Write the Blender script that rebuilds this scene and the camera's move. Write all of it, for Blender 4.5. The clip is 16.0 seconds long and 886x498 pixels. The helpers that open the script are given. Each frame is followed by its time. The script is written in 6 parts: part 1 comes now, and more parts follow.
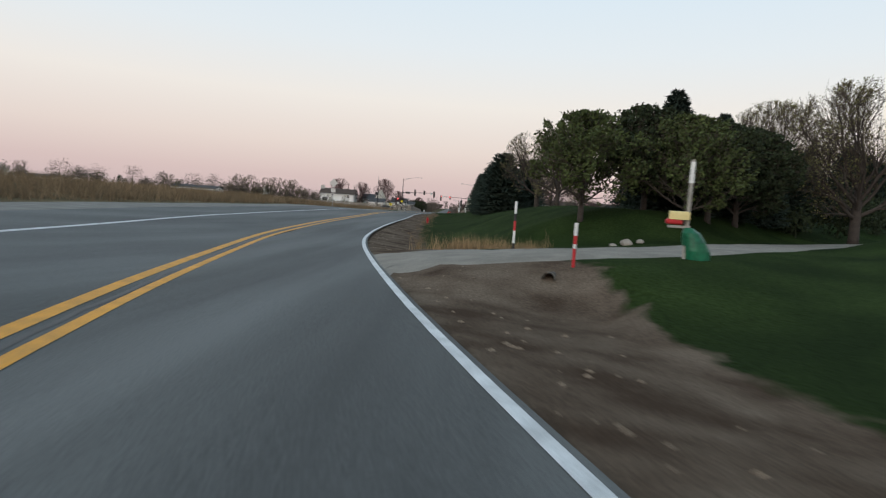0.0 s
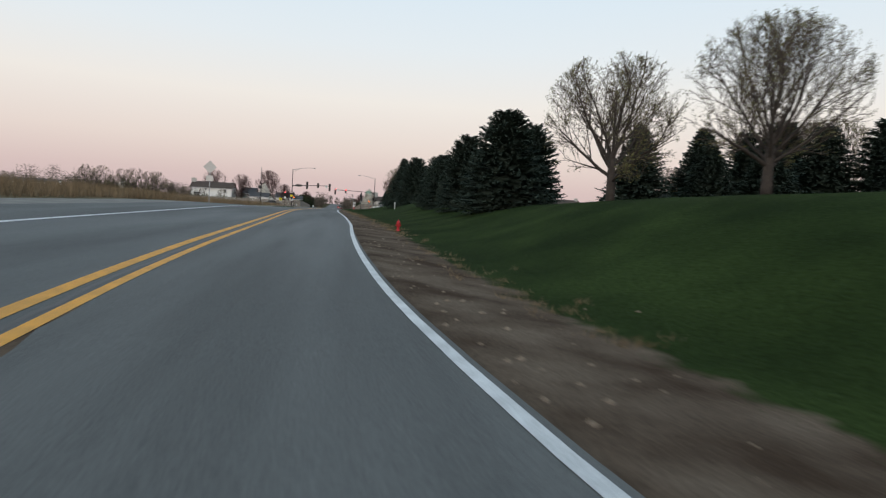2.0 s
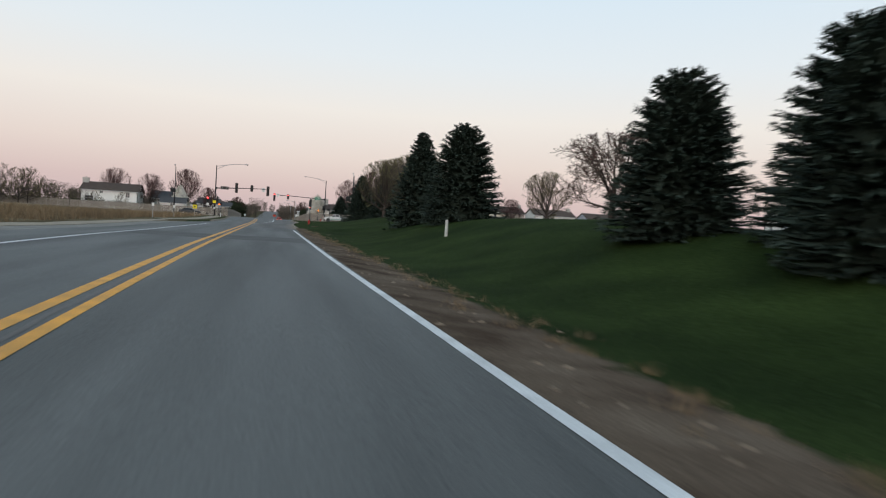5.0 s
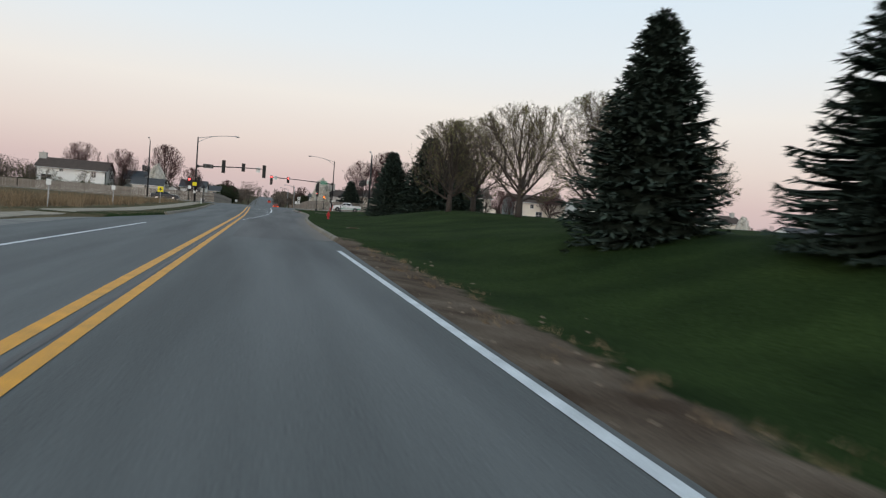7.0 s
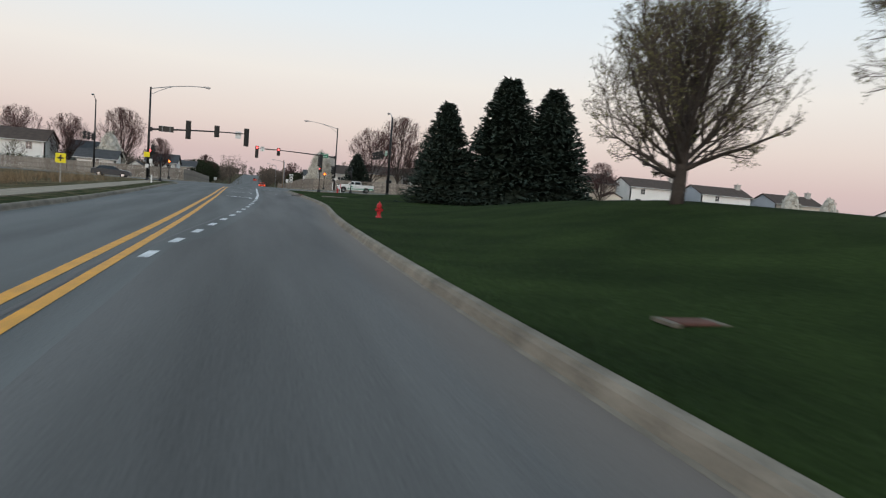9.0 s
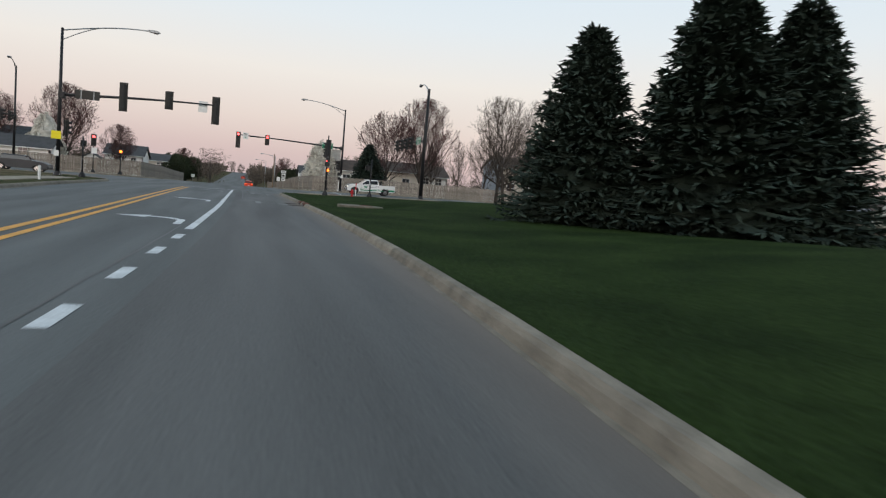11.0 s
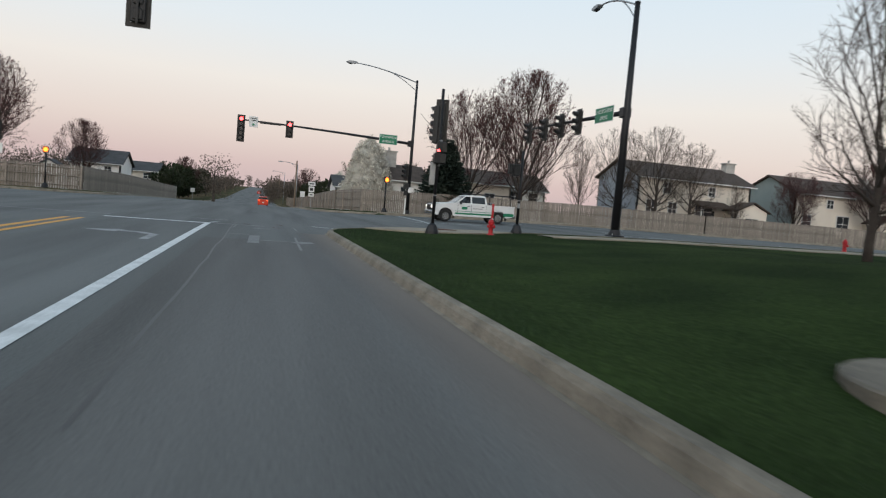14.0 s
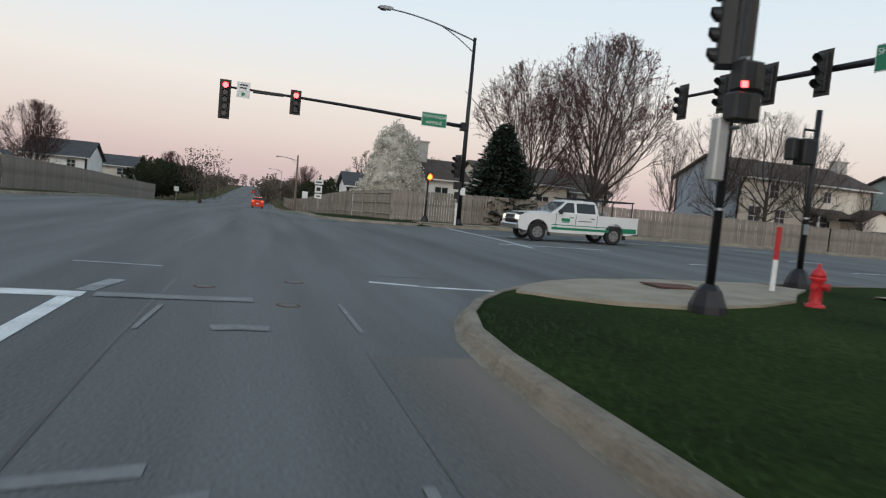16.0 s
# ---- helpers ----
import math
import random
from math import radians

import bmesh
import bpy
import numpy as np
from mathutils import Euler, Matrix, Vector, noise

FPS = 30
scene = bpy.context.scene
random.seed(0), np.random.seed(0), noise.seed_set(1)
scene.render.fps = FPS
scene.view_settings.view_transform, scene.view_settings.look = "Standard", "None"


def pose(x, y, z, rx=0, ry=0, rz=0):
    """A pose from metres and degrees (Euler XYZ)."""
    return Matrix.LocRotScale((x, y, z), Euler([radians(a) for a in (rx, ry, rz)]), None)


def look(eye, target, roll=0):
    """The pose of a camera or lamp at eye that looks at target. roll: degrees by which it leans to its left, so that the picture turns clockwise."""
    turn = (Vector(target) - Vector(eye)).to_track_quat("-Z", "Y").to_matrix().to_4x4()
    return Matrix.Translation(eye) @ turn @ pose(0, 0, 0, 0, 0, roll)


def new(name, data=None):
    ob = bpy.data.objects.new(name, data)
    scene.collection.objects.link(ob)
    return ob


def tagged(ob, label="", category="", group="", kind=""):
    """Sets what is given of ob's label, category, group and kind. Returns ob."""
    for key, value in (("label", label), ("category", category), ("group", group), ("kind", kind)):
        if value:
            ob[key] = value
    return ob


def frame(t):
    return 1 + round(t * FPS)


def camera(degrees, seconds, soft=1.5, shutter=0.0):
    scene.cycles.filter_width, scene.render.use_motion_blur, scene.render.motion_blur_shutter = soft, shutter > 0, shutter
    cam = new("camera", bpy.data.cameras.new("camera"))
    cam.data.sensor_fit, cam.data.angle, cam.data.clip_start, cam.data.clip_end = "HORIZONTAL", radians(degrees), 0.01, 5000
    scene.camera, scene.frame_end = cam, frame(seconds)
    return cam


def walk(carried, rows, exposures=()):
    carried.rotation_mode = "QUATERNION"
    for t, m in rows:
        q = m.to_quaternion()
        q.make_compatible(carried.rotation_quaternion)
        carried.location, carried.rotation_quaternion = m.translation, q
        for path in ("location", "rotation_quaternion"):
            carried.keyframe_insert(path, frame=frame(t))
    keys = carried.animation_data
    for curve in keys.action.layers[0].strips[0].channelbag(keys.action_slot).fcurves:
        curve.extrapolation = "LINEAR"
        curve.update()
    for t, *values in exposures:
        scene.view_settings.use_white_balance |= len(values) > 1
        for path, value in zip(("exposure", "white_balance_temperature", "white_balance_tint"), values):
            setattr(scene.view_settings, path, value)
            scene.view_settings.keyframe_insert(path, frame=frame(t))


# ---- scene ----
cam = camera(68.6, 16.0, soft=1.2, shutter=0.3)
PATH = [
    (0, (9.063, -204.960, 0.497), (9.025, -202.963, 0.383), 4.0),
    (0.5, (7.444, -198.326, 0.434), (7.499, -196.331, 0.315), 4.1),
    (1, (5.969, -191.809, 0.383), (6.117, -189.818, 0.266), 3.7),
    (1.5, (4.705, -185.545, 0.351), (4.943, -183.563, 0.237), 3.6),
    (2, (3.754, -179.202, 0.358), (4.076, -177.231, 0.249), 3.2),
    (2.5, (3.188, -172.290, 0.433), (3.575, -170.331, 0.334), 3.2),
    (3, (2.871, -164.950, 0.559), (3.313, -163.001, 0.474), 3.4),
    (3.5, (2.825, -157.527, 0.690), (3.299, -155.585, 0.626), 3.4),
    (6, (1.585, -117.198, 1.241), (2.114, -115.271, 1.144), 4.1),
    (6.5, (1.537, -109.879, 1.282), (2.065, -107.953, 1.173), 4.7),
    (7, (1.523, -102.882, 1.297), (2.057, -100.957, 1.191), 4.6),
    (7.5, (1.571, -95.28, 1.331), (2.114, -93.358, 1.215), 4.9),
    (8, (1.67, -87.65, 1.34), (2.22, -85.732, 1.216), 4.8),
    (8.5, (1.69, -80.12, 1.322), (2.254, -78.207, 1.174), 4.5),
    (9, (1.769, -72.351, 1.286), (2.344, -70.443, 1.116), 4.6),
    (11.5, (3.522, -39.388, 1.201), (4.124, -37.489, 1.033), 5.0),
    (12, (3.838, -33.182, 1.21), (4.421, -31.275, 1.054), 4.9),
    (12.5, (3.891, -27.254, 1.254), (4.468, -25.345, 1.108), 5.1),
    (13, (3.87, -21.578, 1.26), (4.443, -19.669, 1.094), 5.1),
    (13.5, (3.931, -16.209, 1.199), (4.487, -14.295, 1.045), 5.1),
    (14, (4.001, -11.282, 1.18), (4.551, -9.363, 1.05), 4.8),
    (14.5, (4.128, -6.542, 1.191), (4.674, -4.622, 1.057), 4.9),
    (15, (4.091, -2.646, 1.217), (4.641, -0.726, 1.103), 5.1),
    (15.5, (4.177, 1.032, 1.245), (4.732, 2.95, 1.122), 5.1),
    (16, (4.145, 3.924, 1.241), (4.709, 5.839, 1.115), 5.3),
]
walk(cam, [(t, look(eye, target, roll)) for t, eye, target, roll in PATH])

# ---- dusk sky, faint glow of the set sun behind the camera ----
world = bpy.data.worlds.new("world")
scene.world = world
world.use_nodes = True
wn, wl = world.node_tree.nodes, world.node_tree.links
wn.clear()
w_out = wn.new("ShaderNodeOutputWorld")
w_bg = wn.new("ShaderNodeBackground")
w_co = wn.new("ShaderNodeTexCoord")
w_sep = wn.new("ShaderNodeSeparateXYZ")
w_ramp = wn.new("ShaderNodeValToRGB")
w_sky = wn.new("ShaderNodeTexSky")
w_sky.sky_type, w_sky.sun_disc = "NISHITA", False
w_sky.sun_elevation, w_sky.sun_rotation = radians(1.0), radians(200)
w_mix = wn.new("ShaderNodeMixRGB")
w_mix.blend_type = "ADD"
w_mix.inputs[0].default_value = 0.03
SKY = [(0.0, (0.60, 0.47, 0.475)), (0.04, (0.65, 0.52, 0.515)), (0.09, (0.755, 0.655, 0.62)), (0.16, (0.83, 0.785, 0.745)), (0.24, (0.75, 0.805, 0.845)), (0.36, (0.65, 0.78, 0.885)), (0.6, (0.49, 0.65, 0.79)), (1.0, (0.35, 0.51, 0.67))]
w_ramp.color_ramp.elements[0].position, w_ramp.color_ramp.elements[0].color = SKY[0][0], (*SKY[0][1], 1)
w_ramp.color_ramp.elements[1].position, w_ramp.color_ramp.elements[1].color = SKY[-1][0], (*SKY[-1][1], 1)
for p, c in SKY[1:-1]:
    w_ramp.color_ramp.elements.new(p).color = (*c, 1)
wl.new(w_co.outputs["Generated"], w_sep.inputs[0])
wl.new(w_sep.outputs[2], w_ramp.inputs[0])
wl.new(w_ramp.outputs[0], w_mix.inputs[1])
wl.new(w_sky.outputs[0], w_mix.inputs[2])
wl.new(w_mix.outputs[0], w_bg.inputs[0])
w_bg.inputs[1].default_value = 1.0
wl.new(w_bg.outputs[0], w_out.inputs[0])

sun = new("sun", bpy.data.lights.new("sun", "SUN"))
sun.data.energy, sun.data.angle, sun.data.color = 2.1, radians(70), (1.0, 0.94, 0.87)
sun.matrix_world = look((-40, -80, 14.5), (0, 0, 0))

# ---- materials ----
MATS = {}


def mat(name, colour, rough=0.7, scale=8.0, vary=0.25, bump=0.15, fine=60.0, metal=0.0, second=None, spec=0.3, per_object=0.0, per_island=0.0, stretch=None):
    """A surface with variation at two scales and fine relief; scale and fine in cells a metre."""
    if name in MATS:
        return MATS[name]
    m = bpy.data.materials.new(name)
    m.use_nodes = True
    n, l = m.node_tree.nodes, m.node_tree.links
    b = n["Principled BSDF"]
    b.inputs["Roughness"].default_value, b.inputs["Metallic"].default_value = rough, metal
    b.inputs["Specular IOR Level"].default_value = spec
    co = n.new("ShaderNodeTexCoord")
    big = n.new("ShaderNodeTexNoise")
    big.inputs["Scale"].default_value, big.inputs["Detail"].default_value = scale, 5
    small = n.new("ShaderNodeTexNoise")
    small.inputs["Scale"].default_value, small.inputs["Detail"].default_value = fine, 3
    if stretch:
        mp = n.new("ShaderNodeMapping")
        mp.inputs["Scale"].default_value = stretch
        l.new(co.outputs["Object"], mp.inputs["Vector"])
        l.new(mp.outputs[0], big.inputs["Vector"])
    else:
        l.new(co.outputs["Object"], big.inputs["Vector"])
    l.new(co.outputs["Object"], small.inputs["Vector"])
    add = n.new("ShaderNodeMath")
    add.operation = "MULTIPLY_ADD"
    add.inputs[1].default_value, add.inputs[2].default_value = 0.45, 0.0
    l.new(small.outputs[0], add.inputs[0])
    tot = n.new("ShaderNodeMath")
    tot.operation = "MULTIPLY_ADD"
    tot.inputs[1].default_value = 0.55
    l.new(big.outputs[0], tot.inputs[0])
    l.new(add.outputs[0], tot.inputs[2])
    ramp = n.new("ShaderNodeValToRGB")
    lo = second or [c * (1 - vary) for c in colour]
    hi = [min(1, c * (1 + vary * 0.6)) for c in colour]
    ramp.color_ramp.elements[0].position, ramp.color_ramp.elements[0].color = 0.36, (*lo, 1)
    ramp.color_ramp.elements[1].position, ramp.color_ramp.elements[1].color = 0.64, (*hi, 1)
    l.new(tot.outputs[0], ramp.inputs[0])
    out = ramp.outputs[0]
    for amount, node, sock in ((per_object, "ShaderNodeObjectInfo", "Random"), (per_island, "ShaderNodeNewGeometry", "Random Per Island")):
        if amount:
            info = n.new(node)
            hsv = n.new("ShaderNodeHueSaturation")
            ma = n.new("ShaderNodeMath")
            ma.operation = "MULTIPLY_ADD"
            ma.inputs[1].default_value, ma.inputs[2].default_value = 2 * amount, 1 - amount
            l.new(info.outputs[sock], ma.inputs[0])
            l.new(ma.outputs[0], hsv.inputs["Value"])
            l.new(out, hsv.inputs["Color"])
            out = hsv.outputs[0]
    l.new(out, b.inputs["Base Color"])
    if bump:
        bm = n.new("ShaderNodeBump")
        bm.inputs["Strength"].default_value, bm.inputs["Distance"].default_value = bump, 0.02
        l.new(small.outputs[0], bm.inputs["Height"])
        l.new(bm.outputs[0], b.inputs["Normal"])
    MATS[name] = m
    return m


def glow(name, colour, strength):
    m = mat(name, colour, 0.4, bump=0)
    b = m.node_tree.nodes["Principled BSDF"]
    b.inputs["Emission Color"].default_value, b.inputs["Emission Strength"].default_value = (*colour, 1), strength
    return m


def glassy(name, colour, rough=0.05):
    m = mat(name, colour, rough, vary=0.1, bump=0, spec=0.6)
    return m


ASPHALT = mat("asphalt", (0.112, 0.115, 0.112), 0.78, 0.8, 0.48, 0.25, 40, spec=0.22, stretch=(1, 0.07, 1))
ASPHALT_DARK = mat("asphalt_patch", (0.106, 0.103, 0.099), 0.78, 0.8, 0.48, 0.25, 40, spec=0.2, stretch=(1, 0.07, 1))
# tar of the seams; also the painted shade in drain and inlet openings
TAR_AND_SHADE = mat("tar", (0.035, 0.035, 0.036), 0.5, 3, 0.3, 0.1)
YELLOW = mat("yellow_paint", (0.66, 0.29, 0.018), 0.6, 2.5, 0.2, 0.1, 40, second=(0.46, 0.22, 0.03))
WHITE_PAINT = mat("white_paint", (0.62, 0.63, 0.63), 0.6, 2.5, 0.2, 0.1, 40, second=(0.40, 0.41, 0.41))
FADED_PAINT = mat("worn_paint", (0.30, 0.31, 0.31), 0.7, 2.2, 0.2, 0.1, 14, second=(0.128, 0.131, 0.133))
CONCRETE = mat("concrete", (0.205, 0.176, 0.138), 0.9, 2.2, 0.42, 0.3, 38, per_object=0.14)
GHOST_PAINT = mat("nearly_gone_paint", (0.172, 0.175, 0.174), 0.7, 2.2, 0.2, 0.1, 14, second=(0.122, 0.123, 0.12))
PAVE = mat("footpath_concrete", (0.27, 0.23, 0.175), 0.9, 1.6, 0.3, 0.2, 40)
OLD_CONCRETE = mat("weathered_concrete", (0.15, 0.128, 0.10), 0.9, 1.8, 0.4, 0.3, 30)
RUST = mat("rust", (0.11, 0.048, 0.035), 0.9, 6, 0.4, 0.3)
GRAVEL = mat("gravel", (0.235, 0.212, 0.180), 0.95, 1.2, 0.3, 0.5, 28)
BLACK_METAL = mat("black_painted_steel", (0.012, 0.012, 0.014), 0.45, 3, 0.3, 0.03)
GREY_METAL = mat("galvanised_steel", (0.30, 0.31, 0.32), 0.45, 5, 0.2, 0.03, metal=0.7)
SIGNAL_BLACK = mat("signal_housing", (0.018, 0.018, 0.018), 0.5, 4, 0.3, 0.02)
SIGNAL_TAN = mat("signal_backplate", (0.035, 0.032, 0.028), 0.6, 4, 0.3, 0.02)
DARK_LENS = mat("dark_lens", (0.03, 0.03, 0.03), 0.15, bump=0)
RED_LIGHT = glow("red_light", (1.0, 0.06, 0.06), 8.0)
ORANGE_LIGHT = glow("orange_light", (1.0, 0.17, 0.02), 5.0)
RED_PAINT = mat("red_paint", (0.42, 0.022, 0.026), 0.4, 4, 0.2, 0.03)
WHITE_SIGN = mat("white_sign", (0.65, 0.65, 0.63), 0.5, 4, 0.1, 0)
GREEN_SIGN = mat("green_sign", (0.01, 0.17, 0.085), 0.4, 4, 0.1, 0)
YELLOW_SIGN = mat("yellow_sign", (0.75, 0.62, 0.01), 0.5, 4, 0.1, 0)
ORANGE_SIGN = mat("faded_sign_back", (0.50, 0.47, 0.44), 0.5, 4, 0.1, 0)
FENCE_WOOD = mat("weathered_fence_wood", (0.245, 0.212, 0.180), 0.9, 1.5, 0.4, 0.3, 25, per_object=0.14, per_island=0.14)
BARK = mat("bark", (0.055, 0.044, 0.037), 0.95, 4, 0.35, 0.5, 30)
TWIG = mat("twig_bark", (0.085, 0.066, 0.053), 0.95, 3, 0.3, 0)
RED_TWIG = mat("budding_twig", (0.068, 0.037, 0.034), 0.95, 3, 0.3, 0)
BUD_GREEN = mat("spring_buds", (0.17, 0.165, 0.06), 0.9, 2, 0.3, 0, per_island=0.25)
BUD_RED = mat("red_buds", (0.105, 0.038, 0.036), 0.9, 2, 0.3, 0, per_island=0.25)
NEEDLES = mat("spruce_needles", (0.042, 0.058, 0.046), 0.95, 1.6, 0.35, 0, second=(0.026, 0.037, 0.030), spec=0.05, per_island=0.3)
LEAF = mat("young_leaves", (0.060, 0.078, 0.024), 0.9, 1.5, 0.35, 0, per_island=0.3)
DARK_LEAF = mat("dark_leaves", (0.026, 0.036, 0.015), 0.95, 1.5, 0.35, 0, per_island=0.3)
BLOSSOM = mat("white_blossom", (0.56, 0.53, 0.46), 0.85, 2.2, 0.45, 0, per_island=0.4)
SCRUB = mat("grey_brown_scrub", (0.105, 0.085, 0.068), 0.95, 1, 0.4, 0, per_island=0.3)
FIELD_STRAW = mat("field_straw", (0.185, 0.132, 0.078), 0.95, 0.4, 0.35, 0, per_island=0.35)
STRAW = mat("dry_straw", (0.27, 0.185, 0.10), 0.95, 2, 0.3, 0, per_island=0.45)
GRASS = mat("grass_blades", (0.027, 0.052, 0.017), 0.9, 0.6, 0.4, 0, per_island=0.3)
STONE = mat("pale_stone", (0.27, 0.245, 0.21), 0.9, 3, 0.3, 0.4)


def ground_material():
    """Lawn, dry field and bare dirt, mixed by the sheet's own masks and broken up by noise."""
    m = bpy.data.materials.new("ground")
    m.use_nodes = True
    n, l = m.node_tree.nodes, m.node_tree.links
    b = n["Principled BSDF"]
    b.inputs["Roughness"].default_value, b.inputs["Specular IOR Level"].default_value = 1.0, 0.03
    co = n.new("ShaderNodeTexCoord")

    def tex(scale, detail, lo, hi, c0, c1, stretch=None):
        t = n.new("ShaderNodeTexNoise")
        t.inputs["Scale"].default_value, t.inputs["Detail"].default_value = scale, detail
        l.new(co.outputs["Object"], t.inputs["Vector"])
        r = n.new("ShaderNodeValToRGB")
        r.color_ramp.elements[0].position, r.color_ramp.elements[0].color = lo, (*c0, 1)
        r.color_ramp.elements[1].position, r.color_ramp.elements[1].color = hi, (*c1, 1)
        l.new(t.outputs[0], r.inputs[0])
        return t, r.outputs[0]

    def mix(fac, a, c, kind="MIX"):
        x = n.new("ShaderNodeMixRGB")
        x.blend_type = kind
        if isinstance(fac, float):
            x.inputs[0].default_value = fac
        else:
            l.new(fac, x.inputs[0])
        l.new(a, x.inputs[1])
        l.new(c, x.inputs[2])
        return x.outputs[0]

    g1, lawn = tex(0.35, 6, 0.35, 0.68, (0.017, 0.030, 0.009), (0.037, 0.060, 0.017))
    g2, lawn2 = tex(14, 4, 0.3, 0.7, (0.45, 0.45, 0.42), (1, 1, 1))
    lawn = mix(1.0, lawn, lawn2, "MULTIPLY")
    d1, dry = tex(0.25, 6, 0.35, 0.65, (0.085, 0.068, 0.038), (0.20, 0.155, 0.095))
    d2, dry2 = tex(6, 4, 0.3, 0.7, (0.55, 0.55, 0.5), (1, 1, 1))
    dry = mix(1.0, dry, dry2, "MULTIPLY")
    s1, soil = tex(0.8, 6, 0.34, 0.66, (0.066, 0.044, 0.030), (0.165, 0.125, 0.092))
    s2, soil2 = tex(22, 4, 0.3, 0.7, (0.6, 0.6, 0.6), (1.1, 1.1, 1.1))
    soil = mix(1.0, soil, soil2, "MULTIPLY")
    edge = n.new("ShaderNodeTexNoise")
    edge.inputs["Scale"].default_value, edge.inputs["Detail"].default_value = 1.6, 5
    l.new(co.outputs["Object"], edge.inputs["Vector"])

    def mask(name):
        a = n.new("ShaderNodeAttribute")
        a.attribute_name = name
        s = n.new("ShaderNodeMath")
        s.operation = "MULTIPLY_ADD"
        s.inputs[1].default_value, s.inputs[2].default_value = 0.9, -0.45
        l.new(edge.outputs[0], s.inputs[0])
        t = n.new("ShaderNodeMath")
        t.operation = "ADD"
        l.new(a.outputs["Fac"], t.inputs[0])
        l.new(s.outputs[0], t.inputs[1])
        r = n.new("ShaderNodeMapRange")
        r.inputs[1].default_value, r.inputs[2].default_value = 0.38, 0.62
        l.new(t.outputs[0], r.inputs[0])
        return r.outputs[0]

    col = mix(mask("dry"), lawn, dry)
    col = mix(mask("dirt"), col, soil)
    l.new(col, b.inputs["Base Color"])
    bm = n.new("ShaderNodeBump")
    bm.inputs["Strength"].default_value, bm.inputs["Distance"].default_value = 0.6, 0.03
    l.new(g2.outputs[0], bm.inputs["Height"])
    l.new(bm.outputs[0], b.inputs["Normal"])
    return m


GROUND = ground_material()


# ---- mesh building ----
class Mesh:
    def __init__(self):
        self.v, self.f = [], []

    def add(self, verts, faces):
        o = len(self.v)
        self.v += [tuple(p) for p in verts]
        self.f += [tuple(i + o for i in f) for f in faces]
        return self

    def box(self, c, s, m=None, bevel=0.0):
        x, y, z = (q / 2 for q in s)
        if bevel:
            k = min(bevel, x * 0.9, y * 0.9, z * 0.9)
            pts = []
            for sx in (-1, 1):
                for sy in (-1, 1):
                    for sz in (-1, 1):
                        pts += [(sx * x, sy * (y - k), sz * (z - k)), (sx * (x - k), sy * y, sz * (z - k)), (sx * (x - k), sy * (y - k), sz * z)]
            bm = bmesh.new()
            for p in pts:
                bm.verts.new(p)
            bmesh.ops.convex_hull(bm, input=bm.verts)
            bm.verts.index_update()
            verts, faces = [v.co.copy() for v in bm.verts], [[v.index for v in f.verts] for f in bm.faces]
            bm.free()
        else:
            verts = [Vector((a * x, b * y, d * z)) for a in (-1, 1) for b in (-1, 1) for d in (-1, 1)]
            faces = [(0, 1, 3, 2), (4, 6, 7, 5), (0, 4, 5, 1), (2, 3, 7, 6), (0, 2, 6, 4), (1, 5, 7, 3)]
        verts = [Vector(c) + (m @ Vector(p) if m else Vector(p)) for p in verts]
        return self.add(verts, faces)

    def tube(self, pts, radii, n=8, cap=True):
        pts = [Vector(p) for p in pts]
        if not hasattr(radii, "__len__"):
            radii = [radii] * len(pts)
        verts, faces = [], []
        ref = None
        for i, p in enumerate(pts):
            d = (pts[min(i + 1, len(pts) - 1)] - pts[max(i - 1, 0)]).normalized()
            if ref is None:
                ref = Vector((1, 0, 0)) if abs(d.x) < 0.8 else Vector((0, 1, 0))
            a = (ref - d * ref.dot(d)).normalized()
            ref = a
            b = d.cross(a)
            for k in range(n):
                w = 2 * math.pi * k / n
                verts.append(p + (a * math.cos(w) + b * math.sin(w)) * radii[i])
        for i in range(len(pts) - 1):
            for k in range(n):
                faces.append((i * n + k, i * n + (k + 1) % n, (i + 1) * n + (k + 1) % n, (i + 1) * n + k))
        if cap:
            faces.append(tuple(range(n))[::-1])
            faces.append(tuple((len(pts) - 1) * n + k for k in range(n)))
        return self.add(verts, faces)

    def ribbon(self, left, right):
        n = len(left)
        return self.add(list(left) + list(right), [(i, n + i, n + i + 1, i + 1) for i in range(n - 1)])

    def prism(self, outline, depth, m=None):
        """An outline in x, z with a thickness along y."""
        n = len(outline)
        verts = [Vector((x, -depth / 2, z)) for x, z in outline] + [Vector((x, depth / 2, z)) for x, z in outline]
        faces = [tuple(range(n)), tuple(range(2 * n - 1, n - 1, -1))] + [(i, i + n, (i + 1) % n + n, (i + 1) % n) for i in range(n)]
        return self.add([m @ p if m else p for p in verts], faces)

    def data(self, name, material, smooth=False):
        me = bpy.data.meshes.new(name)
        me.from_pydata(self.v, [], self.f)
        me.materials.append(material)
        if smooth:
            me.polygons.foreach_set("use_smooth", [True] * len(me.polygons))
        me.update()
        return me


def part(name, mesh, material, parent=None, label="", smooth=False, at=None):
    ob = new(name, mesh.data(name, material, smooth) if isinstance(mesh, Mesh) else mesh)
    if at is not None:
        ob.matrix_basis = at
    ob.parent = parent
    return tagged(ob, label)


def thing(name, at, label, category, group="", kind=""):
    ob = new(name)
    ob.empty_display_size = 0.3
    ob.matrix_basis = at if isinstance(at, Matrix) else Matrix.Translation(at)
    return tagged(ob, label, category, group, kind)


# ---- plan: the road's lines and heights ----
def along(table, y):
    return float(np.interp(y, [a for a, _ in table], [b for _, b in table]))


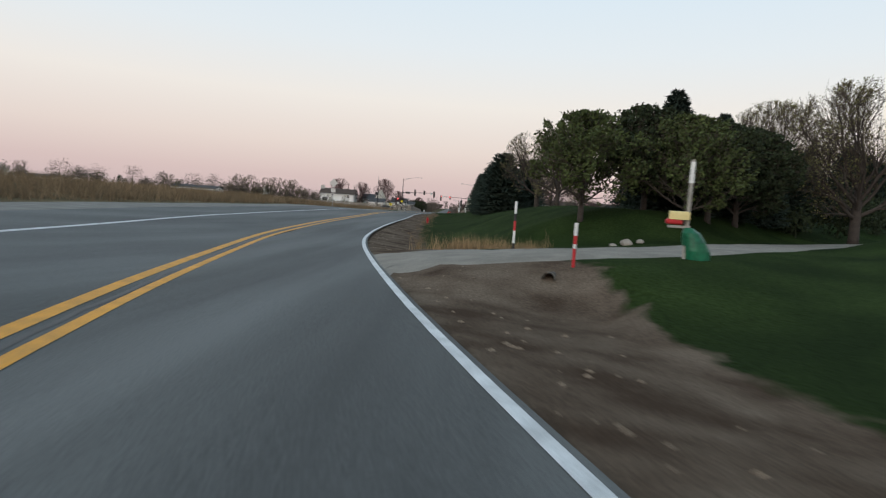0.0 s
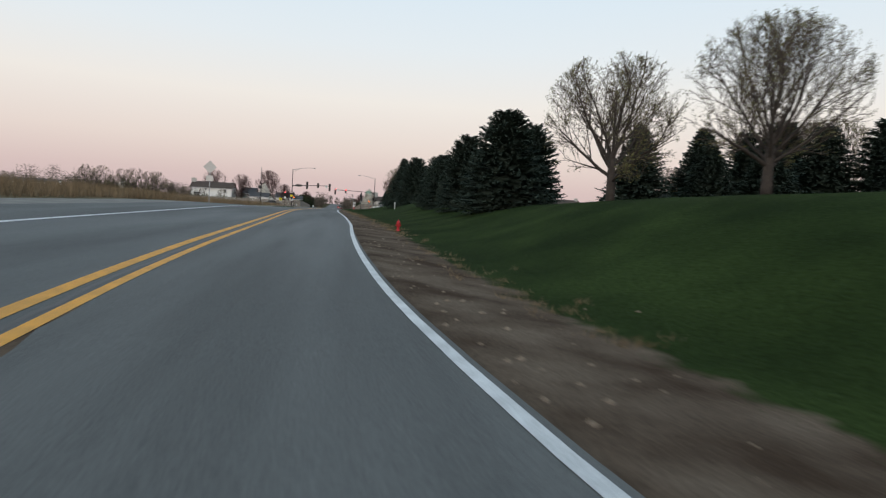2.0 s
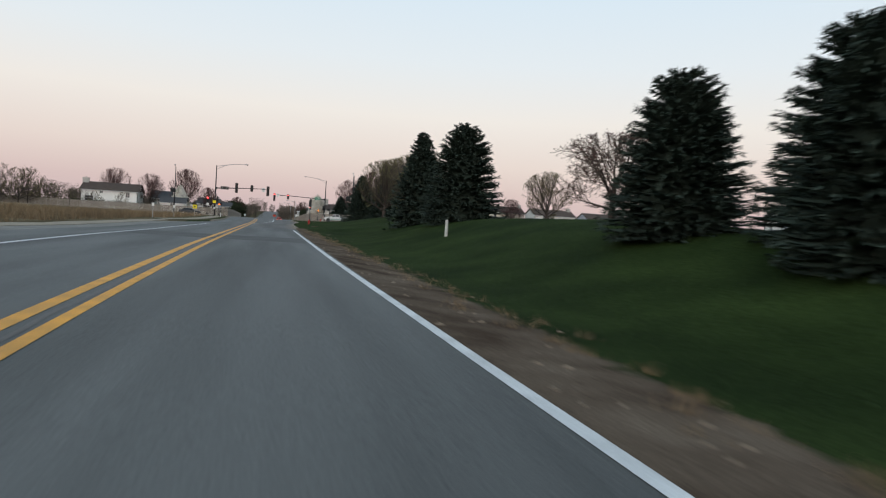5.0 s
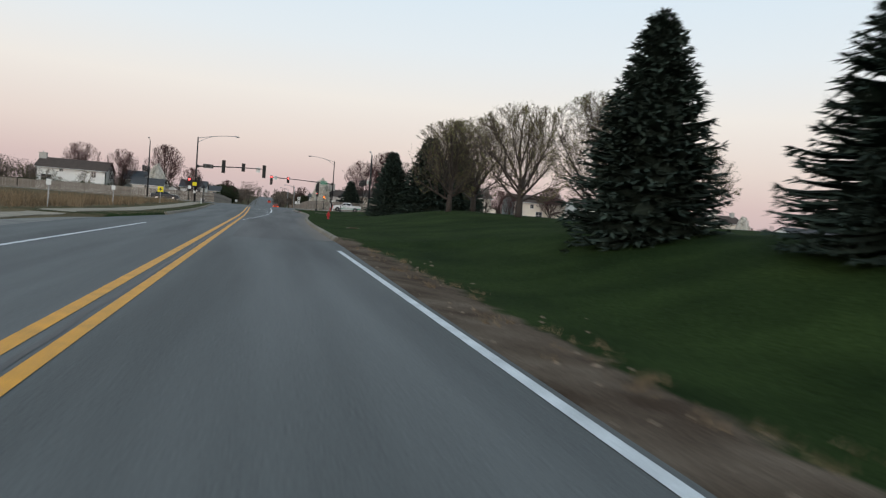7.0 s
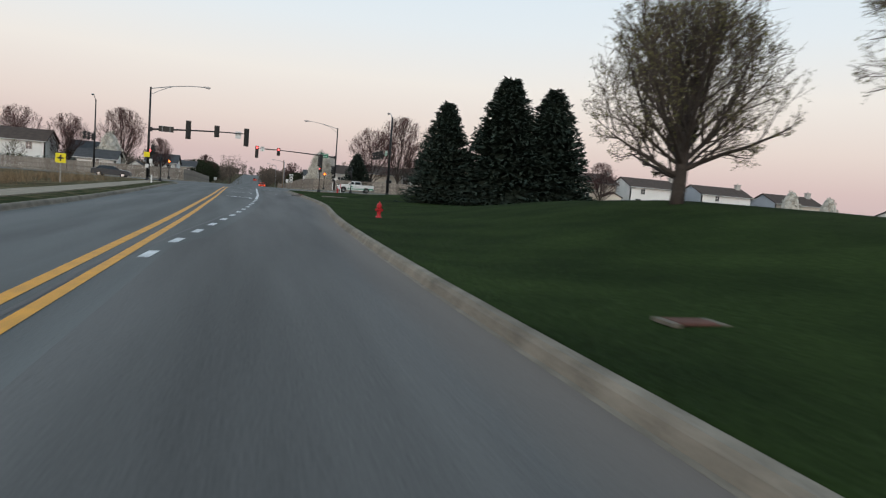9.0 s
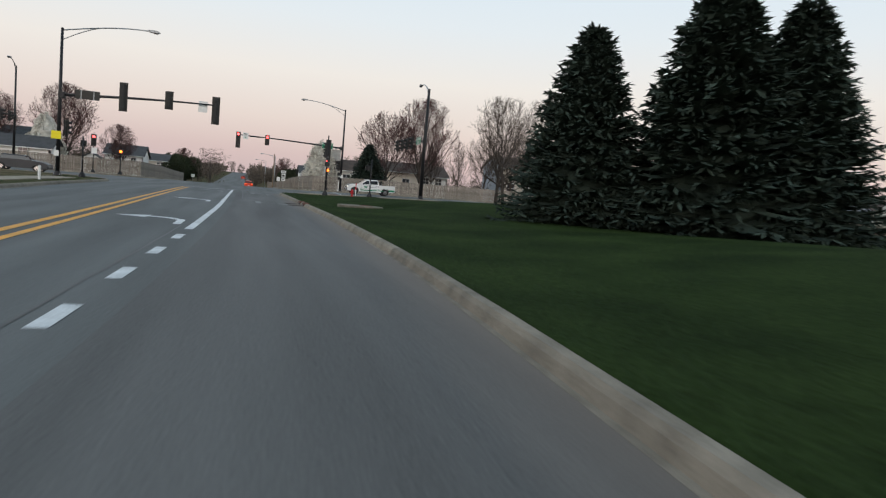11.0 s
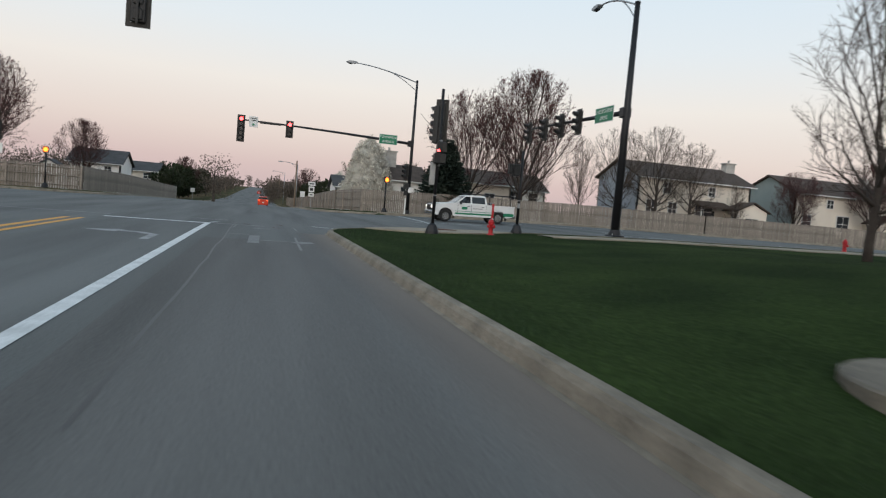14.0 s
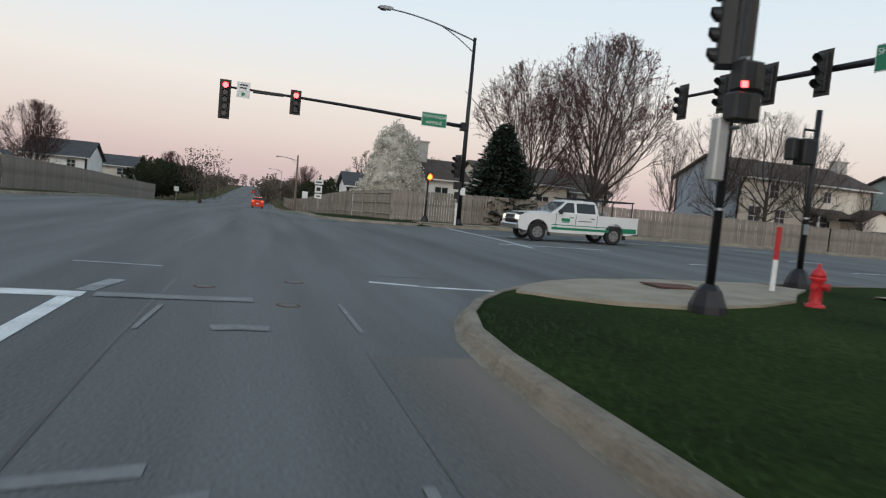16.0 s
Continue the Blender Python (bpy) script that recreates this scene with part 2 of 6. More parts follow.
CENTRE = [(-420, 75), (-300, 34), (-240, 16.2), (-215, 9.6), (-199.3, 5.52), (-192, 4.0), (-186, 2.86), (-179.8, 1.76), (-173, 1.0), (-166, 0.68), (-159, 0.58), (-151, 0.58), (-140, 0.4), (-125, 0.12), (-111, 0), (-52, 0), (-27, -0.3), (-12, -0.6), (8, -0.9), (60, -0.6), (2000, -2)]
ROAD_Z = [(-700, -0.6), (-210, -0.58), (-199, -0.60), (-186, -0.69), (-180, -0.68), (-173, -0.66), (-159, -0.39), (-151, -0.24), (-130, -0.1), (-111, -0.01), (-95, 0), (44, 0), (60, -0.28), (80, -0.85), (100, -1.3), (130, -1.7), (200, -1.6), (330, 0.4), (600, 4.0), (900, 6.0), (2000, 8.0)]


def smoothed(table, y, w=4.0):
    return sum(along(table, y + o * w) for o in (-1, -0.5, 0, 0.5, 1)) / 5


def centre(y):
    return smoothed(CENTRE, y)


def grade(y):
    """The climb out of the bend, below the level of the straight."""
    u = max(0.0, min(1.0, (-124 - y) / 34))
    return -0.22 * u * u * (3 - 2 * u)


def level_z(y):
    return smoothed(ROAD_Z, y)


def road_z(y):
    return level_z(y) + grade(y)


def bank(x, y):
    """The outer lane's rise through the bend."""
    k = along([(-700, 0.0), (-300, 0.2), (-215, 0.38), (-190, 0.43), (-175, 0.48), (-158, 0.38), (-150, 0.33), (-140, 0.29), (-120, 0.14), (-98, 0.0)], y)
    return k * max(0.0, min(2.0, (centre(y) - x) / 3.65))


def cross_z(x):
    """Rise of the crossing avenue towards the east."""
    return float(np.interp(x, [-400, 7, 19, 32, 400], [0, 0, 0.32, 0.5, 0.6]))


CROSS_S, CROSS_N = 14.6, 37.4
RIGHT_EDGE = [(-82, 4.0), (-63, 4.12), (-50, 4.6), (-36, 5.75), (-26, 6.02), (8.5, 6.05)]


def right_edge(y):
    if y < -82:
        return centre(y) + 3.79 + 0.21 * max(0, min(1, (y + 95) / 13))
    if y <= 8.6:
        return smoothed(RIGHT_EDGE, y, 4)
    if y < CROSS_S:
        return 12.05 - math.sqrt(max(0, 36 - (y - 8.6) ** 2))
    if y <= CROSS_N:
        return 12.05
    if y < 43.4:
        return 13.6 - math.sqrt(max(0, 36 - (43.4 - y) ** 2))
    return 7.6


def left_edge(y):
    if y < -62:
        return centre(y) - 5.6 + 1.6 * max(0, min(1, (y + 74) / 12))
    if y <= 6.6:
        return along([(-62, -4.0), (-45, -4.1), (-25, -4.9), (-8, -5.8), (6.6, -6.2)], y)
    if y < CROSS_S:
        return -14.2 + math.sqrt(max(0, 64 - (y - 6.6) ** 2))
    if y <= CROSS_N:
        return -14.2 + 2.0 * (y - CROSS_S) / (CROSS_N - CROSS_S)
    if y < 43.4:
        return -12.2 + math.sqrt(max(0, 36 - (43.4 - y) ** 2))
    return -6.2


def bump(x, y, cx, cy, r):
    return math.exp(-((x - cx) ** 2 + (y - cy) ** 2) / (r * r))


DRIVE = [(5.5, -188.0, 4.3), (8, -188.2, 3.4), (9.5, -188.8, 2.7), (11, -189.1, 2.1), (12.6, -188.7, 1.8), (15.0, -186.9, 1.7), (18, -183.6, 1.7), (22, -178.8, 1.6), (27, -173, 1.6), (45, -158, 1.6)]


def drive_z(x):
    return float(np.interp(x, [5, 7, 10.5, 12, 14.5, 18, 25, 60], [-0.70, -0.62, -0.18, -0.04, 0.07, 0.22, 0.3, 0.9]))


def ground_z(x, y):
    return lie_z(x, y) + grade(y)


def lie_z(x, y):
    """The lie of the land about the road, before its grade."""
    xr, xl, zr = right_edge(y), left_edge(y), level_z(y)
    if CROSS_S - 0.05 < y < CROSS_N + 0.05:
        return cross_z(x) - 0.09
    if xl - 0.02 <= x <= xr + 0.02:
        return zr - 0.09 + bank(x, y) + (cross_z(x) if y > 5 else 0)
    if x > xr:
        d = x - xr
        if y > CROSS_N:
            return zr + cross_z(x) * max(0, 1 - (y - 37) / 60) + 0.13
        crest = along([(-700, 1.2), (-215, 1.4), (-190, 1.5), (-178, 1.4), (-162, 1.35), (-120, 1.45), (-80, 1.5), (-52, 1.5), (-43, 1.3), (-34, 0.8), (-25, 0.42), (-18, 0.5), (-10, 0.95), (-2, 0.75), (6, 0.5), (14, 0.42)], y)
        crest += 0.25 * math.sin(y * 0.11 + 0.6) * min(1, max(0, (-30 - y) / 20))
        foot = 0.1 if y > -80 else -0.3 * min(1, (-80 - y) / 8) + 0.14 * max(0, 1 - abs(y + 148) / 16)
        mouth = max(0, 1 - abs(y + 188) / 9)
        edge_z = zr + (0.13 if y > -80 else -0.04)
        flat, top = (1.2, 13) if y > -80 else (2.6, 11 + 15 * min(1, max(0, (-177 - y) / 8)))
        if d < flat:
            u = d / flat
            z = edge_z + (zr + foot * (1 - mouth) - edge_z) * u
        else:
            u = min(1, (d - flat) / (top - flat))
            z = zr + foot * (1 - mouth)
            z += (crest - z) * (u * u * (3 - 2 * u))
        if y < -150 and x < 46:
            yc, hw = (float(np.interp(x, [q[0] for q in DRIVE], [q[k] for q in DRIVE])) for k in (1, 2))
            k = 1 - (abs(y - yc) * (0.75 if x > 12 else 1) - hw - 0.5) / 3.5
            k = max(0, min(1, k))
            z += (drive_z(x) - 0.03 - z) * k * k * (3 - 2 * k) * min(1, d / 1.2)
        if y > 2:
            z += (cross_z(x) + 0.13 - z) * min(1, (y - 2) / 11)
        if d > 22:
            z += 0.5 * min(1, (d - 22) / 25) * min(1, max(0, (-20 - y) / 20)) - 1.2 * min(1, max(0, (d - 55) / 40)) * min(1, max(0, (0 - y) / 20))
        z -= 0.5 * bump(x, y, 10.2, -9.2, 2.2) + 0.3 * bump(x, y, 10.9, -193.2, 1.5)
        return z + 0.03 * noise.noise((x * 0.5, y * 0.5, 0)) * min(1, d / 3)
    d = xl - x
    if y > CROSS_N:
        return zr + 0.13 - 0.2 * min(1, max(0, (d - 5) / 30))
    far = along([(-700, 0.9), (-150, 0.75), (-120, 0.6), (-85, 0.15), (-45, -0.25), (-25, -0.3), (0, 0.1), (14, 0.25)], y)
    near_z = zr + bank(xl, y) + (0.10 if y > -72 else -0.03)
    u = min(1, max(0, (d - 3.2) / 9))
    z = near_z + (far - near_z) * (u * u * (3 - 2 * u))
    z += 0.6 * min(1, max(0, (d - 14) / 60)) * min(1, max(0, (-20 - y) / 60))
    if y > 2:
        z += (0.12 - z) * min(1, (y - 2) / 12)
    return z + 0.05 * noise.noise((x * 0.3, y * 0.3, 3)) * min(1, d / 6)


def build_ground():
    ds = [0.16, 0.34, 0.7, 1.2, 1.8, 2.4, 3, 3.6, 4.3, 5, 6, 7, 8, 9, 10, 11, 12, 13, 14.5, 16, 18, 20, 22, 25, 28, 32, 37, 43, 50, 58, 70, 85, 105, 140, 200, 300, 480, 800, 1400, 2600]
    ys = list(np.arange(-216, 10, 1.0)) + list(np.arange(10, 14.4, 0.4)) + [14.5, 14.62, 18, 24, 30, 37.3, 37.5] + list(np.arange(38, 44, 0.5)) + list(np.arange(44, 110, 2.0))
    ys = [-2600, -1400, -800, -500, -380, -320, -280, -250, -235, -225] + ys + [115, 130, 150, 180, 220, 280, 350, 450, 600, 800, 1100, 1600, 2600]
    verts, dry, dirt = [], [], []
    for y in ys:
        xl, xr = left_edge(y), right_edge(y)
        for x in [xl - d for d in ds[::-1]] + [xl, (xl + xr) / 2, xr] + [xr + d for d in ds]:
            verts.append((x, y, ground_z(x, y)))
            left, d = x < xl, (xl - x if x < xl else x - xr)
            if left:
                k = 0.46 if y > -72 and d < 3.4 else (0.95 if y < -62 else 0.66)
                k = min(k, 0.55) if 3.4 <= d < 5 and y > -72 else k
            else:
                k = 0.0 if y < 14 else (0.2 if y < 50 else 0.55)
            if not left and -186 < y < -177 and 2.6 < d < 6:
                k = 0.42
            if abs(x) > 250 or y > 200 or y < -330:
                k = 0.5
            dry.append(k)
            if left:
                e = 0.0
            else:
                w = along([(-215, 3.3), (-196, 3.5), (-192, 4.2), (-186, 3.0), (-172, 2.6), (-150, 2.0), (-100, 1.5), (-86, 1.4), (-79, 0.7), (-77, 0.0), (0, 0)], y)
                e = max(0.0, min(1.0, 0.5 + (w - d) / 1.2)) if w > 0 else 0.0
            dirt.append(e)
    c = 2 * len(ds) + 3
    faces = [(j * c + i, j * c + i + 1, (j + 1) * c + i + 1, (j + 1) * c + i) for j in range(len(ys) - 1) for i in range(c - 1)]
    me = bpy.data.meshes.new("ground")
    me.from_pydata(verts, [], faces)
    for name, values in (("dry", dry), ("dirt", dirt)):
        me.attributes.new(name, "FLOAT", "POINT").data.foreach_set("value", values)
    me.materials.append(GROUND)
    me.polygons.foreach_set("use_smooth", [True] * len(me.polygons))
    ob = new("ground", me)
    return tagged(ob, "mown green lawn and dry field with bare dirt along the road", "ground", kind="structure")


build_ground()


def strip(name, ys, left, right, lift, material, label, category="road", parent=None, kind="structure", cols=1, z=None, crown=False):
    m = Mesh()
    def across(y):
        a, b = left(y), right(y)
        c, h = centre(y), cols // 2
        if crown:
            return [a + (c - a) * i / h for i in range(h)] + [c + (b - c) * i / (cols - h) for i in range(cols - h + 1)]
        return [a + (b - a) * i / cols for i in range(cols + 1)]

    rows = [[(x, y, 0) for x in across(y)] for y in ys]
    v = [(x, y, (z(x, y) if z else road_z(y)) + lift) for row in rows for x, y, _ in row]
    c = cols + 1
    m.add(v, [(j * c + i, j * c + i + 1, (j + 1) * c + i + 1, (j + 1) * c + i) for j in range(len(ys) - 1) for i in range(cols)])
    ob = part(name, m, material, parent, smooth=True)
    return tagged(ob, label, category, kind=kind) if not parent else ob


def road_top(x, y):
    return road_z(y) + bank(x, y) + (cross_z(x) * min(1, max(0, (y - 7) / 7)) if y < CROSS_N else cross_z(x) * max(0, 1 - (y - 37.4) / 7))


ys_main = list(np.arange(-420, -216, 8.0)) + list(np.arange(-216, 8, 2.0)) + list(np.arange(8, 14.6, 0.3)) + [CROSS_S]
strip("road", ys_main, left_edge, right_edge, 0.0, ASPHALT, "grey worn asphalt road with two lanes", cols=14, crown=True, z=road_top)
cross = Mesh()
xs_cross = [-400, -200, -100, -50, -30] + list(np.arange(-20, 41, 2.0)) + [60, 100, 200, 400]
cross.ribbon([(x, CROSS_N, cross_z(x)) for x in xs_cross], [(x, CROSS_S, cross_z(x)) for x in xs_cross])
tagged(part("road", cross, ASPHALT, smooth=True), "wide grey asphalt avenue crossing at the lights", "road", kind="structure")
ys_north = [CROSS_N] + list(np.arange(37.7, 43.6, 0.3)) + list(np.arange(44, 120, 4.0)) + list(np.arange(130, 900, 20.0))
strip("road", ys_north, left_edge, right_edge, 0.0, ASPHALT, "grey asphalt road running on past the crossing", cols=4, z=road_top)


# ---- road markings ----
def stripe(name, path, width, material, label, lift=0.006):
    """A painted line along (x, y) points."""
    m = Mesh()
    L, R = [], []
    for i, (x, y) in enumerate(path):
        a, b = Vector(path[max(i - 1, 0)]), Vector(path[min(i + 1, len(path) - 1)])
        d = (b - a).normalized() * (width / 2)
        for side, s in ((L, -1), (R, 1)):
            px, py = x + s * d.y, y - s * d.x
            side.append((px, py, road_top(px, py) + lift if not CROSS_S < py < CROSS_N else cross_z(px) + lift))
    m.ribbon(L, R)
    return tagged(part(name, m, material, smooth=True), label, "road marking", kind="structure")


span = lambda a, b, s: list(np.arange(a, b, s)) + [b]
stripe("yellow_line", [(centre(y), y) for y in span(-300, 9.5, 2)], 0.15, YELLOW, "solid yellow centre line on the asphalt")
stripe("yellow_line", [(centre(y) - 0.37, y) for y in span(-300, 9.5, 2)], 0.17, YELLOW, "solid yellow centre line on the asphalt")
stripe("edge_line", [(centre(y) + along([(-165, 3.65), (-155, 3.68), (-148, 3.82), (-138, 3.84), (-128, 3.72), (-115, 3.65)], y), y) for y in span(-300, -84, 2)], 0.13, WHITE_PAINT, "solid white edge line on the asphalt")
stripe("edge_line", [(centre(y) - along([(-105, 3.65), (-95, 3.6), (-88, 3.45), (-74, 3.15)], y), y) for y in span(-300, -74, 2)], 0.13, WHITE_PAINT, "solid white edge line on the asphalt")
TURN = [(-62, 0.25), (-50, 1.2), (-41, 1.75), (-31, 2.1), (-20, 2.3), (11.2, 2.4)]
stripe("lane_line", [(smoothed(TURN, y, 2), y) for y in span(-31, 11.2, 2)], 0.17, WHITE_PAINT, "solid white turn lane line on the asphalt")
for y0 in np.arange(-62, -32, 2.4):
    stripe("lane_dash", [(smoothed(TURN, y, 2), y) for y in (y0, y0 + 0.45, y0 + 0.9)], 0.16, WHITE_PAINT, "short white lane dash on the asphalt")
stripe("stop_line", [(-0.7, 11.35), (1.0, 11.35), (2.5, 11.4)], 0.34, WHITE_PAINT, "white stop line across the turn lane")
for x0, x1, y0 in ((-0.8, -4.8, 12.9), (-5.8, -8.0, 13.2)):
    stripe("lane_dash", [(x0, y0), ((x0 + x1) / 2, y0), (x1, y0)], 0.12, FADED_PAINT, "worn white crossing line")
stripe("lane_dash", [(5.9, 13.75), (6.9, 13.5), (7.9, 13.3)], 0.14, WHITE_PAINT, "white crossing line beside the kerb")
stripe("lane_dash", [(1.7, 14.3), (2.3, 14.28), (2.9, 14.25)], 0.12, FADED_PAINT, "worn white crossing line")


def flat_shape(name, outline, material, label):
    m = Mesh()
    m.add([(x, y, road_top(x, y) + 0.006) for x, y in outline], [tuple(range(len(outline)))])
    return tagged(part(name, m, material), label, "road marking", kind="structure")


def turn_arrow(x, y, material):
    """A left-turn arrow: a long curved shaft and a head towards the left."""
    for pts in (((0.75, -1.3), (0.93, -1.3), (0.93, 0.2), (0.75, 0.05)), ((0.75, 0.05), (0.93, 0.2), (0.55, 0.75), (0.05, 0.9), (0.0, 0.65), (0.4, 0.5)), ((0.05, 1.25), (-0.75, 0.7), (-0.02, 0.3))):
        flat_shape("turn_arrow", [(x + a - 0.1, y + b) for a, b in pts], material, "white left turn arrow painted on the asphalt")


for y in (-28.5, -14.6, 4.5):
    turn_arrow(1.0, y, WHITE_PAINT if y < 0 else FADED_PAINT)
for y in (-12.6, 4.95):
    for pts in (((3.23, 1.74), (3.77, 1.84), (3.77, 1.98), (3.23, 1.86)), ((3.78, -1.0), (4.04, -0.95), (4.05, 1.7), (3.79, 1.6)), ((4.06, -0.06), (4.70, 0.04), (4.70, 0.16), (4.06, 0.08)), ((4.78, -0.12), (5.02, -0.42), (5.36, -0.10), (5.30, 0.34), (5.0, 0.22))):
        flat_shape("lane_arrow", [(a, y + b) for a, b in pts], GHOST_PAINT, "nearly worn off white lane arrow on the asphalt")
for pts, w in ((((3.25, 9.75), (3.28, 10.4), (3.31, 10.96)), 0.05), (((5.19, 9.9), (5.18, 10.7), (5.17, 11.48)), 0.05), (((4.9, 2.6), (4.93, 4.6), (4.97, 6.6)), 0.06), (((2.6, 11.42), (3.4, 11.45), (4.2, 11.5)), 0.28), (((3.85, 9.9), (4.1, 9.95), (4.35, 9.93)), 0.22)):
    stripe("worn_line", list(pts), w, GHOST_PAINT, "faint worn white paint on the asphalt", 0.0095)
stripe("worn_line", [(2.45, 11.65), (2.52, 12.1), (2.6, 12.6)], 0.2, FADED_PAINT, "worn white paint at the end of the stop line")
for x, y in ((3.62, 12.42), (4.75, 13.25), (4.58, 11.28)):
    cover = thing("valve_cover", (x, y, road_top(x, y)), "small dark iron valve cover set in the asphalt", "valve cover", "valve covers in the road")
    part("lid", Mesh().tube([(0, 0, -0.02), (0, 0, 0.006)], 0.105, 14), TAR_AND_SHADE, cover)
    part("rim", Mesh().tube([(0, 0, -0.02), (0, 0, 0.004)], 0.135, 14), RUST, cover)
for xs in (((12.5, 25.4), (16, 25.0), (26, 24.6)), ((14, 31.5), (20, 31.5), (30, 31.6)), ((16.5, 20.2), (24, 20.1), (34, 20.0)), ((13.2, 24.0), (13.6, 28), (13.9, 36.5))):
    stripe("lane_line", xs, 0.14, WHITE_PAINT, "white lane line on the avenue")
for xs in (((-60, 25.2), (-30, 25.3), (-14, 25.4)), ((26, 26.0), (60, 26.0), (200, 26.0))):
    stripe("yellow_line", xs, 0.28, YELLOW, "double yellow line on the avenue")
# tar-filled cracks
random.seed(4)
for pts in ([(smoothed(TURN, y, 2) - 0.24 + 0.02 * random.uniform(-1, 1), y) for y in span(-66, -30, 0.8)], [(centre(y) - 0.16 + 0.03 * random.uniform(-1, 1), y) for y in span(-215, -52, 0.6)], [(2.77 + 0.047 * i, 19.1 + i) for i in range(15)], [(6.51 + 0.066 * i, 21.6 + i) for i in range(6)], [(3.2 + 0.02 * random.uniform(-1, 1), y) for y in span(-8, 13, 1)]):
    stripe("tar_seam", pts, 0.06 if len(pts) > 100 else 0.035, TAR_AND_SHADE, "thin dark tar-filled seam in the asphalt", 0.004)
strip("asphalt_patch", span(-80, 5.0, 2), lambda y: smoothed(TURN, y, 2) + 0.4 if y > -60 else centre(y) + 0.5, lambda y: right_edge(y) - 0.07, 0.003, ASPHALT_DARK, "slightly darker asphalt lane surface", "road")
PATCH = mat("dark_asphalt_patch", (0.078, 0.080, 0.078), 0.8, 0.8, 0.3, 0.25, 40, spec=0.2)
strip("asphalt_patch", span(-106.4, -101.2, 0.65), lambda y: centre(y) - 3.9, lambda y: centre(y) + 3.5, 0.004, PATCH, "darker patched band of asphalt", "road", cols=14, z=road_top, crown=True)
for y0 in (-106.4, -101.2):
    stripe("tar_seam", [(x, y0 + 0.05 * math.sin(x * 2.1) + 0.03 * math.sin(x * 5.3)) for x in np.arange(-3.9, 3.6, 0.25)], 0.06, TAR_AND_SHADE, "dark tar seam across the road", 0.0065)
DUSTY = ASPHALT_DARK.copy()
DUSTY.name = "dusty_asphalt"
dn, dl = DUSTY.node_tree.nodes, DUSTY.node_tree.links
d_base = dn["Principled BSDF"].inputs["Base Color"]
d_from = d_base.links[0].from_socket
d_mix, d_att, d_noise, d_sum, d_ramp = (dn.new("ShaderNode" + k) for k in ("MixRGB", "Attribute", "TexNoise", "Math", "MapRange"))
d_att.attribute_name = "dust"
d_noise.inputs["Scale"].default_value, d_noise.inputs["Detail"].default_value = 2.2, 5
d_ramp.inputs[1].default_value, d_ramp.inputs[2].default_value, d_ramp.inputs[4].default_value = 0.55, 1.45, 0.75
d_mix.inputs[2].default_value = (0.175, 0.142, 0.118, 1)
dl.new(d_att.outputs["Fac"], d_sum.inputs[0])
dl.new(d_noise.outputs[0], d_sum.inputs[1])
dl.new(d_sum.outputs[0], d_ramp.inputs[0])
dl.new(d_ramp.outputs[0], d_mix.inputs[0])
dl.new(d_from, d_mix.inputs[1])
dl.new(d_mix.outputs[0], d_base)
gutter = strip("gutter", span(-79, 9, 1), lambda y: right_edge(min(y, 8.6)) - 0.95, lambda y: right_edge(min(y, 8.6)) - 0.06, 0.0045, DUSTY, "asphalt gutter with brown dust towards the kerb", "gutter", cols=6)
gutter.data.attributes.new("dust", "FLOAT", "POINT").data.foreach_set("value", [i / 6 for _ in span(-79, 9, 1) for i in range(7)])
GRAVEL_GREY = mat("grey_gravel", (0.185, 0.178, 0.162), 0.95, 1.0, 0.35, 0.5, 18)
strip("gravel_shoulder", span(-300, -72, 2), lambda y: left_edge(y) - along([(-115, 3.3), (-105, 1.45), (-80, 1.4), (-72, 0.3)], y), lambda y: left_edge(y) + 0.02, 0.02, GRAVEL_GREY, "grey gravel and broken asphalt shoulder", "shoulder", cols=3, z=lambda x, y: max(ground_z(x, y), road_top(left_edge(y), y) - 0.03))


# ---- kerbs and pavements ----
def kerb_line(name, pts, side, label):
    """Concrete kerb pieces with a gutter pan, along points; side +1: the raised part lies to the right."""
    owner = thing(name, (0, 0, 0), label, "kerb", kind="structure")
    for i in range(len(pts) - 1):
        a, b = Vector((*pts[i], 0)), Vector((*pts[i + 1], 0))
        d = (b - a).normalized()
        a, b = a + d * 0.006, b - d * 0.006
        r = Vector((d.y, -d.x, 0)) * side
        m = Mesh()
        prof = [(-0.09, 0.006), (-0.03, 0.012), (0.0, 0.10), (0.04, 0.145), (0.15, 0.15), (0.16, -0.1), (-0.09, -0.1)]
        ends = []
        for p in (a, b):
            z = road_top(p.x, p.y) if not CROSS_S - 0.2 < p.y < CROSS_N + 0.2 else cross_z(p.x)
            ends.append([p + r * u + Vector((0, 0, z + h)) for u, h in prof])
        k = len(prof)
        m.add(ends[0] + ends[1], [(j, (j + 1) % k, (j + 1) % k + k, j + k) for j in range(k)] + [tuple(range(k))[::-1], tuple(range(k, 2 * k))])
        part("kerb_piece", m, CONCRETE, owner)
    return owner


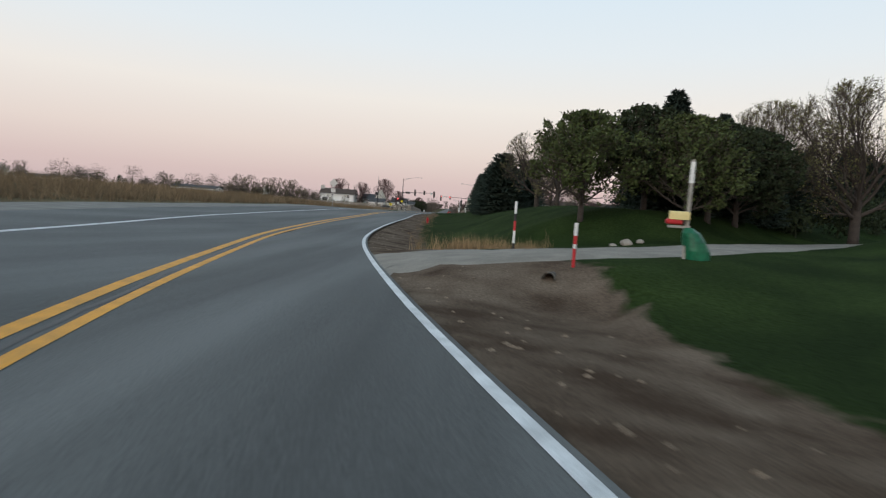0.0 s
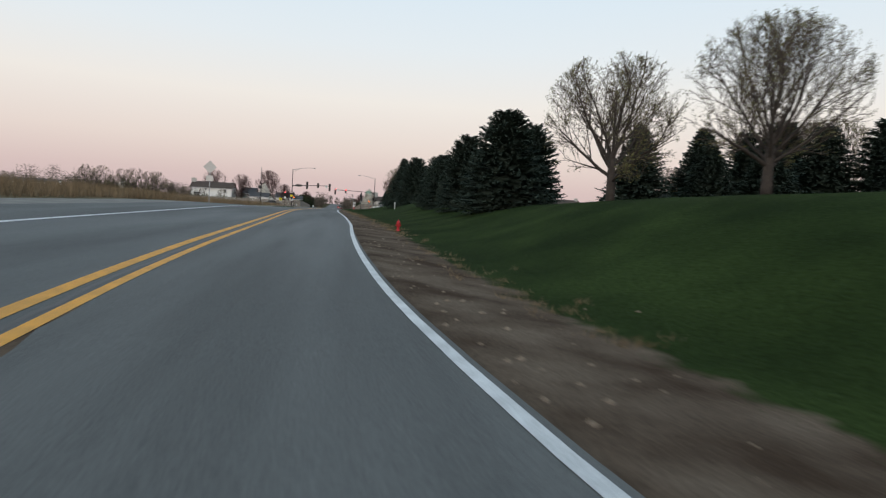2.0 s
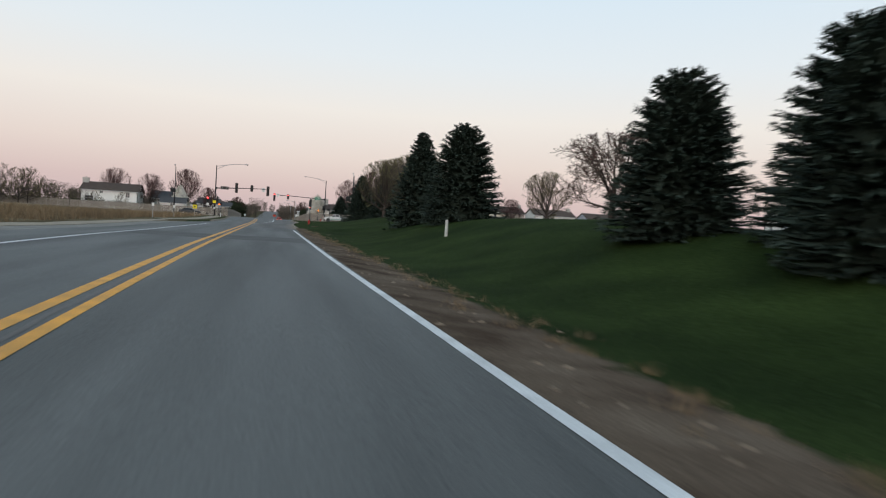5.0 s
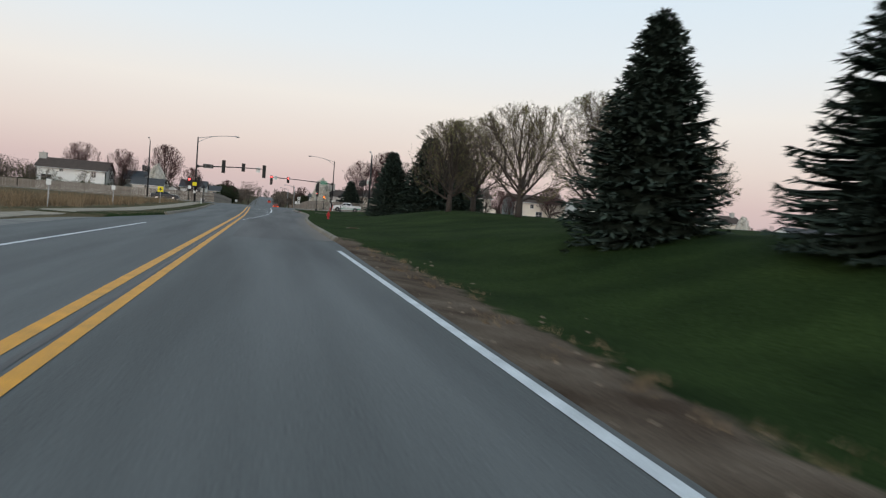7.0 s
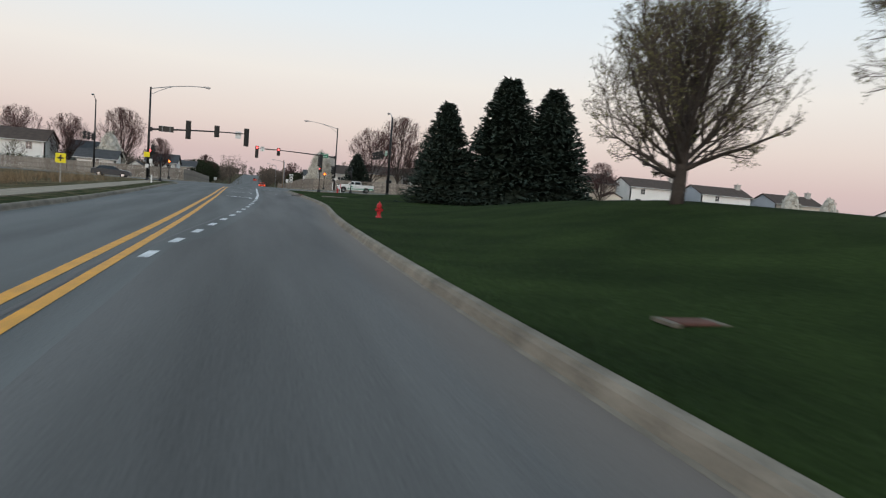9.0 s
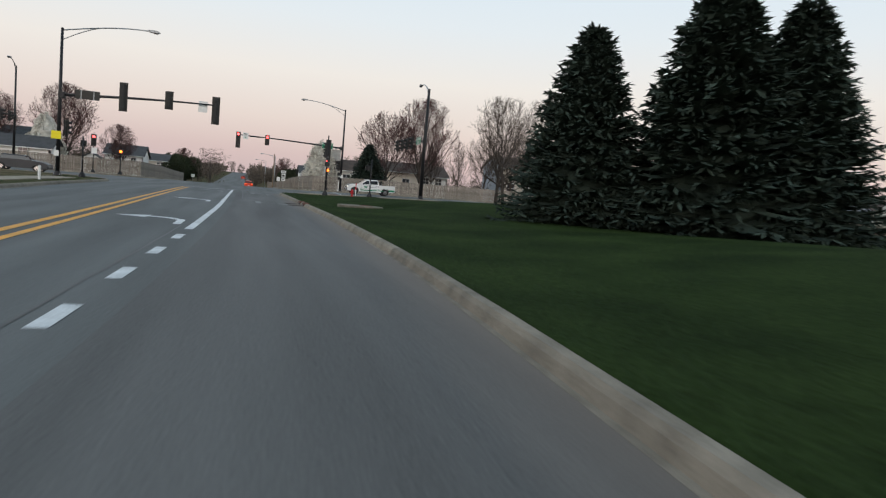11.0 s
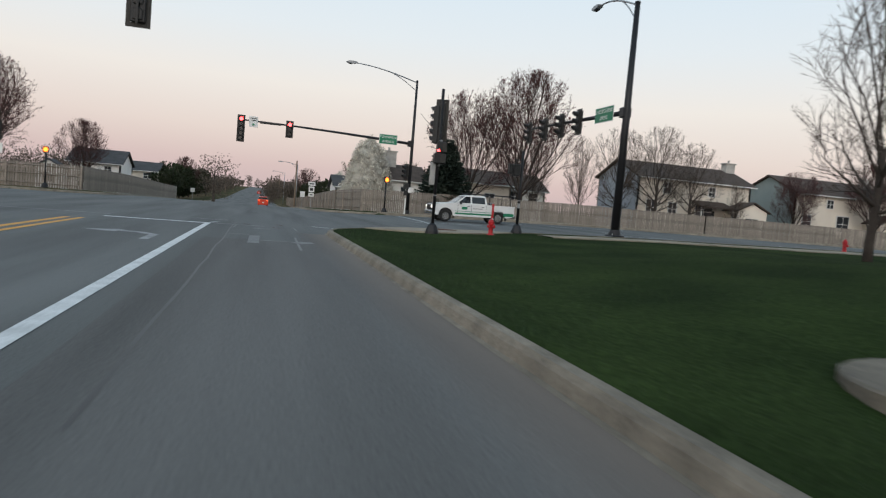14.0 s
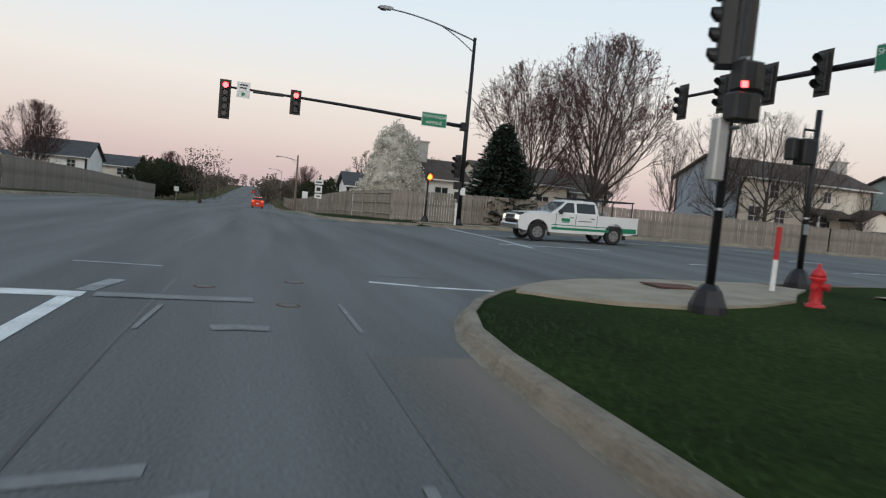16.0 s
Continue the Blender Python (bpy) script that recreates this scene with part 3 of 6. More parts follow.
arc = lambda cx, cy, r, a0, a1, n: [(cx + r * math.cos(radians(a0 + (a1 - a0) * i / n)), cy + r * math.sin(radians(a0 + (a1 - a0) * i / n))) for i in range(n + 1)]
kerb_line("kerb", [(right_edge(y), y) for y in span(-79, -12.6, 3)] + [(right_edge(y), y) for y in span(-9.6, 8.6, 3)] + arc(12.05, 8.6, 6, 180, 90, 9)[1:] + [(x, CROSS_S) for x in span(15.4, 110, 3)], 1, "pale concrete kerb along the lawn")
kerb_line("kerb", [(left_edge(y), y) for y in span(-62, 6.6, 3)] + arc(-14.2, 6.6, 8, 0, 90, 9)[1:] + [(x, CROSS_S) for x in np.arange(-17.2, -70, -3)], -1, "pale concrete kerb beside the footpath")
kerb_line("kerb", [(x, CROSS_N) for x in np.arange(112, 13.6, -3)] + arc(13.6, 43.4, 6, 270, 180, 9) + [(7.6, y) for y in span(46, 150, 4)], 1, "pale concrete kerb on the avenue's far side")
kerb_line("kerb", [(x, CROSS_N) for x in np.arange(-70, -12.2, 3)] + arc(-12.2, 43.4, 6, 270, 360, 9) + [(-6.2, y) for y in span(46, 150, 4)], -1, "pale concrete kerb on the avenue's far side")


def slab(name, left, right, label, lift=0.04, material=PAVE):
    m = Mesh()
    n = len(left)
    up = lambda p: (p[0], p[1], ground_z(*p) + lift)
    dn = lambda p: (p[0], p[1], ground_z(*p) - 0.15)
    m.ribbon([up(p) for p in left], [up(p) for p in right])
    m.ribbon([dn(p) for p in left], [up(p) for p in left])
    m.ribbon([up(p) for p in right], [dn(p) for p in right])
    return tagged(part(name, m, material), label, "pavement", kind="structure")


slab("pavement", [(left_edge(y) - 3.0, y) for y in span(-112, 4, 2)], [(left_edge(y) - 1.5, y) for y in span(-112, 4, 2)], "pale concrete footpath beside the dry field")
slab("pavement", [(x, 12.8) for x in span(14.8, 120, 3)], [(x, 11.4) for x in span(14.8, 120, 3)], "pale concrete footpath along the avenue")
slab("pavement", [(x, 40.3) for x in span(12.8, 120, 3)], [(x, 38.9) for x in span(12.8, 120, 3)], "pale concrete footpath along the fence")
slab("pavement", [(-14 - i * 3, 40.3) for i in range(20)], [(-14 - i * 3, 38.9) for i in range(20)], "pale concrete footpath along the fence")
ramp = Mesh()
ramp_pts = [(7.75, 12.35), (8.2, 13.05), (8.9, 13.65), (9.8, 14.1), (11.2, 14.4), (12.6, 14.38), (13.6, 14.3), (14.0, 13.5), (13.2, 12.9), (12.4, 12.1), (11.2, 11.5), (9.9, 11.25), (8.9, 11.5), (8.2, 11.9)]
ramp.add([(x, y, 0.165 + cross_z(x)) for x, y in ramp_pts], [tuple(range(len(ramp_pts)))[::-1]])
ramp.ribbon([(x, y, 0.165 + cross_z(x)) for x, y in ramp_pts + ramp_pts[:1]], [(x, y, cross_z(x) - 0.3) for x, y in ramp_pts + ramp_pts[:1]])
tagged(part("pavement", ramp, PAVE), "pale concrete corner ramp beside the signal pole", "pavement", kind="structure")
plate = Mesh()
plate.box((11.0, 13.3, 0.18 + cross_z(11)), (0.9, 0.6, 0.02))
tagged(part("tactile_plate", plate, RUST), "rust-red tactile plate set in the ramp", "tactile plate")
drive = Mesh()
D_PATH = DRIVE
d_s = np.linspace(0, 1, 60)
d_x, d_y, d_w = (np.interp(d_s, np.linspace(0, 1, len(D_PATH)), [q[k] for q in D_PATH]) for k in range(3))
d_rows = []
for k in range(60):
    a, b = Vector((d_x[max(k - 1, 0)], d_y[max(k - 1, 0)])), Vector((d_x[min(k + 1, 59)], d_y[min(k + 1, 59)]))
    n = (b - a).normalized()
    d_rows.append([(d_x[k] - n.y * d_w[k] * o, d_y[k] + n.x * d_w[k] * o) for o in (-1, -0.66, -0.33, 0, 0.33, 0.66, 1)])
drive.add([(x, y, max(ground_z(x, y), road_z(y) - 0.06 if x < right_edge(y) + 1.5 else -9) + (0.05 if 0 < i < 6 else -0.03) - (0.06 if x < right_edge(y) - 0.05 else 0)) for row in d_rows for i, (x, y) in enumerate(row)], [(k * 7 + i, k * 7 + i + 1, k * 7 + i + 8, k * 7 + i + 7) for k in range(59) for i in range(6)])
tagged(part("driveway", drive, GRAVEL, smooth=True), "pale gravel driveway joining the road", "driveway", kind="structure")


# ---- plants ----
def bare_tree(seed, height, spread, trunk_r, fork=0.22, levels=5, buds=None, bud_n=1, lean=0.35, twig=TWIG, narrow=1.0, kids=(10, 7, 6, 4), thin=0.008, bud=0.05, spurs=3):
    """Meshes of a leafless tree: trunk with limbs, and its fine twigs, as (name, mesh data)."""
    rng = random.Random(seed)
    wood, fine, leaf = Mesh(), Mesh(), Mesh()
    low = height * fork * 0.75
    cz, rz = (height + low) / 2, (height - low) / 2

    def reach(p, d):
        """How far a branch may go from p along d before it leaves the crown."""
        o, k = Vector((p.x / spread, p.y / spread, (p.z - cz) / rz)), Vector((d.x / spread, d.y / spread, d.z / rz))
        a, b, c = k.dot(k), o.dot(k), o.dot(o) - 1
        disc = b * b - a * c
        lobe = 0.93 + 0.2 * noise.noise(k * (1.6 / k.length) + Vector((seed * 0.37, 0, 0)))
        return max(0.0, (-b + math.sqrt(disc)) / a) * lobe if disc > 0 else 0.0

    def needle(a, b, r):
        d = (b - a).normalized()
        u = d.orthogonal().normalized() * r
        w = d.cross(u)
        fine.add([a + u, a - u * 0.5 + w * 0.87, a - u * 0.5 - w * 0.87, b], [(0, 1, 3), (1, 2, 3), (2, 0, 3)])

    def spray(p, d, length):
        """A last twig with its spurs, all pointed."""
        tip = p + d * length + Vector((0, 0, 0.06 * length))
        needle(p, tip, thin)
        ends = [(p, tip)]
        for _ in range(spurs):
            o = p.lerp(tip, rng.uniform(0.1, 0.85))
            e = (d + Vector((rng.gauss(0, 0.55), rng.gauss(0, 0.55), rng.gauss(0.12 * lean, 0.45)))).normalized()
            q = o + e * (length * rng.uniform(0.35, 0.8))
            needle(o, q, thin * 0.75)
            ends.append((o, q))
        for _ in range(bud_n if buds is not None else 0):
            o, q = rng.choice(ends)
            c = q.lerp(o, rng.random() * 0.6) + Vector((rng.gauss(0, 0.04), rng.gauss(0, 0.04), rng.gauss(0, 0.04)))
            a = Vector((rng.gauss(0, 1), rng.gauss(0, 1), rng.gauss(0, 1))).normalized() * bud * rng.uniform(0.7, 1.2)
            b = a.cross(Vector((rng.gauss(0, 1), rng.gauss(0, 1), rng.gauss(0, 1)))).normalized() * bud * 0.6
            leaf.add([c - a, c + b, c + a, c - b], [(0, 1, 2, 3)])

    def grow(p, d, length, r, level):
        if level >= levels - 1:
            spray(p, d, length)
            return
        n = (5, 5, 4, 3, 2, 2)[level]
        pts, radii = [p.copy()], [r]
        q, dd = p.copy(), d.copy()
        jit = 0.03 if level == 0 else 0.11
        for i in range(n):
            up = 0.10 * lean if level in (1, 2) else 0.02
            dd = (dd + Vector((rng.gauss(0, jit), rng.gauss(0, jit), rng.gauss(up, jit * 0.5)))).normalized()
            q = q + dd * (length / n)
            pts.append(q.copy())
            radii.append(max(thin, r * (1 - (0.35 if level == 0 else 0.75) * (i + 1) / n)))
        (wood if level < 3 else fine).tube(pts, radii, (9, 6, 4, 3, 3, 3)[level], cap=level == 0)
        k = kids[min(level, len(kids) - 1)]
        for j in range(k):
            u = (0.12 + 0.88 * (j + rng.random()) / k) if level else (0.40 + 0.6 * (j + rng.random()) / k)
            idx = min(len(pts) - 2, int(u * (len(pts) - 1)))
            o = pts[idx].lerp(pts[idx + 1], min(1, u * (len(pts) - 1) - idx))
            base = (pts[idx + 1] - pts[idx]).normalized()
            w = rng.uniform(0, 2 * math.pi) if level else 2.4 * j + rng.uniform(-0.4, 0.4)
            flat = Vector((math.cos(w), math.sin(w), 0))
            if level == 0:
                tilt = (0.12 + 1.12 * (((k - 1 - j) + rng.random()) / k) ** 0.9) * narrow
                nd = (Vector((0, 0, 1)) * math.cos(tilt) + flat * math.sin(tilt)).normalized()
                ln = reach(o, nd) * rng.uniform(0.80, 1.06)
            else:
                side = base.cross(flat + Vector((0, 0, 0.4))).normalized()
                ang = rng.uniform(0.35, 0.85)
                nd = (base * math.cos(ang) + side * math.sin(ang) + Vector((0, 0, lean * 0.25))).normalized()
                ln = min(reach(o, nd) * rng.uniform(0.8, 1.06), length * rng.uniform(0.35, 0.72))
            if ln > 0.12:
                grow(o, nd, ln, max(thin, radii[idx] * (rng.uniform(0.34, 0.5) if level == 0 else rng.uniform(0.40, 0.6))), level + 1)

    grow(Vector((0, 0, -0.1)), Vector((rng.gauss(0, 0.02), rng.gauss(0, 0.02), 1)).normalized(), height * (fork + 0.22), trunk_r, 0)
    out = [("trunk", wood.data("trunk", BARK, True), BARK), ("twig_work", fine.data("twig_work", twig), twig)]
    if leaf.f:
        out.append(("bud_haze", leaf.data("bud_haze", buds), buds))
    return out


def spruce(seed, height, radius, material=NEEDLES, power=0.6, whorls=27, dense=1.0):
    """Meshes of a dense conifer: a trunk and whorls of boughs, drooping with upturned tips, set with short needle sprays."""
    rng = random.Random(seed)
    trunk, green = Mesh(), Mesh()
    trunk.tube([(0, 0, -0.1), (0, 0, height * 0.5), (0, 0, height * 0.97)], [0.03 * height, 0.018 * height, 0.006], 7)
    lobes = [rng.random() * 6.3 for _ in range(4)]
    unit = height / 6.0

    def spray(p, d, ln, wd, nrm):
        e = d.cross(nrm).normalized() * wd
        green.add([p, p + d * ln * 0.45 - e, p + d * ln, p + d * ln * 0.45 + e], [(0, 1, 2, 3)])

    def outline(f, w):
        wave = 1 + 0.06 * math.sin(2 * w + lobes[0] + 3 * f) + 0.05 * math.sin(3 * w + lobes[1] - 8 * f) + 0.05 * math.sin(5 * w + lobes[2] + 17 * f)
        return radius * ((1 - f) ** power) * (0.86 + 0.14 * min(1, f / 0.10)) * wave + 0.03

    rows, cols = 24, 20
    core = []
    for i in range(rows + 1):
        f = 0.01 + 0.93 * i / rows
        for k in range(cols):
            w = 6.283 * k / cols
            r = outline(f, w) * rng.uniform(0.46, 0.6)
            core.append((r * math.cos(w), r * math.sin(w), height * f - 0.1 * r + rng.gauss(0, 0.05 * unit)))
    green.add(core, [(i * cols + k, i * cols + (k + 1) % cols, (i + 1) * cols + (k + 1) % cols, (i + 1) * cols + k) for i in range(rows) for k in range(cols)])
    for v in range(whorls):
        f0 = 0.02 + 0.95 * (v / whorls) ** 0.94
        n = max(6, int((9 + 22 * (1 - f0) ** 0.8) * dense))
        w0 = rng.random() * 6.3
        for k in range(n):
            w = w0 + 6.283 * (k + rng.gauss(0, 0.25)) / n
            f = min(0.985, max(0.01, f0 + rng.gauss(0, 0.012)))
            L = outline(f, w) * rng.choice((0.84, 0.90, 0.95, 0.98, 1.0, 1.05)) * rng.uniform(0.96, 1.05)
            out = Vector((math.cos(w), math.sin(w), 0))
            side = Vector((-out.y, out.x, 0))
            rise = -0.02 + 0.75 * f ** 1.3 + rng.gauss(0, 0.05)
            sag = 0.62 * (1 - f) + 0.12

            def axis(u):
                return out * (L * u) + Vector((0, 0, height * f + L * (rise * u - sag * 0.55 * u * u + sag * 0.38 * u ** 4)))

            half = min(0.25 * unit, 0.2 * L) * rng.uniform(0.6, 1.2)
            us = (0.35, 0.6, 0.8, 0.93, 1.0)
            ribs = (0.75, 1.0, 0.8, 0.42, 0.05)
            mid = [axis(u) for u in us]
            for q in (-1, 1):
                edge = [p + side * (q * half * r) + Vector((0, 0, -half * r * rng.uniform(0.2, 0.55))) for p, r in zip(mid, ribs)]
                green.ribbon(mid, edge)
                for i in range(len(us) - 1):
                    for v2 in (0.0, 0.34, 0.67):
                        p = edge[i].lerp(edge[i + 1], v2).lerp(mid[i].lerp(mid[i + 1], v2), 0.35)
                        ln = 0.23 * unit * rng.uniform(0.55, 1.3)
                        d = (out * rng.uniform(0.3, 1.0) + side * q * rng.uniform(0.2, 0.9) + Vector((0, 0, rng.gauss(-0.15, 0.35)))).normalized()
                        spray(p, d, ln, ln * rng.uniform(0.11, 0.18), Vector((rng.gauss(0, 0.7), rng.gauss(0, 0.7), 1)))
            for q in (-0.5, 0.1, 0.55):
                spray(axis(0.96), (out + side * q + Vector((0, 0, rng.uniform(-0.05, 0.55)))).normalized(), 0.16 * unit * rng.uniform(0.7, 1.3), 0.03 * unit, Vector((rng.gauss(0, 0.5), rng.gauss(0, 0.5), 1)))
    for _ in range(16):
        w = rng.random() * 6.3
        spray(Vector((0, 0, height * rng.uniform(0.9, 0.97))), Vector((0.4 * math.cos(w), 0.4 * math.sin(w), 1)).normalized(), height * 0.045, 0.022 * unit, Vector((math.sin(w), -math.cos(w), 0)))
    return [("trunk", trunk.data("trunk", BARK, True), BARK), ("crown", green.data("crown", material), material)]


def leafy(seed, height, spread, trunk_r, material, count, shape="round", size=0.16, fork=0.22, base=0.25):
    """A tree in leaf or blossom: bare limbs and a crown of many small leaves in clumps."""
    rng = random.Random(seed)
    limbs = bare_tree(seed, height * 0.92, spread * 0.86, trunk_r, fork, 3, kids=(9, 6, 3, 3))[:1]
    crown = Mesh()
    c0 = height * (base + 1) / 2
    clumps = []
    while len(clumps) < max(60, count // 45):
        x, y, z = rng.uniform(-1, 1), rng.uniform(-1, 1), rng.uniform(-1, 1)
        if shape == "cone":
            h = (z + 1) / 2
            lim = (min(1, 0.55 + h / 0.3) if h < 0.25 else 1) * (1 - max(0, h - 0.2) / 0.8) ** 0.48
            if math.hypot(x, y) > lim or math.hypot(x, y) < lim * 0.3:
                continue
        elif not 0.15 < x * x + y * y + z * z < 1:
            continue
        clumps.append((Vector((x * spread, y * spread, c0 + z * height * (1 - base) / 2)), rng.uniform(0.22, 0.42) * spread / 3))
    if shape == "cone":
        rows, cols = 14, 18
        heart = []
        for i in range(rows + 1):
            h = i / rows
            lim = (min(1, 0.55 + h / 0.3) if h < 0.25 else 1) * (1 - max(0, h - 0.2) / 0.8) ** 0.48
            heart += [(spread * lim * rng.uniform(0.78, 0.95) * math.cos(6.283 * k / cols), spread * lim * rng.uniform(0.78, 0.95) * math.sin(6.283 * k / cols), height * (base + (1 - base) * 0.96 * h) + rng.gauss(0, 0.05)) for k in range(cols)]
        crown.add(heart, [(i * cols + k, i * cols + (k + 1) % cols, (i + 1) * cols + (k + 1) % cols, (i + 1) * cols + k) for i in range(rows) for k in range(cols)])
    for i in range(count):
        c, r = clumps[i % len(clumps)]
        k = Vector((rng.gauss(0, 1), rng.gauss(0, 1), rng.gauss(0, 0.9)))
        p = c + k * (r * min(1.0, 1.3 / max(k.length, 0.01)))
        a = Vector((rng.gauss(0, 1), rng.gauss(0, 1), rng.gauss(0, 1))).normalized() * size * rng.uniform(0.6, 1.2)
        b = a.cross(Vector((rng.gauss(0, 1), rng.gauss(0, 1), rng.gauss(0, 1)))).normalized() * size * 0.55
        crown.add([p - a, p + b, p + a, p - b], [(0, 1, 2, 3)])
    return limbs + [("crown", crown.data("crown", material), material)]


PLANTS = {}


def plant(name, key, maker, x, y, label, category, group="", turn=0.0, scale=1.0, sink=0.05, wide=1.0):
    if key not in PLANTS:
        PLANTS[key] = maker()
    at = Matrix.Translation((x, y, ground_z(x, y) - sink)) @ Matrix.Rotation(turn, 4, "Z") @ Matrix.Diagonal((scale * wide, scale * wide, scale, 1))
    owner = thing(name, at, label, category, group)
    for pn, data, m in PLANTS[key]:
        part(pn, data, m, owner)
    return owner


SPRUCES = {"wide": lambda: spruce(1, 6.0, 2.6, power=0.57, dense=0.9), "mid": lambda: spruce(2, 6.0, 2.0, power=0.88, dense=0.85), "slim": lambda: spruce(3, 6.0, 1.5, power=0.72, whorls=20, dense=0.75), "tall": lambda: spruce(5, 8.0, 3.1, power=0.88, whorls=30, dense=1.0)}
sp_label = "dense dark blue-green spruce standing on the lawn"
for x, y, key, h, fat in ((13.2, -142.3, "wide", 5.65, 1.24), (15.6, -139.4, "wide", 5.2, 1.05), (12.7, -133.4, "wide", 5.2, 1.14), (12.4, -124.4, "wide", 4.4, 1.1), (14.6, -121.6, "wide", 4.9, 1.1), (12.9, -117.4, "wide", 4.5, 1.1), (15.6, -113.6, "wide", 4.6, 1.15),
                          (13.6, -93.8, "wide", 6.0, 1.14), (12.8, -85.2, "mid", 7.0, 1.12), (16.9, -20.6, "tall", 8.5, 1.08), (21.1, -23.4, "tall", 10.6, 1.2), (24.9, -23.7, "tall", 10.1, 1.15),
                          (31.8, -120.5, "mid", 8.4, 1.35), (42.0, -114.3, "mid", 9.2, 1.4), (52.7, -106.0, "slim", 10.4, 1.8), (54.0, -111.0, "slim", 11.2, 1.8), (47, -118.5, "mid", 8.6, 1.4), (54.7, -116.8, "slim", 10.2, 1.75), (58.6, -120.5, "slim", 11.0, 1.65), (58, -124, "slim", 9.5, 1.8), (64, -118, "slim", 9.5, 1.85), (62, -131, "slim", 8.5, 1.8), (40, -119, "slim", 7.0, 1.8)):
    ref = {"wide": 6.0, "mid": 6.0, "slim": 6.0, "tall": 8.0}[key]
    plant("spruce", key, SPRUCES[key], x, y, sp_label, "tree", "spruces on the lawn", x * 7.3, h / ref, wide=fat)

MAPLE = lambda s, b, n: (lambda: bare_tree(s, 8.0, 4.0, 0.27, 0.13, 5, b, n, 0.45, kids=(13, 8, 6, 4), thin=0.010, bud=0.045))
for x, y, key, h, buds in ((15.3, -152.5, "maple_a", 6.4, BUD_GREEN), (15.4, -162.8, "maple_b", 5.0, BUD_GREEN), (17.6, -62.8, "maple_a", 7.6, BUD_GREEN), (15.0, -78.3, "maple_b", 5.8, BUD_GREEN), (18.9, -48.8, "maple_c", 8.3, BUD_GREEN), (15.3, -53.8, "maple_b", 7.2, BUD_GREEN), (40.5, -111, "maple_a", 5, BUD_RED), (64.3, -105.5, "maple_c", 13.0, BUD_GREEN), (31, -168.5, "maple_a", 9.2, BUD_GREEN), (27.8, -165.2, "maple_b", 7.2, BUD_GREEN), (36, -56, "maple_c", 7, BUD_GREEN)):
    plant("maple_tree", key, MAPLE({"maple_a": 11, "maple_b": 12, "maple_c": 13}[key], buds, 3), x, y, "rounded leafless maple with first yellow-green buds", "tree", "maples on the lawn", y, h / 8.0)
for x, y, key, h in ((23.6, 5.7, "young_a", 9.3), (21.2, -1.8, "young_b", 7.8), (20.1, -9.4, "young_a", 6.4), (34, 3, "young_b", 8), (40, 9, "young_a", 7.5)):
    plant("young_tree", key, {"young_a": lambda: bare_tree(21, 9.0, 3.3, 0.16, 0.2, 5, None, 0, 0.35, narrow=1.05, kids=(13, 7, 5, 3)), "young_b": lambda: bare_tree(22, 9.0, 3.1, 0.15, 0.22, 5, None, 0, 0.35, narrow=1.05, kids=(13, 7, 5, 3))}[key], x, y, "leafless young street tree on the lawn", "tree", "young trees near the avenue", x, h / 9.0)
RED = lambda s: (lambda: bare_tree(s, 11.0, 4.3, 0.22, 0.08, 5, BUD_RED, 3, 0.8, RED_TWIG, 0.72, kids=(12, 8, 5, 4), thin=0.012, bud=0.055))
for x, y, key, h in ((27.8, 46.5, "red_a", 14.3), (22.8, 47.5, "red_b", 12.0), (-42.5, 75, "red_b", 13.0), (-21.3, 60, "red_a", 12.6), (-31.0, 63, "red_b", 11.0), (-17.2, 78, "red_a", 9.0), (62, 62, "red_a", 9), (58.5, 45.0, "red_b", 7.5), (36, 70, "red_b", 9), (-12, 140, "red_a", 9), (14, 140, "red_b", 9), (69, 44.5, "red_a", 9.5), (33.5, -87, "red_b", 3.0)):
    plant("budding_tree", key, RED({"red_a": 31, "red_b": 32}[key]), x, y, "tall many-stemmed tree with reddish spring buds", "tree", "reddish trees behind the fences", x * 3, h / 11.0)
for x, y, h in ((33.2, 45, 8.6), (30, 49, 9.5), (50.5, 44.3, 6.0)):
    plant("young_tree", "thin", lambda: bare_tree(41, 8.0, 1.7, 0.08, 0.15, 4, None, 0, 1.0, narrow=0.6, kids=(16, 7, 5, 3)), x, y, "slender leafless tree behind the fence", "tree", "slender trees behind the fence", x, h / 8)
for x, y, key, h in ((36.9, 44.9, "young_b", 9.8), (41.4, 44.8, "young_a", 10.4), (45.4, 44.7, "young_b", 9.2)):
    plant("young_tree", key, None, x, y, "tall leafless tree between fence and house", "tree", "slender trees behind the fence", x, h / 9.0)
plant("pear_tree", "pear", lambda: leafy(51, 6.6, 2.25, 0.16, BLOSSOM, 42000, "cone", 0.08, base=0.12), 14.1, 53.0, "conical pear tree in full white blossom behind the fence", "tree", "", 0, 1.1)
for x, y, s in ((-22, 53, 1.15), (-70, 60, 1.0), (112, 40, 1.1), (118, 36, 1.0), (16, 95, 1.0)):
    plant("pear_tree", "far_pear", lambda: leafy(52, 6.6, 2.25, 0.16, BLOSSOM, 7000, "cone", 0.12, base=0.12), x, y, "conical pear tree in white blossom", "tree", "", x, s)
plant("spruce", "mid", None, 19.8, 45.0, "dark spruce rising behind the fence", "tree", "", 2, 1.16, wide=1.38)
for x, y, s in ((98, -8, 0.75), (104, -6, 0.5), (15.5, 60, 1.1)):
    plant("spruce", "slim", SPRUCES["slim"], x, y, "small dark spruce beside the houses", "tree", "", x, s)
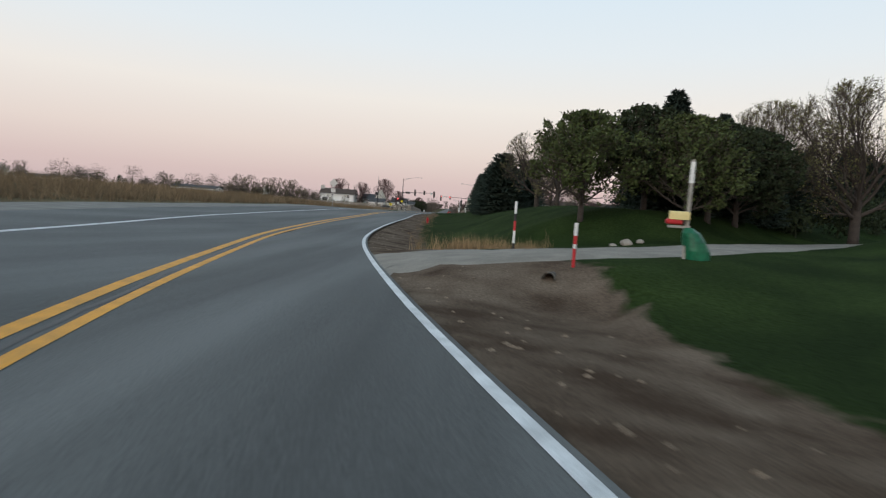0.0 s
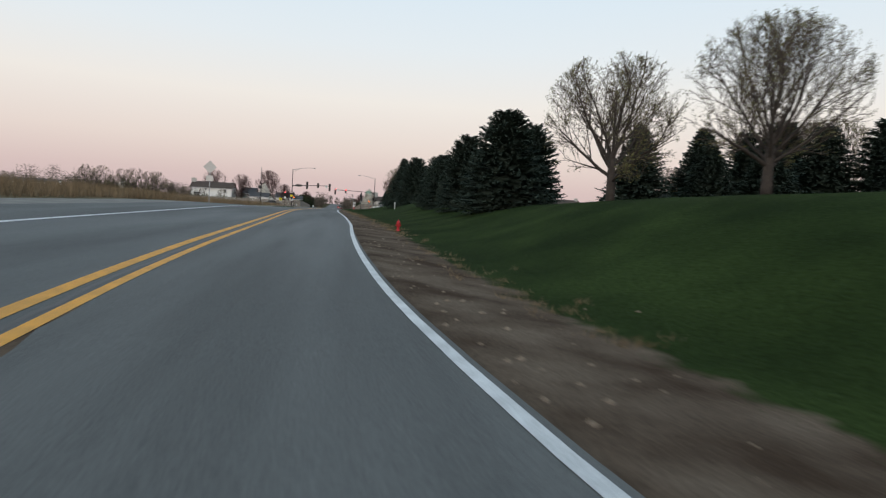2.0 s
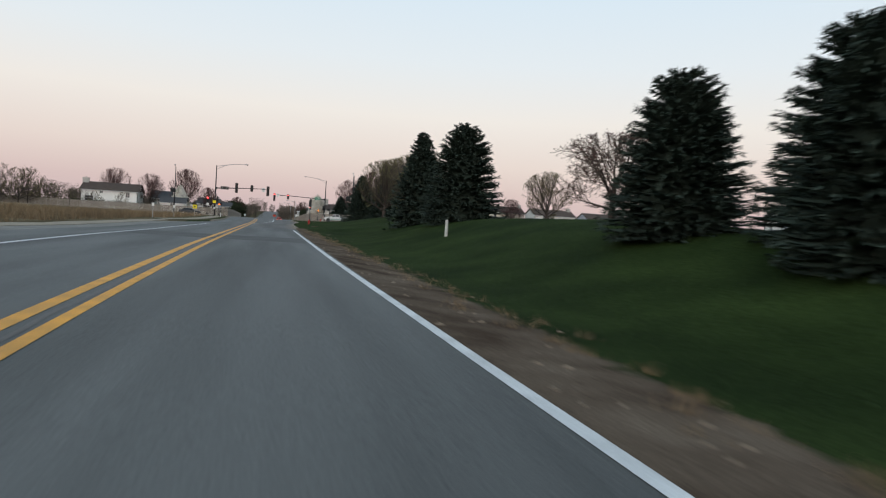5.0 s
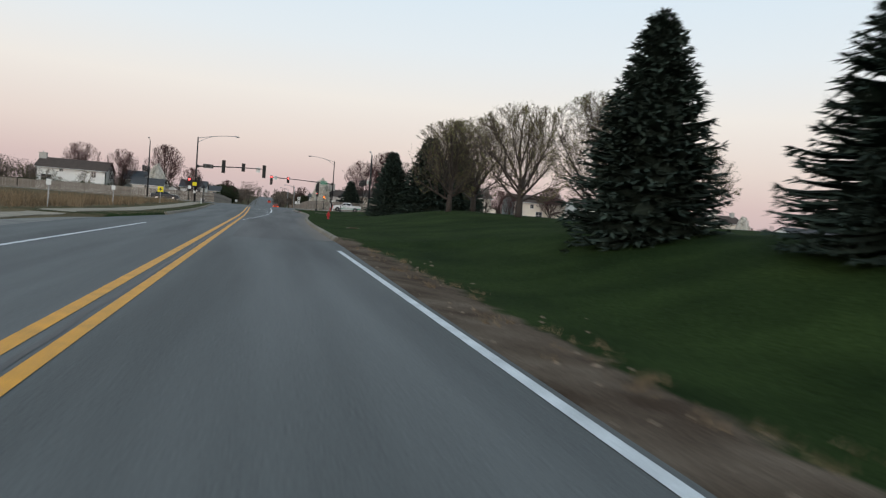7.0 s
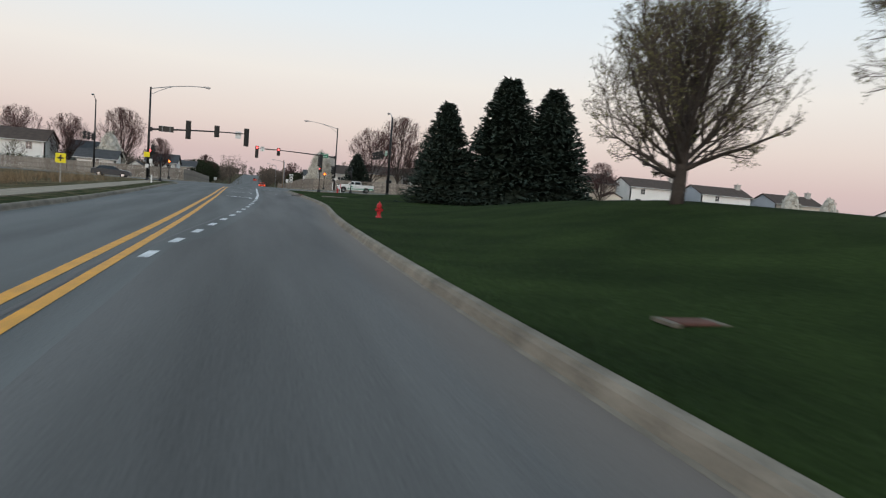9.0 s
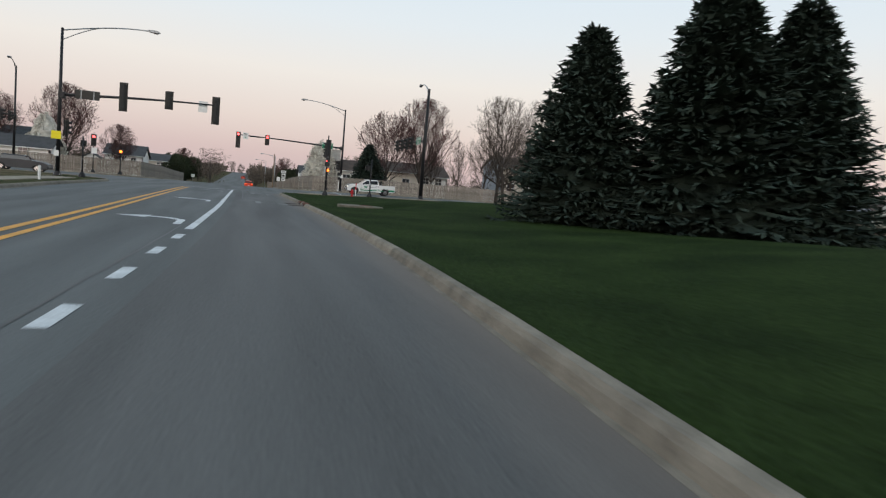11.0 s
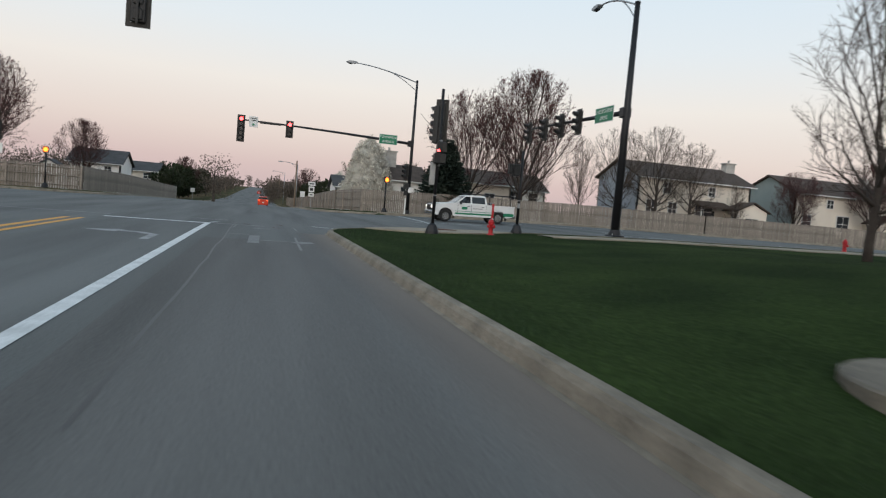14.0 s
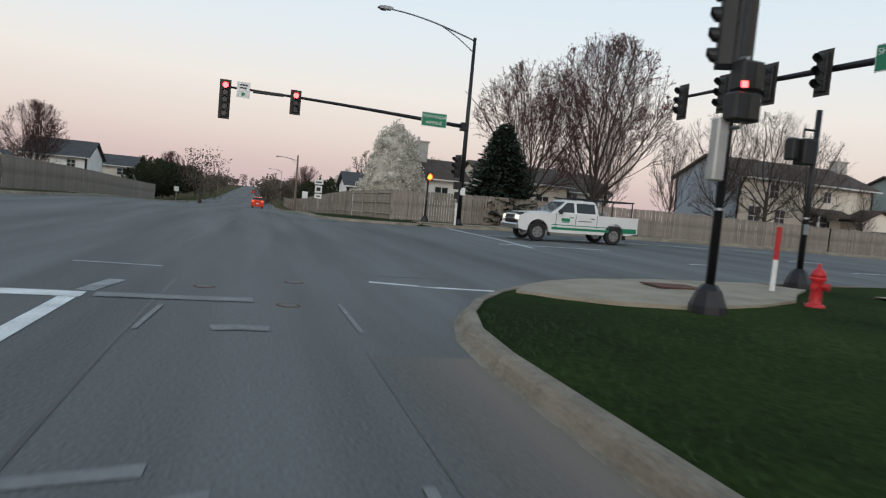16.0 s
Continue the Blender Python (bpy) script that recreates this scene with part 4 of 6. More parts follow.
plant("crab_apple", "crab", lambda: bare_tree(61, 5.2, 4.0, 0.20, 0.28, 5, BUD_RED, 1, 0.0, narrow=1.25, kids=(12, 8, 7, 4), thin=0.012), 24.9, -92.3, "low spreading leafless crab apple", "tree", "", 0, 1.3)
for x, y, h, key in ((14.2, -177.6, 4.6, "leaf_a"), (17.6, -174.6, 4.8, "leaf_b"), (18.6, -177.4, 4.6, "leaf_a"), (22.8, -172.4, 4.9, "leaf_b"), (20.6, -174.6, 4.7, "leaf_b")):
    plant("leafy_tree", key, {"leaf_a": lambda: bare_tree(71, 5.0, 2.9, 0.15, 0.16, 5, LEAF, 6, 0.35, kids=(12, 8, 6, 4), thin=0.006, bud=0.085), "leaf_b": lambda: bare_tree(72, 5.0, 3.0, 0.17, 0.10, 5, DARK_LEAF, 7, 0.25, kids=(13, 8, 6, 4), thin=0.006, bud=0.10)}[key], x, y, "rounded tree in small dark green leaf beside the driveway", "tree", "", x, h / 5.0)
for x, y, h in ((25.6, -168.2, 5.2), (28.0, -166.0, 4.6), (19.7, -171.6, 6.3), (23, -169.5, 5.6)):
    plant("spruce", "mid", None, x, y, "dark spruce beside the driveway", "tree", "", x, h / 6.0, wide=1.1)

BUSH = lambda s: (lambda: bare_tree(s, 8.0, 3.6, 0.14, 0.05, 5, BUD_GREEN, 2, 0.7, narrow=1.15, kids=(9, 5, 4, 3), thin=0.022, bud=0.08))
rng = random.Random(15)
for i in range(9):
    x, y, key = -73 + 2.3 * i + rng.gauss(0, 1), 34 + 1.1 * i + rng.gauss(0, 2), rng.choice(("bush_a", "bush_b"))
    plant("scrub_tree", key, BUSH({"bush_a": 81, "bush_b": 82}[key]), x, y, "many-stemmed bare scrub tree beyond the dry field", "tree", "scrub trees beyond the field", rng.random() * 6, rng.uniform(0.8, 1.2))
for i in range(7):
    x, y, key = -52 + 2.4 * i + rng.gauss(0, 1), 46 + 1.2 * i + rng.gauss(0, 1.5), rng.choice(("bush_a", "bush_b"))
    plant("scrub_tree", key, BUSH({"bush_a": 81, "bush_b": 82}[key]), x, y, "low bare scrub tree behind the fence", "tree", "scrub trees beyond the field", rng.random() * 6, rng.uniform(0.4, 0.75))
for i in range(12):
    x, y, key = -150 + 6.5 * i + rng.gauss(0, 2), -28 + 6 * i + rng.gauss(0, 5), rng.choice(("bush_a", "bush_b"))
    plant("scrub_tree", key, BUSH({"bush_a": 81, "bush_b": 82}[key]), x, y, "bare scrub tree on the field's far edge", "tree", "scrub trees beyond the field", rng.random() * 6, rng.uniform(0.6, 1.1))

for i in range(8):
    x, y, key = 18 + 5.5 * i + rng.gauss(0, 1.5), 82 + 4.5 * i + rng.gauss(0, 3), rng.choice(("bush_a", "bush_b"))
    plant("scrub_tree", key, BUSH({"bush_a": 81, "bush_b": 82}[key]), x, y, "bare scrub tree behind the houses", "tree", "scrub trees beyond the field", rng.random() * 6, rng.uniform(0.75, 1.1))
SHRUB = lambda s, m: (lambda: bare_tree(s, 6.0, 3.0, 0.14, 0.06, 4, m, 12, 0.3, narrow=1.2, kids=(13, 8, 5), thin=0.01, bud=0.15))
for x, y, h in ((-10.6, 98, 4.4), (-11.8, 103, 5.2), (-10.9, 110, 5.0), (-12.4, 117, 6.6), (-11.2, 125, 6.2), (-12.8, 134, 7.0), (-11.6, 146, 6.4), (-13.2, 160, 7.2), (-12.4, 178, 7.0), (-14, 200, 8.0), (13.6, 92, 4.4), (14.4, 101, 5.4), (13.4, 118, 5.0), (14.6, 136, 5.6)):
    plant("shrub", "shrub_a" if y < 120 else "shrub_b", SHRUB(91 if y < 120 else 92, DARK_LEAF), x, y, "dense dark green shrub beside the road", "shrub", "shrubs along the far road", x * y, h / 6.0, wide=1.05)

# ---- fences ----
def fence(name, pts, label, height=1.83, board=0.14, step=0.165, parts_limit=300):
    owner = thing(name, (0, 0, 0), label, "fence")
    plank = Mesh()
    plank.prism([(-board / 2, 0), (board / 2, 0), (board / 2, height - 0.05), (board / 2 - 0.035, height), (-board / 2 + 0.035, height), (-board / 2, height - 0.05)], 0.02)
    data = plank.data("board", FENCE_WOOD)
    rest = Mesh()
    count = 0
    rng = random.Random(len(pts))
    for (x0, y0), (x1, y1) in zip(pts, pts[1:]):
        L = math.hypot(x1 - x0, y1 - y0)
        w = math.atan2(y1 - y0, x1 - x0)
        for i in range(int(L / step)):
            u = (i + 0.5) * step / L
            x, y = x0 + (x1 - x0) * u, y0 + (y1 - y0) * u
            z = fence_z(x, y) + rng.gauss(0, 0.012)
            m = Matrix.Translation((x, y, z)) @ Matrix.Rotation(w + rng.gauss(0, 0.01), 4, "Z") @ Matrix.Rotation(rng.gauss(0, 0.006), 4, "Y")
            if count < parts_limit:
                part("board", data, FENCE_WOOD, owner, at=m)
            else:
                rest.prism([(-board / 2, 0), (board / 2, 0), (board / 2, height - 0.05), (board / 2 - 0.035, height), (-board / 2 + 0.035, height), (-board / 2, height - 0.05)], 0.02, m)
            count += 1
        nrm = Vector((-math.sin(w), math.cos(w), 0)) * 0.04
        for h in (0.3, 1.0, 1.6):
            n = max(1, int(L / 2.4))
            for j in range(n):
                a, b = (Vector((x0 + (x1 - x0) * q / n, y0 + (y1 - y0) * q / n, 0)) for q in (j, j + 1))
                a.z, b.z = fence_z(a.x, a.y) + h, fence_z(b.x, b.y) + h
                part("rail", Mesh().tube([a + nrm, b + nrm], 0.04, 4), FENCE_WOOD, owner)
        for j in range(max(1, int(L / 2.4)) + 1):
            q = j / max(1, int(L / 2.4))
            p = Vector((x0 + (x1 - x0) * q, y0 + (y1 - y0) * q, 0)) + nrm * 2
            part("post", Mesh().box((p.x, p.y, fence_z(p.x, p.y) + height / 2 - 0.05), (0.09, 0.09, height + 0.1)), FENCE_WOOD, owner)
    if rest.f:
        tagged(part("boards", rest, FENCE_WOOD, owner), kind="stuff")
    return owner


def fence_z(x, y):
    return ground_z(x, y) + 0.02


fence("wooden_fence", [(12.2, 43.0), (46, 43.0), (85, 43.0), (130, 43.0)], "tall weathered grey wooden board fence along the avenue")
fence("wooden_fence", [(12.2, 43.1), (11.0, 52), (10.4, 80), (10.2, 150)], "weathered grey wooden board fence along the road", step=0.2, board=0.18)
fence("wooden_fence", [(-9.3, 44.6), (-14, 43.5), (-46, 43.5), (-90, 43.5)], "weathered grey wooden board fence on the corner")
fence("wooden_fence", [(-9.2, 44.9), (-8.6, 60), (-7.9, 92)], "weathered grey wooden board fence beside the road", step=0.2, board=0.18)


# ---- signals and poles ----
def signal_head(owner, p, sections, lit=None, yaw=0.0, plate=True, size=0.36, light=None, hood=0.24):
    """A vertical signal head: housing, backplate, visors and lenses; its top centre at p, its face towards -y turned by yaw."""
    at = Matrix.Translation(p) @ Matrix.Rotation(yaw, 4, "Z")
    h = sections * size
    body = Mesh()
    body.box((0, 0, -h / 2), (size * 0.92, 0.20, h), bevel=0.02)
    for i in range(sections):
        body.box((0, 0.12, -(i + 0.5) * size), (size * 0.6, 0.05, size * 0.7), bevel=0.015)
    body.box((0, 0.17, -h / 2), (0.05, 0.05, h + 0.1))
    head = part("signal_head", body, SIGNAL_BLACK, owner, at=at)
    if plate:
        bp = Mesh()
        k, w = 0.11, size * 0.46
        for c, s in (((-w - k / 2, 0, -h / 2), (k, 0.012, h + 2 * k)), ((w + k / 2, 0, -h / 2), (k, 0.012, h + 2 * k)), ((0, 0, k / 2), (2 * w, 0.012, k)), ((0, 0, -h - k / 2), (2 * w, 0.012, k))):
            bp.box(c, s)
        for s in (-1, 1):
            for i in range(sections * 3):
                bp.box((s * (w + k * 0.55), 0.012, -(i + 0.5) * size / 3), (0.03, 0.012, size * 0.2))
        part("backplate", bp, SIGNAL_TAN, head)
    for i in range(sections):
        lens = Mesh()
        z = -(i + 0.5) * size
        lens.tube([(0, -0.095, z), (0, -0.115, z)], [size * 0.40, size * 0.36], 16)
        part("lens", lens, (light or RED_LIGHT) if lit == i else DARK_LENS, head)
        vis = Mesh()
        n = 10
        a0 = [(size * 0.43 * math.cos(math.pi * (-0.15 + 1.3 * k / n)), -0.10, z + size * 0.43 * math.sin(math.pi * (-0.15 + 1.3 * k / n))) for k in range(n + 1)]
        a1 = [(x * 0.98, -0.10 - hood * (0.35 + 0.65 * min(1, max(0, (zz - z) / (size * 0.4) + 0.6))), zz) for x, _, zz in a0]
        vis.ribbon(a0, a1)
        part("visor", vis, SIGNAL_BLACK, head)
    return head


def bars(owner, w, h, rows, material, y=-0.02, z0=0.0, name="writing"):
    m = Mesh()
    for i in range(rows):
        m.box((0, y, z0 + h * (0.5 - (i + 0.5) / rows)), (w * (0.8 - 0.15 * (i % 2)), 0.004, h / rows * 0.45))
    return part(name, m, material, owner)


def board_sign(owner, p, w, h, material, yaw=0.0, name="sign_board", round_by=0.03):
    m = Mesh()
    m.box((0, 0, 0), (w, 0.02, h), bevel=0.008)
    return part(name, m, material, owner, at=Matrix.Translation(p) @ Matrix.Rotation(yaw, 4, "Z"))


def lettering(text, size, material, owner, at):
    cu = bpy.data.curves.new("lettering", "FONT")
    cu.body, cu.size, cu.align_x, cu.align_y, cu.extrude = text, size, "CENTER", "CENTER", 0.002
    cu.materials.append(material)
    ob = new("lettering", cu)
    ob.matrix_basis, ob.parent = at, owner
    return ob


def lamp_arm(owner, h, length, way, rise=0.15):
    """A curved truss arm with a cobra-head lamp; way: the direction in the plan."""
    d = Vector((math.cos(way), math.sin(way), 0))
    arm = Mesh()
    up = [Vector((0, 0, h - 0.1)) + d * (length * u) + Vector((0, 0, rise * length * math.sin(u * math.pi / 2))) for u in np.linspace(0, 1, 9)]
    lowp = [Vector((0, 0, h - 0.75)) + d * (length * 0.62 * u) + Vector((0, 0, (up[5].z - h + 0.72) * math.sin(u * math.pi / 2))) for u in np.linspace(0, 1, 7)]
    arm.tube(up, [0.045] * 5 + [0.04] * 4, 6)
    arm.tube(lowp, 0.03, 6)
    arm.tube([lowp[3], up[3]], 0.02, 5)
    part("lamp_arm", arm, GREY_METAL, owner)
    e = up[-1]
    head = Mesh()
    m = Matrix.Rotation(way, 4, "Z")
    prof = [(-0.05, 0.06), (0.15, 0.10), (0.45, 0.10), (0.72, 0.05), (0.80, -0.01), (0.70, -0.07), (0.35, -0.08), (0.05, -0.05)]
    head.prism(prof, 0.28, Matrix.Translation(e) @ m)
    lh = part("lamp_head", head, GREY_METAL, owner)
    lens = Mesh()
    lens.prism([(0.3, -0.081), (0.66, -0.072), (0.6, -0.13), (0.36, -0.13)], 0.22, Matrix.Translation(e) @ m)
    part("lens", lens, DARK_LENS, lh)


def mast(x, y, h, label, arm_z=None, arm_to=None, rise=0.2, base_r=0.15, lamp=None, z=None):
    z = ground_z(x, y) + 0.03 if z is None else z
    owner = thing("traffic_signal_mast", (x, y, z), label, "traffic signal")
    m = Mesh()
    m.tube([(0, 0, 0), (0, 0, h * 0.5), (0, 0, h)], [base_r, base_r * 0.8, base_r * 0.58], 12)
    pole = part("pole", m, BLACK_METAL, owner, smooth=True)
    cap = Mesh()
    cap.tube([(0, 0, h), (0, 0, h + 0.05), (0, 0, h + 0.09)], [base_r * 0.66, base_r * 0.62, 0.02], 12)
    part("cap", cap, BLACK_METAL, pole)
    b = Mesh()
    b.box((0, 0, 0.03), (base_r * 3.2, base_r * 3.2, 0.06), bevel=0.02)
    b.tube([(0, 0, 0.05), (0, 0, 0.14), (0, 0, 0.3)], [base_r * 1.45, base_r * 1.3, base_r * 1.08], 12)
    part("base_plate", b, BLACK_METAL, owner)
    for sx in (-1, 1):
        for sy in (-1, 1):
            bolt = Mesh()
            bolt.tube([(sx * base_r * 1.3, sy * base_r * 1.3, 0.05), (sx * base_r * 1.3, sy * base_r * 1.3, 0.13)], 0.025, 6)
            part("bolt", bolt, GREY_METAL, owner)
    if arm_to:
        a = Mesh()
        ex, ey = arm_to[0] - x, arm_to[1] - y
        a.tube([(ex * u, ey * u, arm_z - z + rise * math.sin(u * math.pi / 2)) for u in np.linspace(0, 1, 8)], list(np.linspace(0.115, 0.05, 8)), 10)
        part("mast_arm", a, BLACK_METAL, owner, smooth=True)
        f = Mesh()
        f.box((ex * 0.012, ey * 0.012, arm_z - z), (0.42, 0.42, 0.46), bevel=0.04)
        part("arm_bracket", f, BLACK_METAL, owner)
    if lamp:
        lamp_arm(owner, h, *lamp)
    return owner, z


# far right corner: faces the camera
pa, za = mast(15.2, 39.0, 10.35, "black steel mast with lit red signals, street lamp and name sign", 5.85, (2.1, 38.2), 0.35, lamp=(4.9, math.pi + 0.12))
signal_head(pa, Vector((2.35 - 15.2, -0.9, 6.42 - za)), 5, 0, 0.05, size=0.34)
signal_head(pa, Vector((5.75 - 15.2, -0.75, 6.38 - za)), 3, 0, 0.05, size=0.34)
sg = board_sign(pa, Vector((3.2 - 15.2, -0.95, 6.12 - za)), 0.62, 0.76, WHITE_SIGN, 0.03)
bars(sg, 0.5, 0.28, 2, SIGNAL_BLACK, -0.013, 0.17)
dot = Mesh()
dot.tube([(0, -0.011, -0.2), (0, -0.015, -0.2)], 0.085, 14)
part("symbol", dot, GREEN_SIGN, sg)
box_a = Mesh()
box_a.box((4.4 - 15.2, -0.7, 6.15 - za), (1.5, 0.16, 0.16), bevel=0.03)
part("cable_box", box_a, SIGNAL_BLACK, pa)
ns = board_sign(pa, Vector((13.2 - 15.2, -0.32, 5.98 - za)), 1.42, 0.76, WHITE_SIGN, 0.0, "name_sign")
face = Mesh()
face.box((0, -0.012, 0), (1.36, 0.01, 0.70))
part("sign_face", face, GREEN_SIGN, ns)
for word, z in (("TOWANDA", 0.16), ("AVENUE", -0.17)):
    lettering(word, 0.255, WHITE_SIGN, ns, Matrix.Translation((0, -0.021, z)) @ Matrix.Rotation(radians(90), 4, "X"))
signal_head(pa, Vector((-0.35, -0.1, 4.15 - za)), 3, None, -1.2, True, 0.36)
ped = Mesh()
ped.box((-0.25, -0.1, 2.55 - za), (0.42, 0.3, 0.42), bevel=0.03)
ped.box((-0.25, -0.1, 2.0 - za), (0.3, 0.1, 0.4), bevel=0.02)
part("pedestrian_signal", ped, SIGNAL_BLACK, pa)
board_sign(pa, Vector((0.05, -0.2, 2.25 - za)), 0.3, 0.42, WHITE_SIGN)

# near left corner: seen from behind
pn, zn = mast(-9.3, 6.3, 10.1, "black steel mast with signals seen from behind and a lamp", 5.75, (1.05, 5.9), 0.45, lamp=(5.4, 0.05))
for x, top, n in ((-5.25, 6.95, 5), (-2.25, 6.72, 3), (0.95, 6.72, 5)):
    signal_head(pn, Vector((x + 9.3, -0.35, top - zn)), n, None, math.pi, size=0.36)
nb = board_sign(pn, Vector((1.75, -0.2, 5.9 - zn)), 1.55, 0.62, SIGNAL_TAN, 0, "name_sign")
part("brace", Mesh().box((-0.4, -0.03, 0), (0.05, 0.03, 0.66)).box((0.4, -0.03, 0), (0.05, 0.03, 0.66)), GREY_METAL, nb)
board_sign(pn, Vector((9.35, -0.2, 6.02 - zn)), 0.62, 0.8, WHITE_SIGN)
board_sign(pn, Vector((-0.1, -0.25, 2.95 - zn)), 0.62, 0.55, YELLOW_SIGN)
board_sign(pn, Vector((-0.05, -0.25, 1.7 - zn)), 0.32, 0.4, WHITE_SIGN)
signal_head(pn, Vector((0.45, 0.1, 4.0 - zn)), 3, None, 2.2, True, 0.34)

# near right corner, over the avenue
pc, zc = mast(19.5, 14.9, 10.4, "tall black steel mast with four signals over the avenue", 6.05, (19.25, 25.6), 0.15, base_r=0.2, lamp=(4.0, 1.5, 0.27), z=ground_z(19.5, 14.2) + 0.02)
for y in (18.9, 20.9, 23.0, 25.2):
    signal_head(pc, Vector((-0.3, y - 14.9, 6.54 - zc)), 3, None, -math.pi / 2, True, 0.36)
gs = board_sign(pc, Vector((-0.2, 1.65, 6.12 - zc)), 1.7, 0.72, WHITE_SIGN, -math.pi / 2, "name_sign")
part("sign_face", Mesh().box((0, -0.012, 0), (1.64, 0.01, 0.66)), GREEN_SIGN, gs)
for word, z in (("SHELBOURNE", 0.155), ("DRIVE", -0.165)):
    lettering(word, 0.255, WHITE_SIGN, gs, Matrix.Translation((0, -0.021, z)) @ Matrix.Rotation(radians(90), 4, "X"))
mast(-21.4, 38.6, 11.0, "black steel mast with signals by the far fence", 5.6, (-21.2, 29.5), 0.1, lamp=(2.6, -1.5, 0.25))
pw = bpy.data.objects["traffic_signal_mast.003"]
for y in (31.0, 33.5, 36.0):
    signal_head(pw, Vector((0.3, y - 38.6, 6.1 - 0.2)), 3, None, math.pi / 2, True, 0.34)


def signal_post(x, y, h, label, name="signal_post", stripes=True):
    z = ground_z(x, y)
    owner = thing(name, (x, y, z), label, "signal post")
    part("pole", Mesh().tube([(0, 0, 0.3), (0, 0, h)], [0.06, 0.055], 10), BLACK_METAL, owner, smooth=True)
    base = Mesh()
    base.tube([(0, 0, -0.02), (0, 0, 0.1), (0, 0, 0.30), (0, 0, 0.38)], [0.25, 0.24, 0.16, 0.09], 8)
    part("base", base, BLACK_METAL, owner)
    if stripes:
        for q in (1.35,):
            part("band", Mesh().tube([(0, 0, q), (0, 0, q + 0.035)], 0.064, 10), GREY_METAL, owner)
    return owner


pd = signal_post(9.95, 11.1, 5.1, "black signal post with a tall signal head on the corner")
signal_head(pd, Vector((0.05, 0.12, 4.65)), 5, None, math.pi - 0.5, True, 0.27, hood=0.14)
signal_head(pd, Vector((-0.13, 0.08, 4.5)), 5, None, -2.1, False, 0.26, hood=0.12)
ped = part("pedestrian_signal", Mesh().box((0.0, -0.2, 2.66), (0.40, 0.26, 0.36), bevel=0.03), SIGNAL_BLACK, pd)
part("pedestrian_signal", Mesh().box((0.06, -0.16, 3.06), (0.34, 0.26, 0.38), bevel=0.03), SIGNAL_BLACK, pd)
part("side_panel", Mesh().box((0.08, -0.335, 2.66), (0.16, 0.012, 0.28)).box((0.14, -0.295, 3.06), (0.14, 0.012, 0.3)), SIGNAL_TAN, ped)
part("bracket", Mesh().tube([(0, 0, 2.42), (0.02, -0.2, 2.42), (0.02, -0.2, 2.5)], 0.03, 6).tube([(0, 0, 3.3), (0.05, -0.15, 3.3), (0.05, -0.15, 3.22)], 0.03, 6), GREY_METAL, ped)
part("control_box", Mesh().box((-0.17, -0.05, 2.12), (0.17, 0.17, 0.8), bevel=0.02), mat("aluminium", (0.36, 0.36, 0.35), 0.4, 4, 0.15, 0.02, metal=0.5), pd)
part("hand_light", Mesh().box((-0.08, -0.30, 2.93), (0.09, 0.01, 0.08)), RED_LIGHT, pd)
pe = signal_post(14.4, 14.1, 3.45, "black pedestrian signal post near the hydrant")
part("pedestrian_signal", Mesh().box((-0.24, 0.0, 2.62), (0.28, 0.3, 0.5), bevel=0.03), SIGNAL_BLACK, pe)
part("pedestrian_signal", Mesh().box((-0.47, 0.08, 2.66), (0.16, 0.24, 0.42), bevel=0.03), SIGNAL_BLACK, pe)
part("bracket", Mesh().tube([(0, 0, 3.05), (-0.3, 0, 3.05), (-0.3, 0, 2.9)], 0.025, 6), SIGNAL_BLACK, pe)
part("push_plate", Mesh().box((-0.03, -0.07, 1.15), (0.11, 0.03, 0.2)), GREY_METAL, pe)
p1 = signal_post(13.6, 40.3, 2.4, "black pedestrian signal post with an orange hand light")
signal_head(p1, Vector((0, -0.12, 2.85)), 1, 0, 0.1, False, 0.42, ORANGE_LIGHT)
p2 = signal_post(-14.0, 41.6, 3.2, "black signal post with a lit red signal by the fence")
signal_head(p2, Vector((0, -0.12, 4.45)), 3, 0, 0.2, True, 0.4)
board_sign(p2, Vector((0.1, -0.15, 2.6)), 0.6, 0.7, WHITE_SIGN)
p3 = signal_post(-11.2, 42.6, 2.5, "black pedestrian signal post with an orange hand light")
signal_head(p3, Vector((0, -0.12, 3.0)), 1, 0, 0.2, False, 0.42, ORANGE_LIGHT)
pk = signal_post(-8.3, 8.9, 3.0, "black pedestrian signal post on the near corner")
part("pedestrian_signal", Mesh().box((0, 0.2, 2.5), (0.4, 0.3, 0.45), bevel=0.03), SIGNAL_BLACK, pk)


def street_lamp(x, y, h, way, label):
    owner = thing("street_lamp", (x, y, ground_z(x, y)), label, "street lamp")
    part("pole", Mesh().tube([(0, 0, 0), (0, 0, h)], [0.11, 0.06], 10), GREY_METAL, owner, smooth=True)
    lamp_arm(owner, h, 2.4, way)
    return owner


street_lamp(9.6, 99, 7.2, math.pi, "grey street lamp beside the road beyond the crossing")
street_lamp(9.8, 165, 8.0, math.pi, "grey street lamp far along the road")
for x, y, h in ((8.9, 88, 7.0), (10.5, 240, 9), (10.8, 300, 9), (-9.0, 250, 9), (-9.2, 330, 9)):
    owner = thing("utility_pole", (x, y, ground_z(x, y)), "tall brown wooden utility pole beside the road", "utility pole")
    part("pole", Mesh().tube([(0, 0, -0.1), (0, 0, h)], [0.14, 0.09], 8), mat("pole_wood", (0.19, 0.14, 0.10), 0.9, 3, 0.3, 0.3), owner)
    if y > 100:
        part("crossarm", Mesh().box((0, 0, h - 0.4), (1.9, 0.09, 0.11)), mat("pole_wood", (0.19, 0.14, 0.10)), owner)


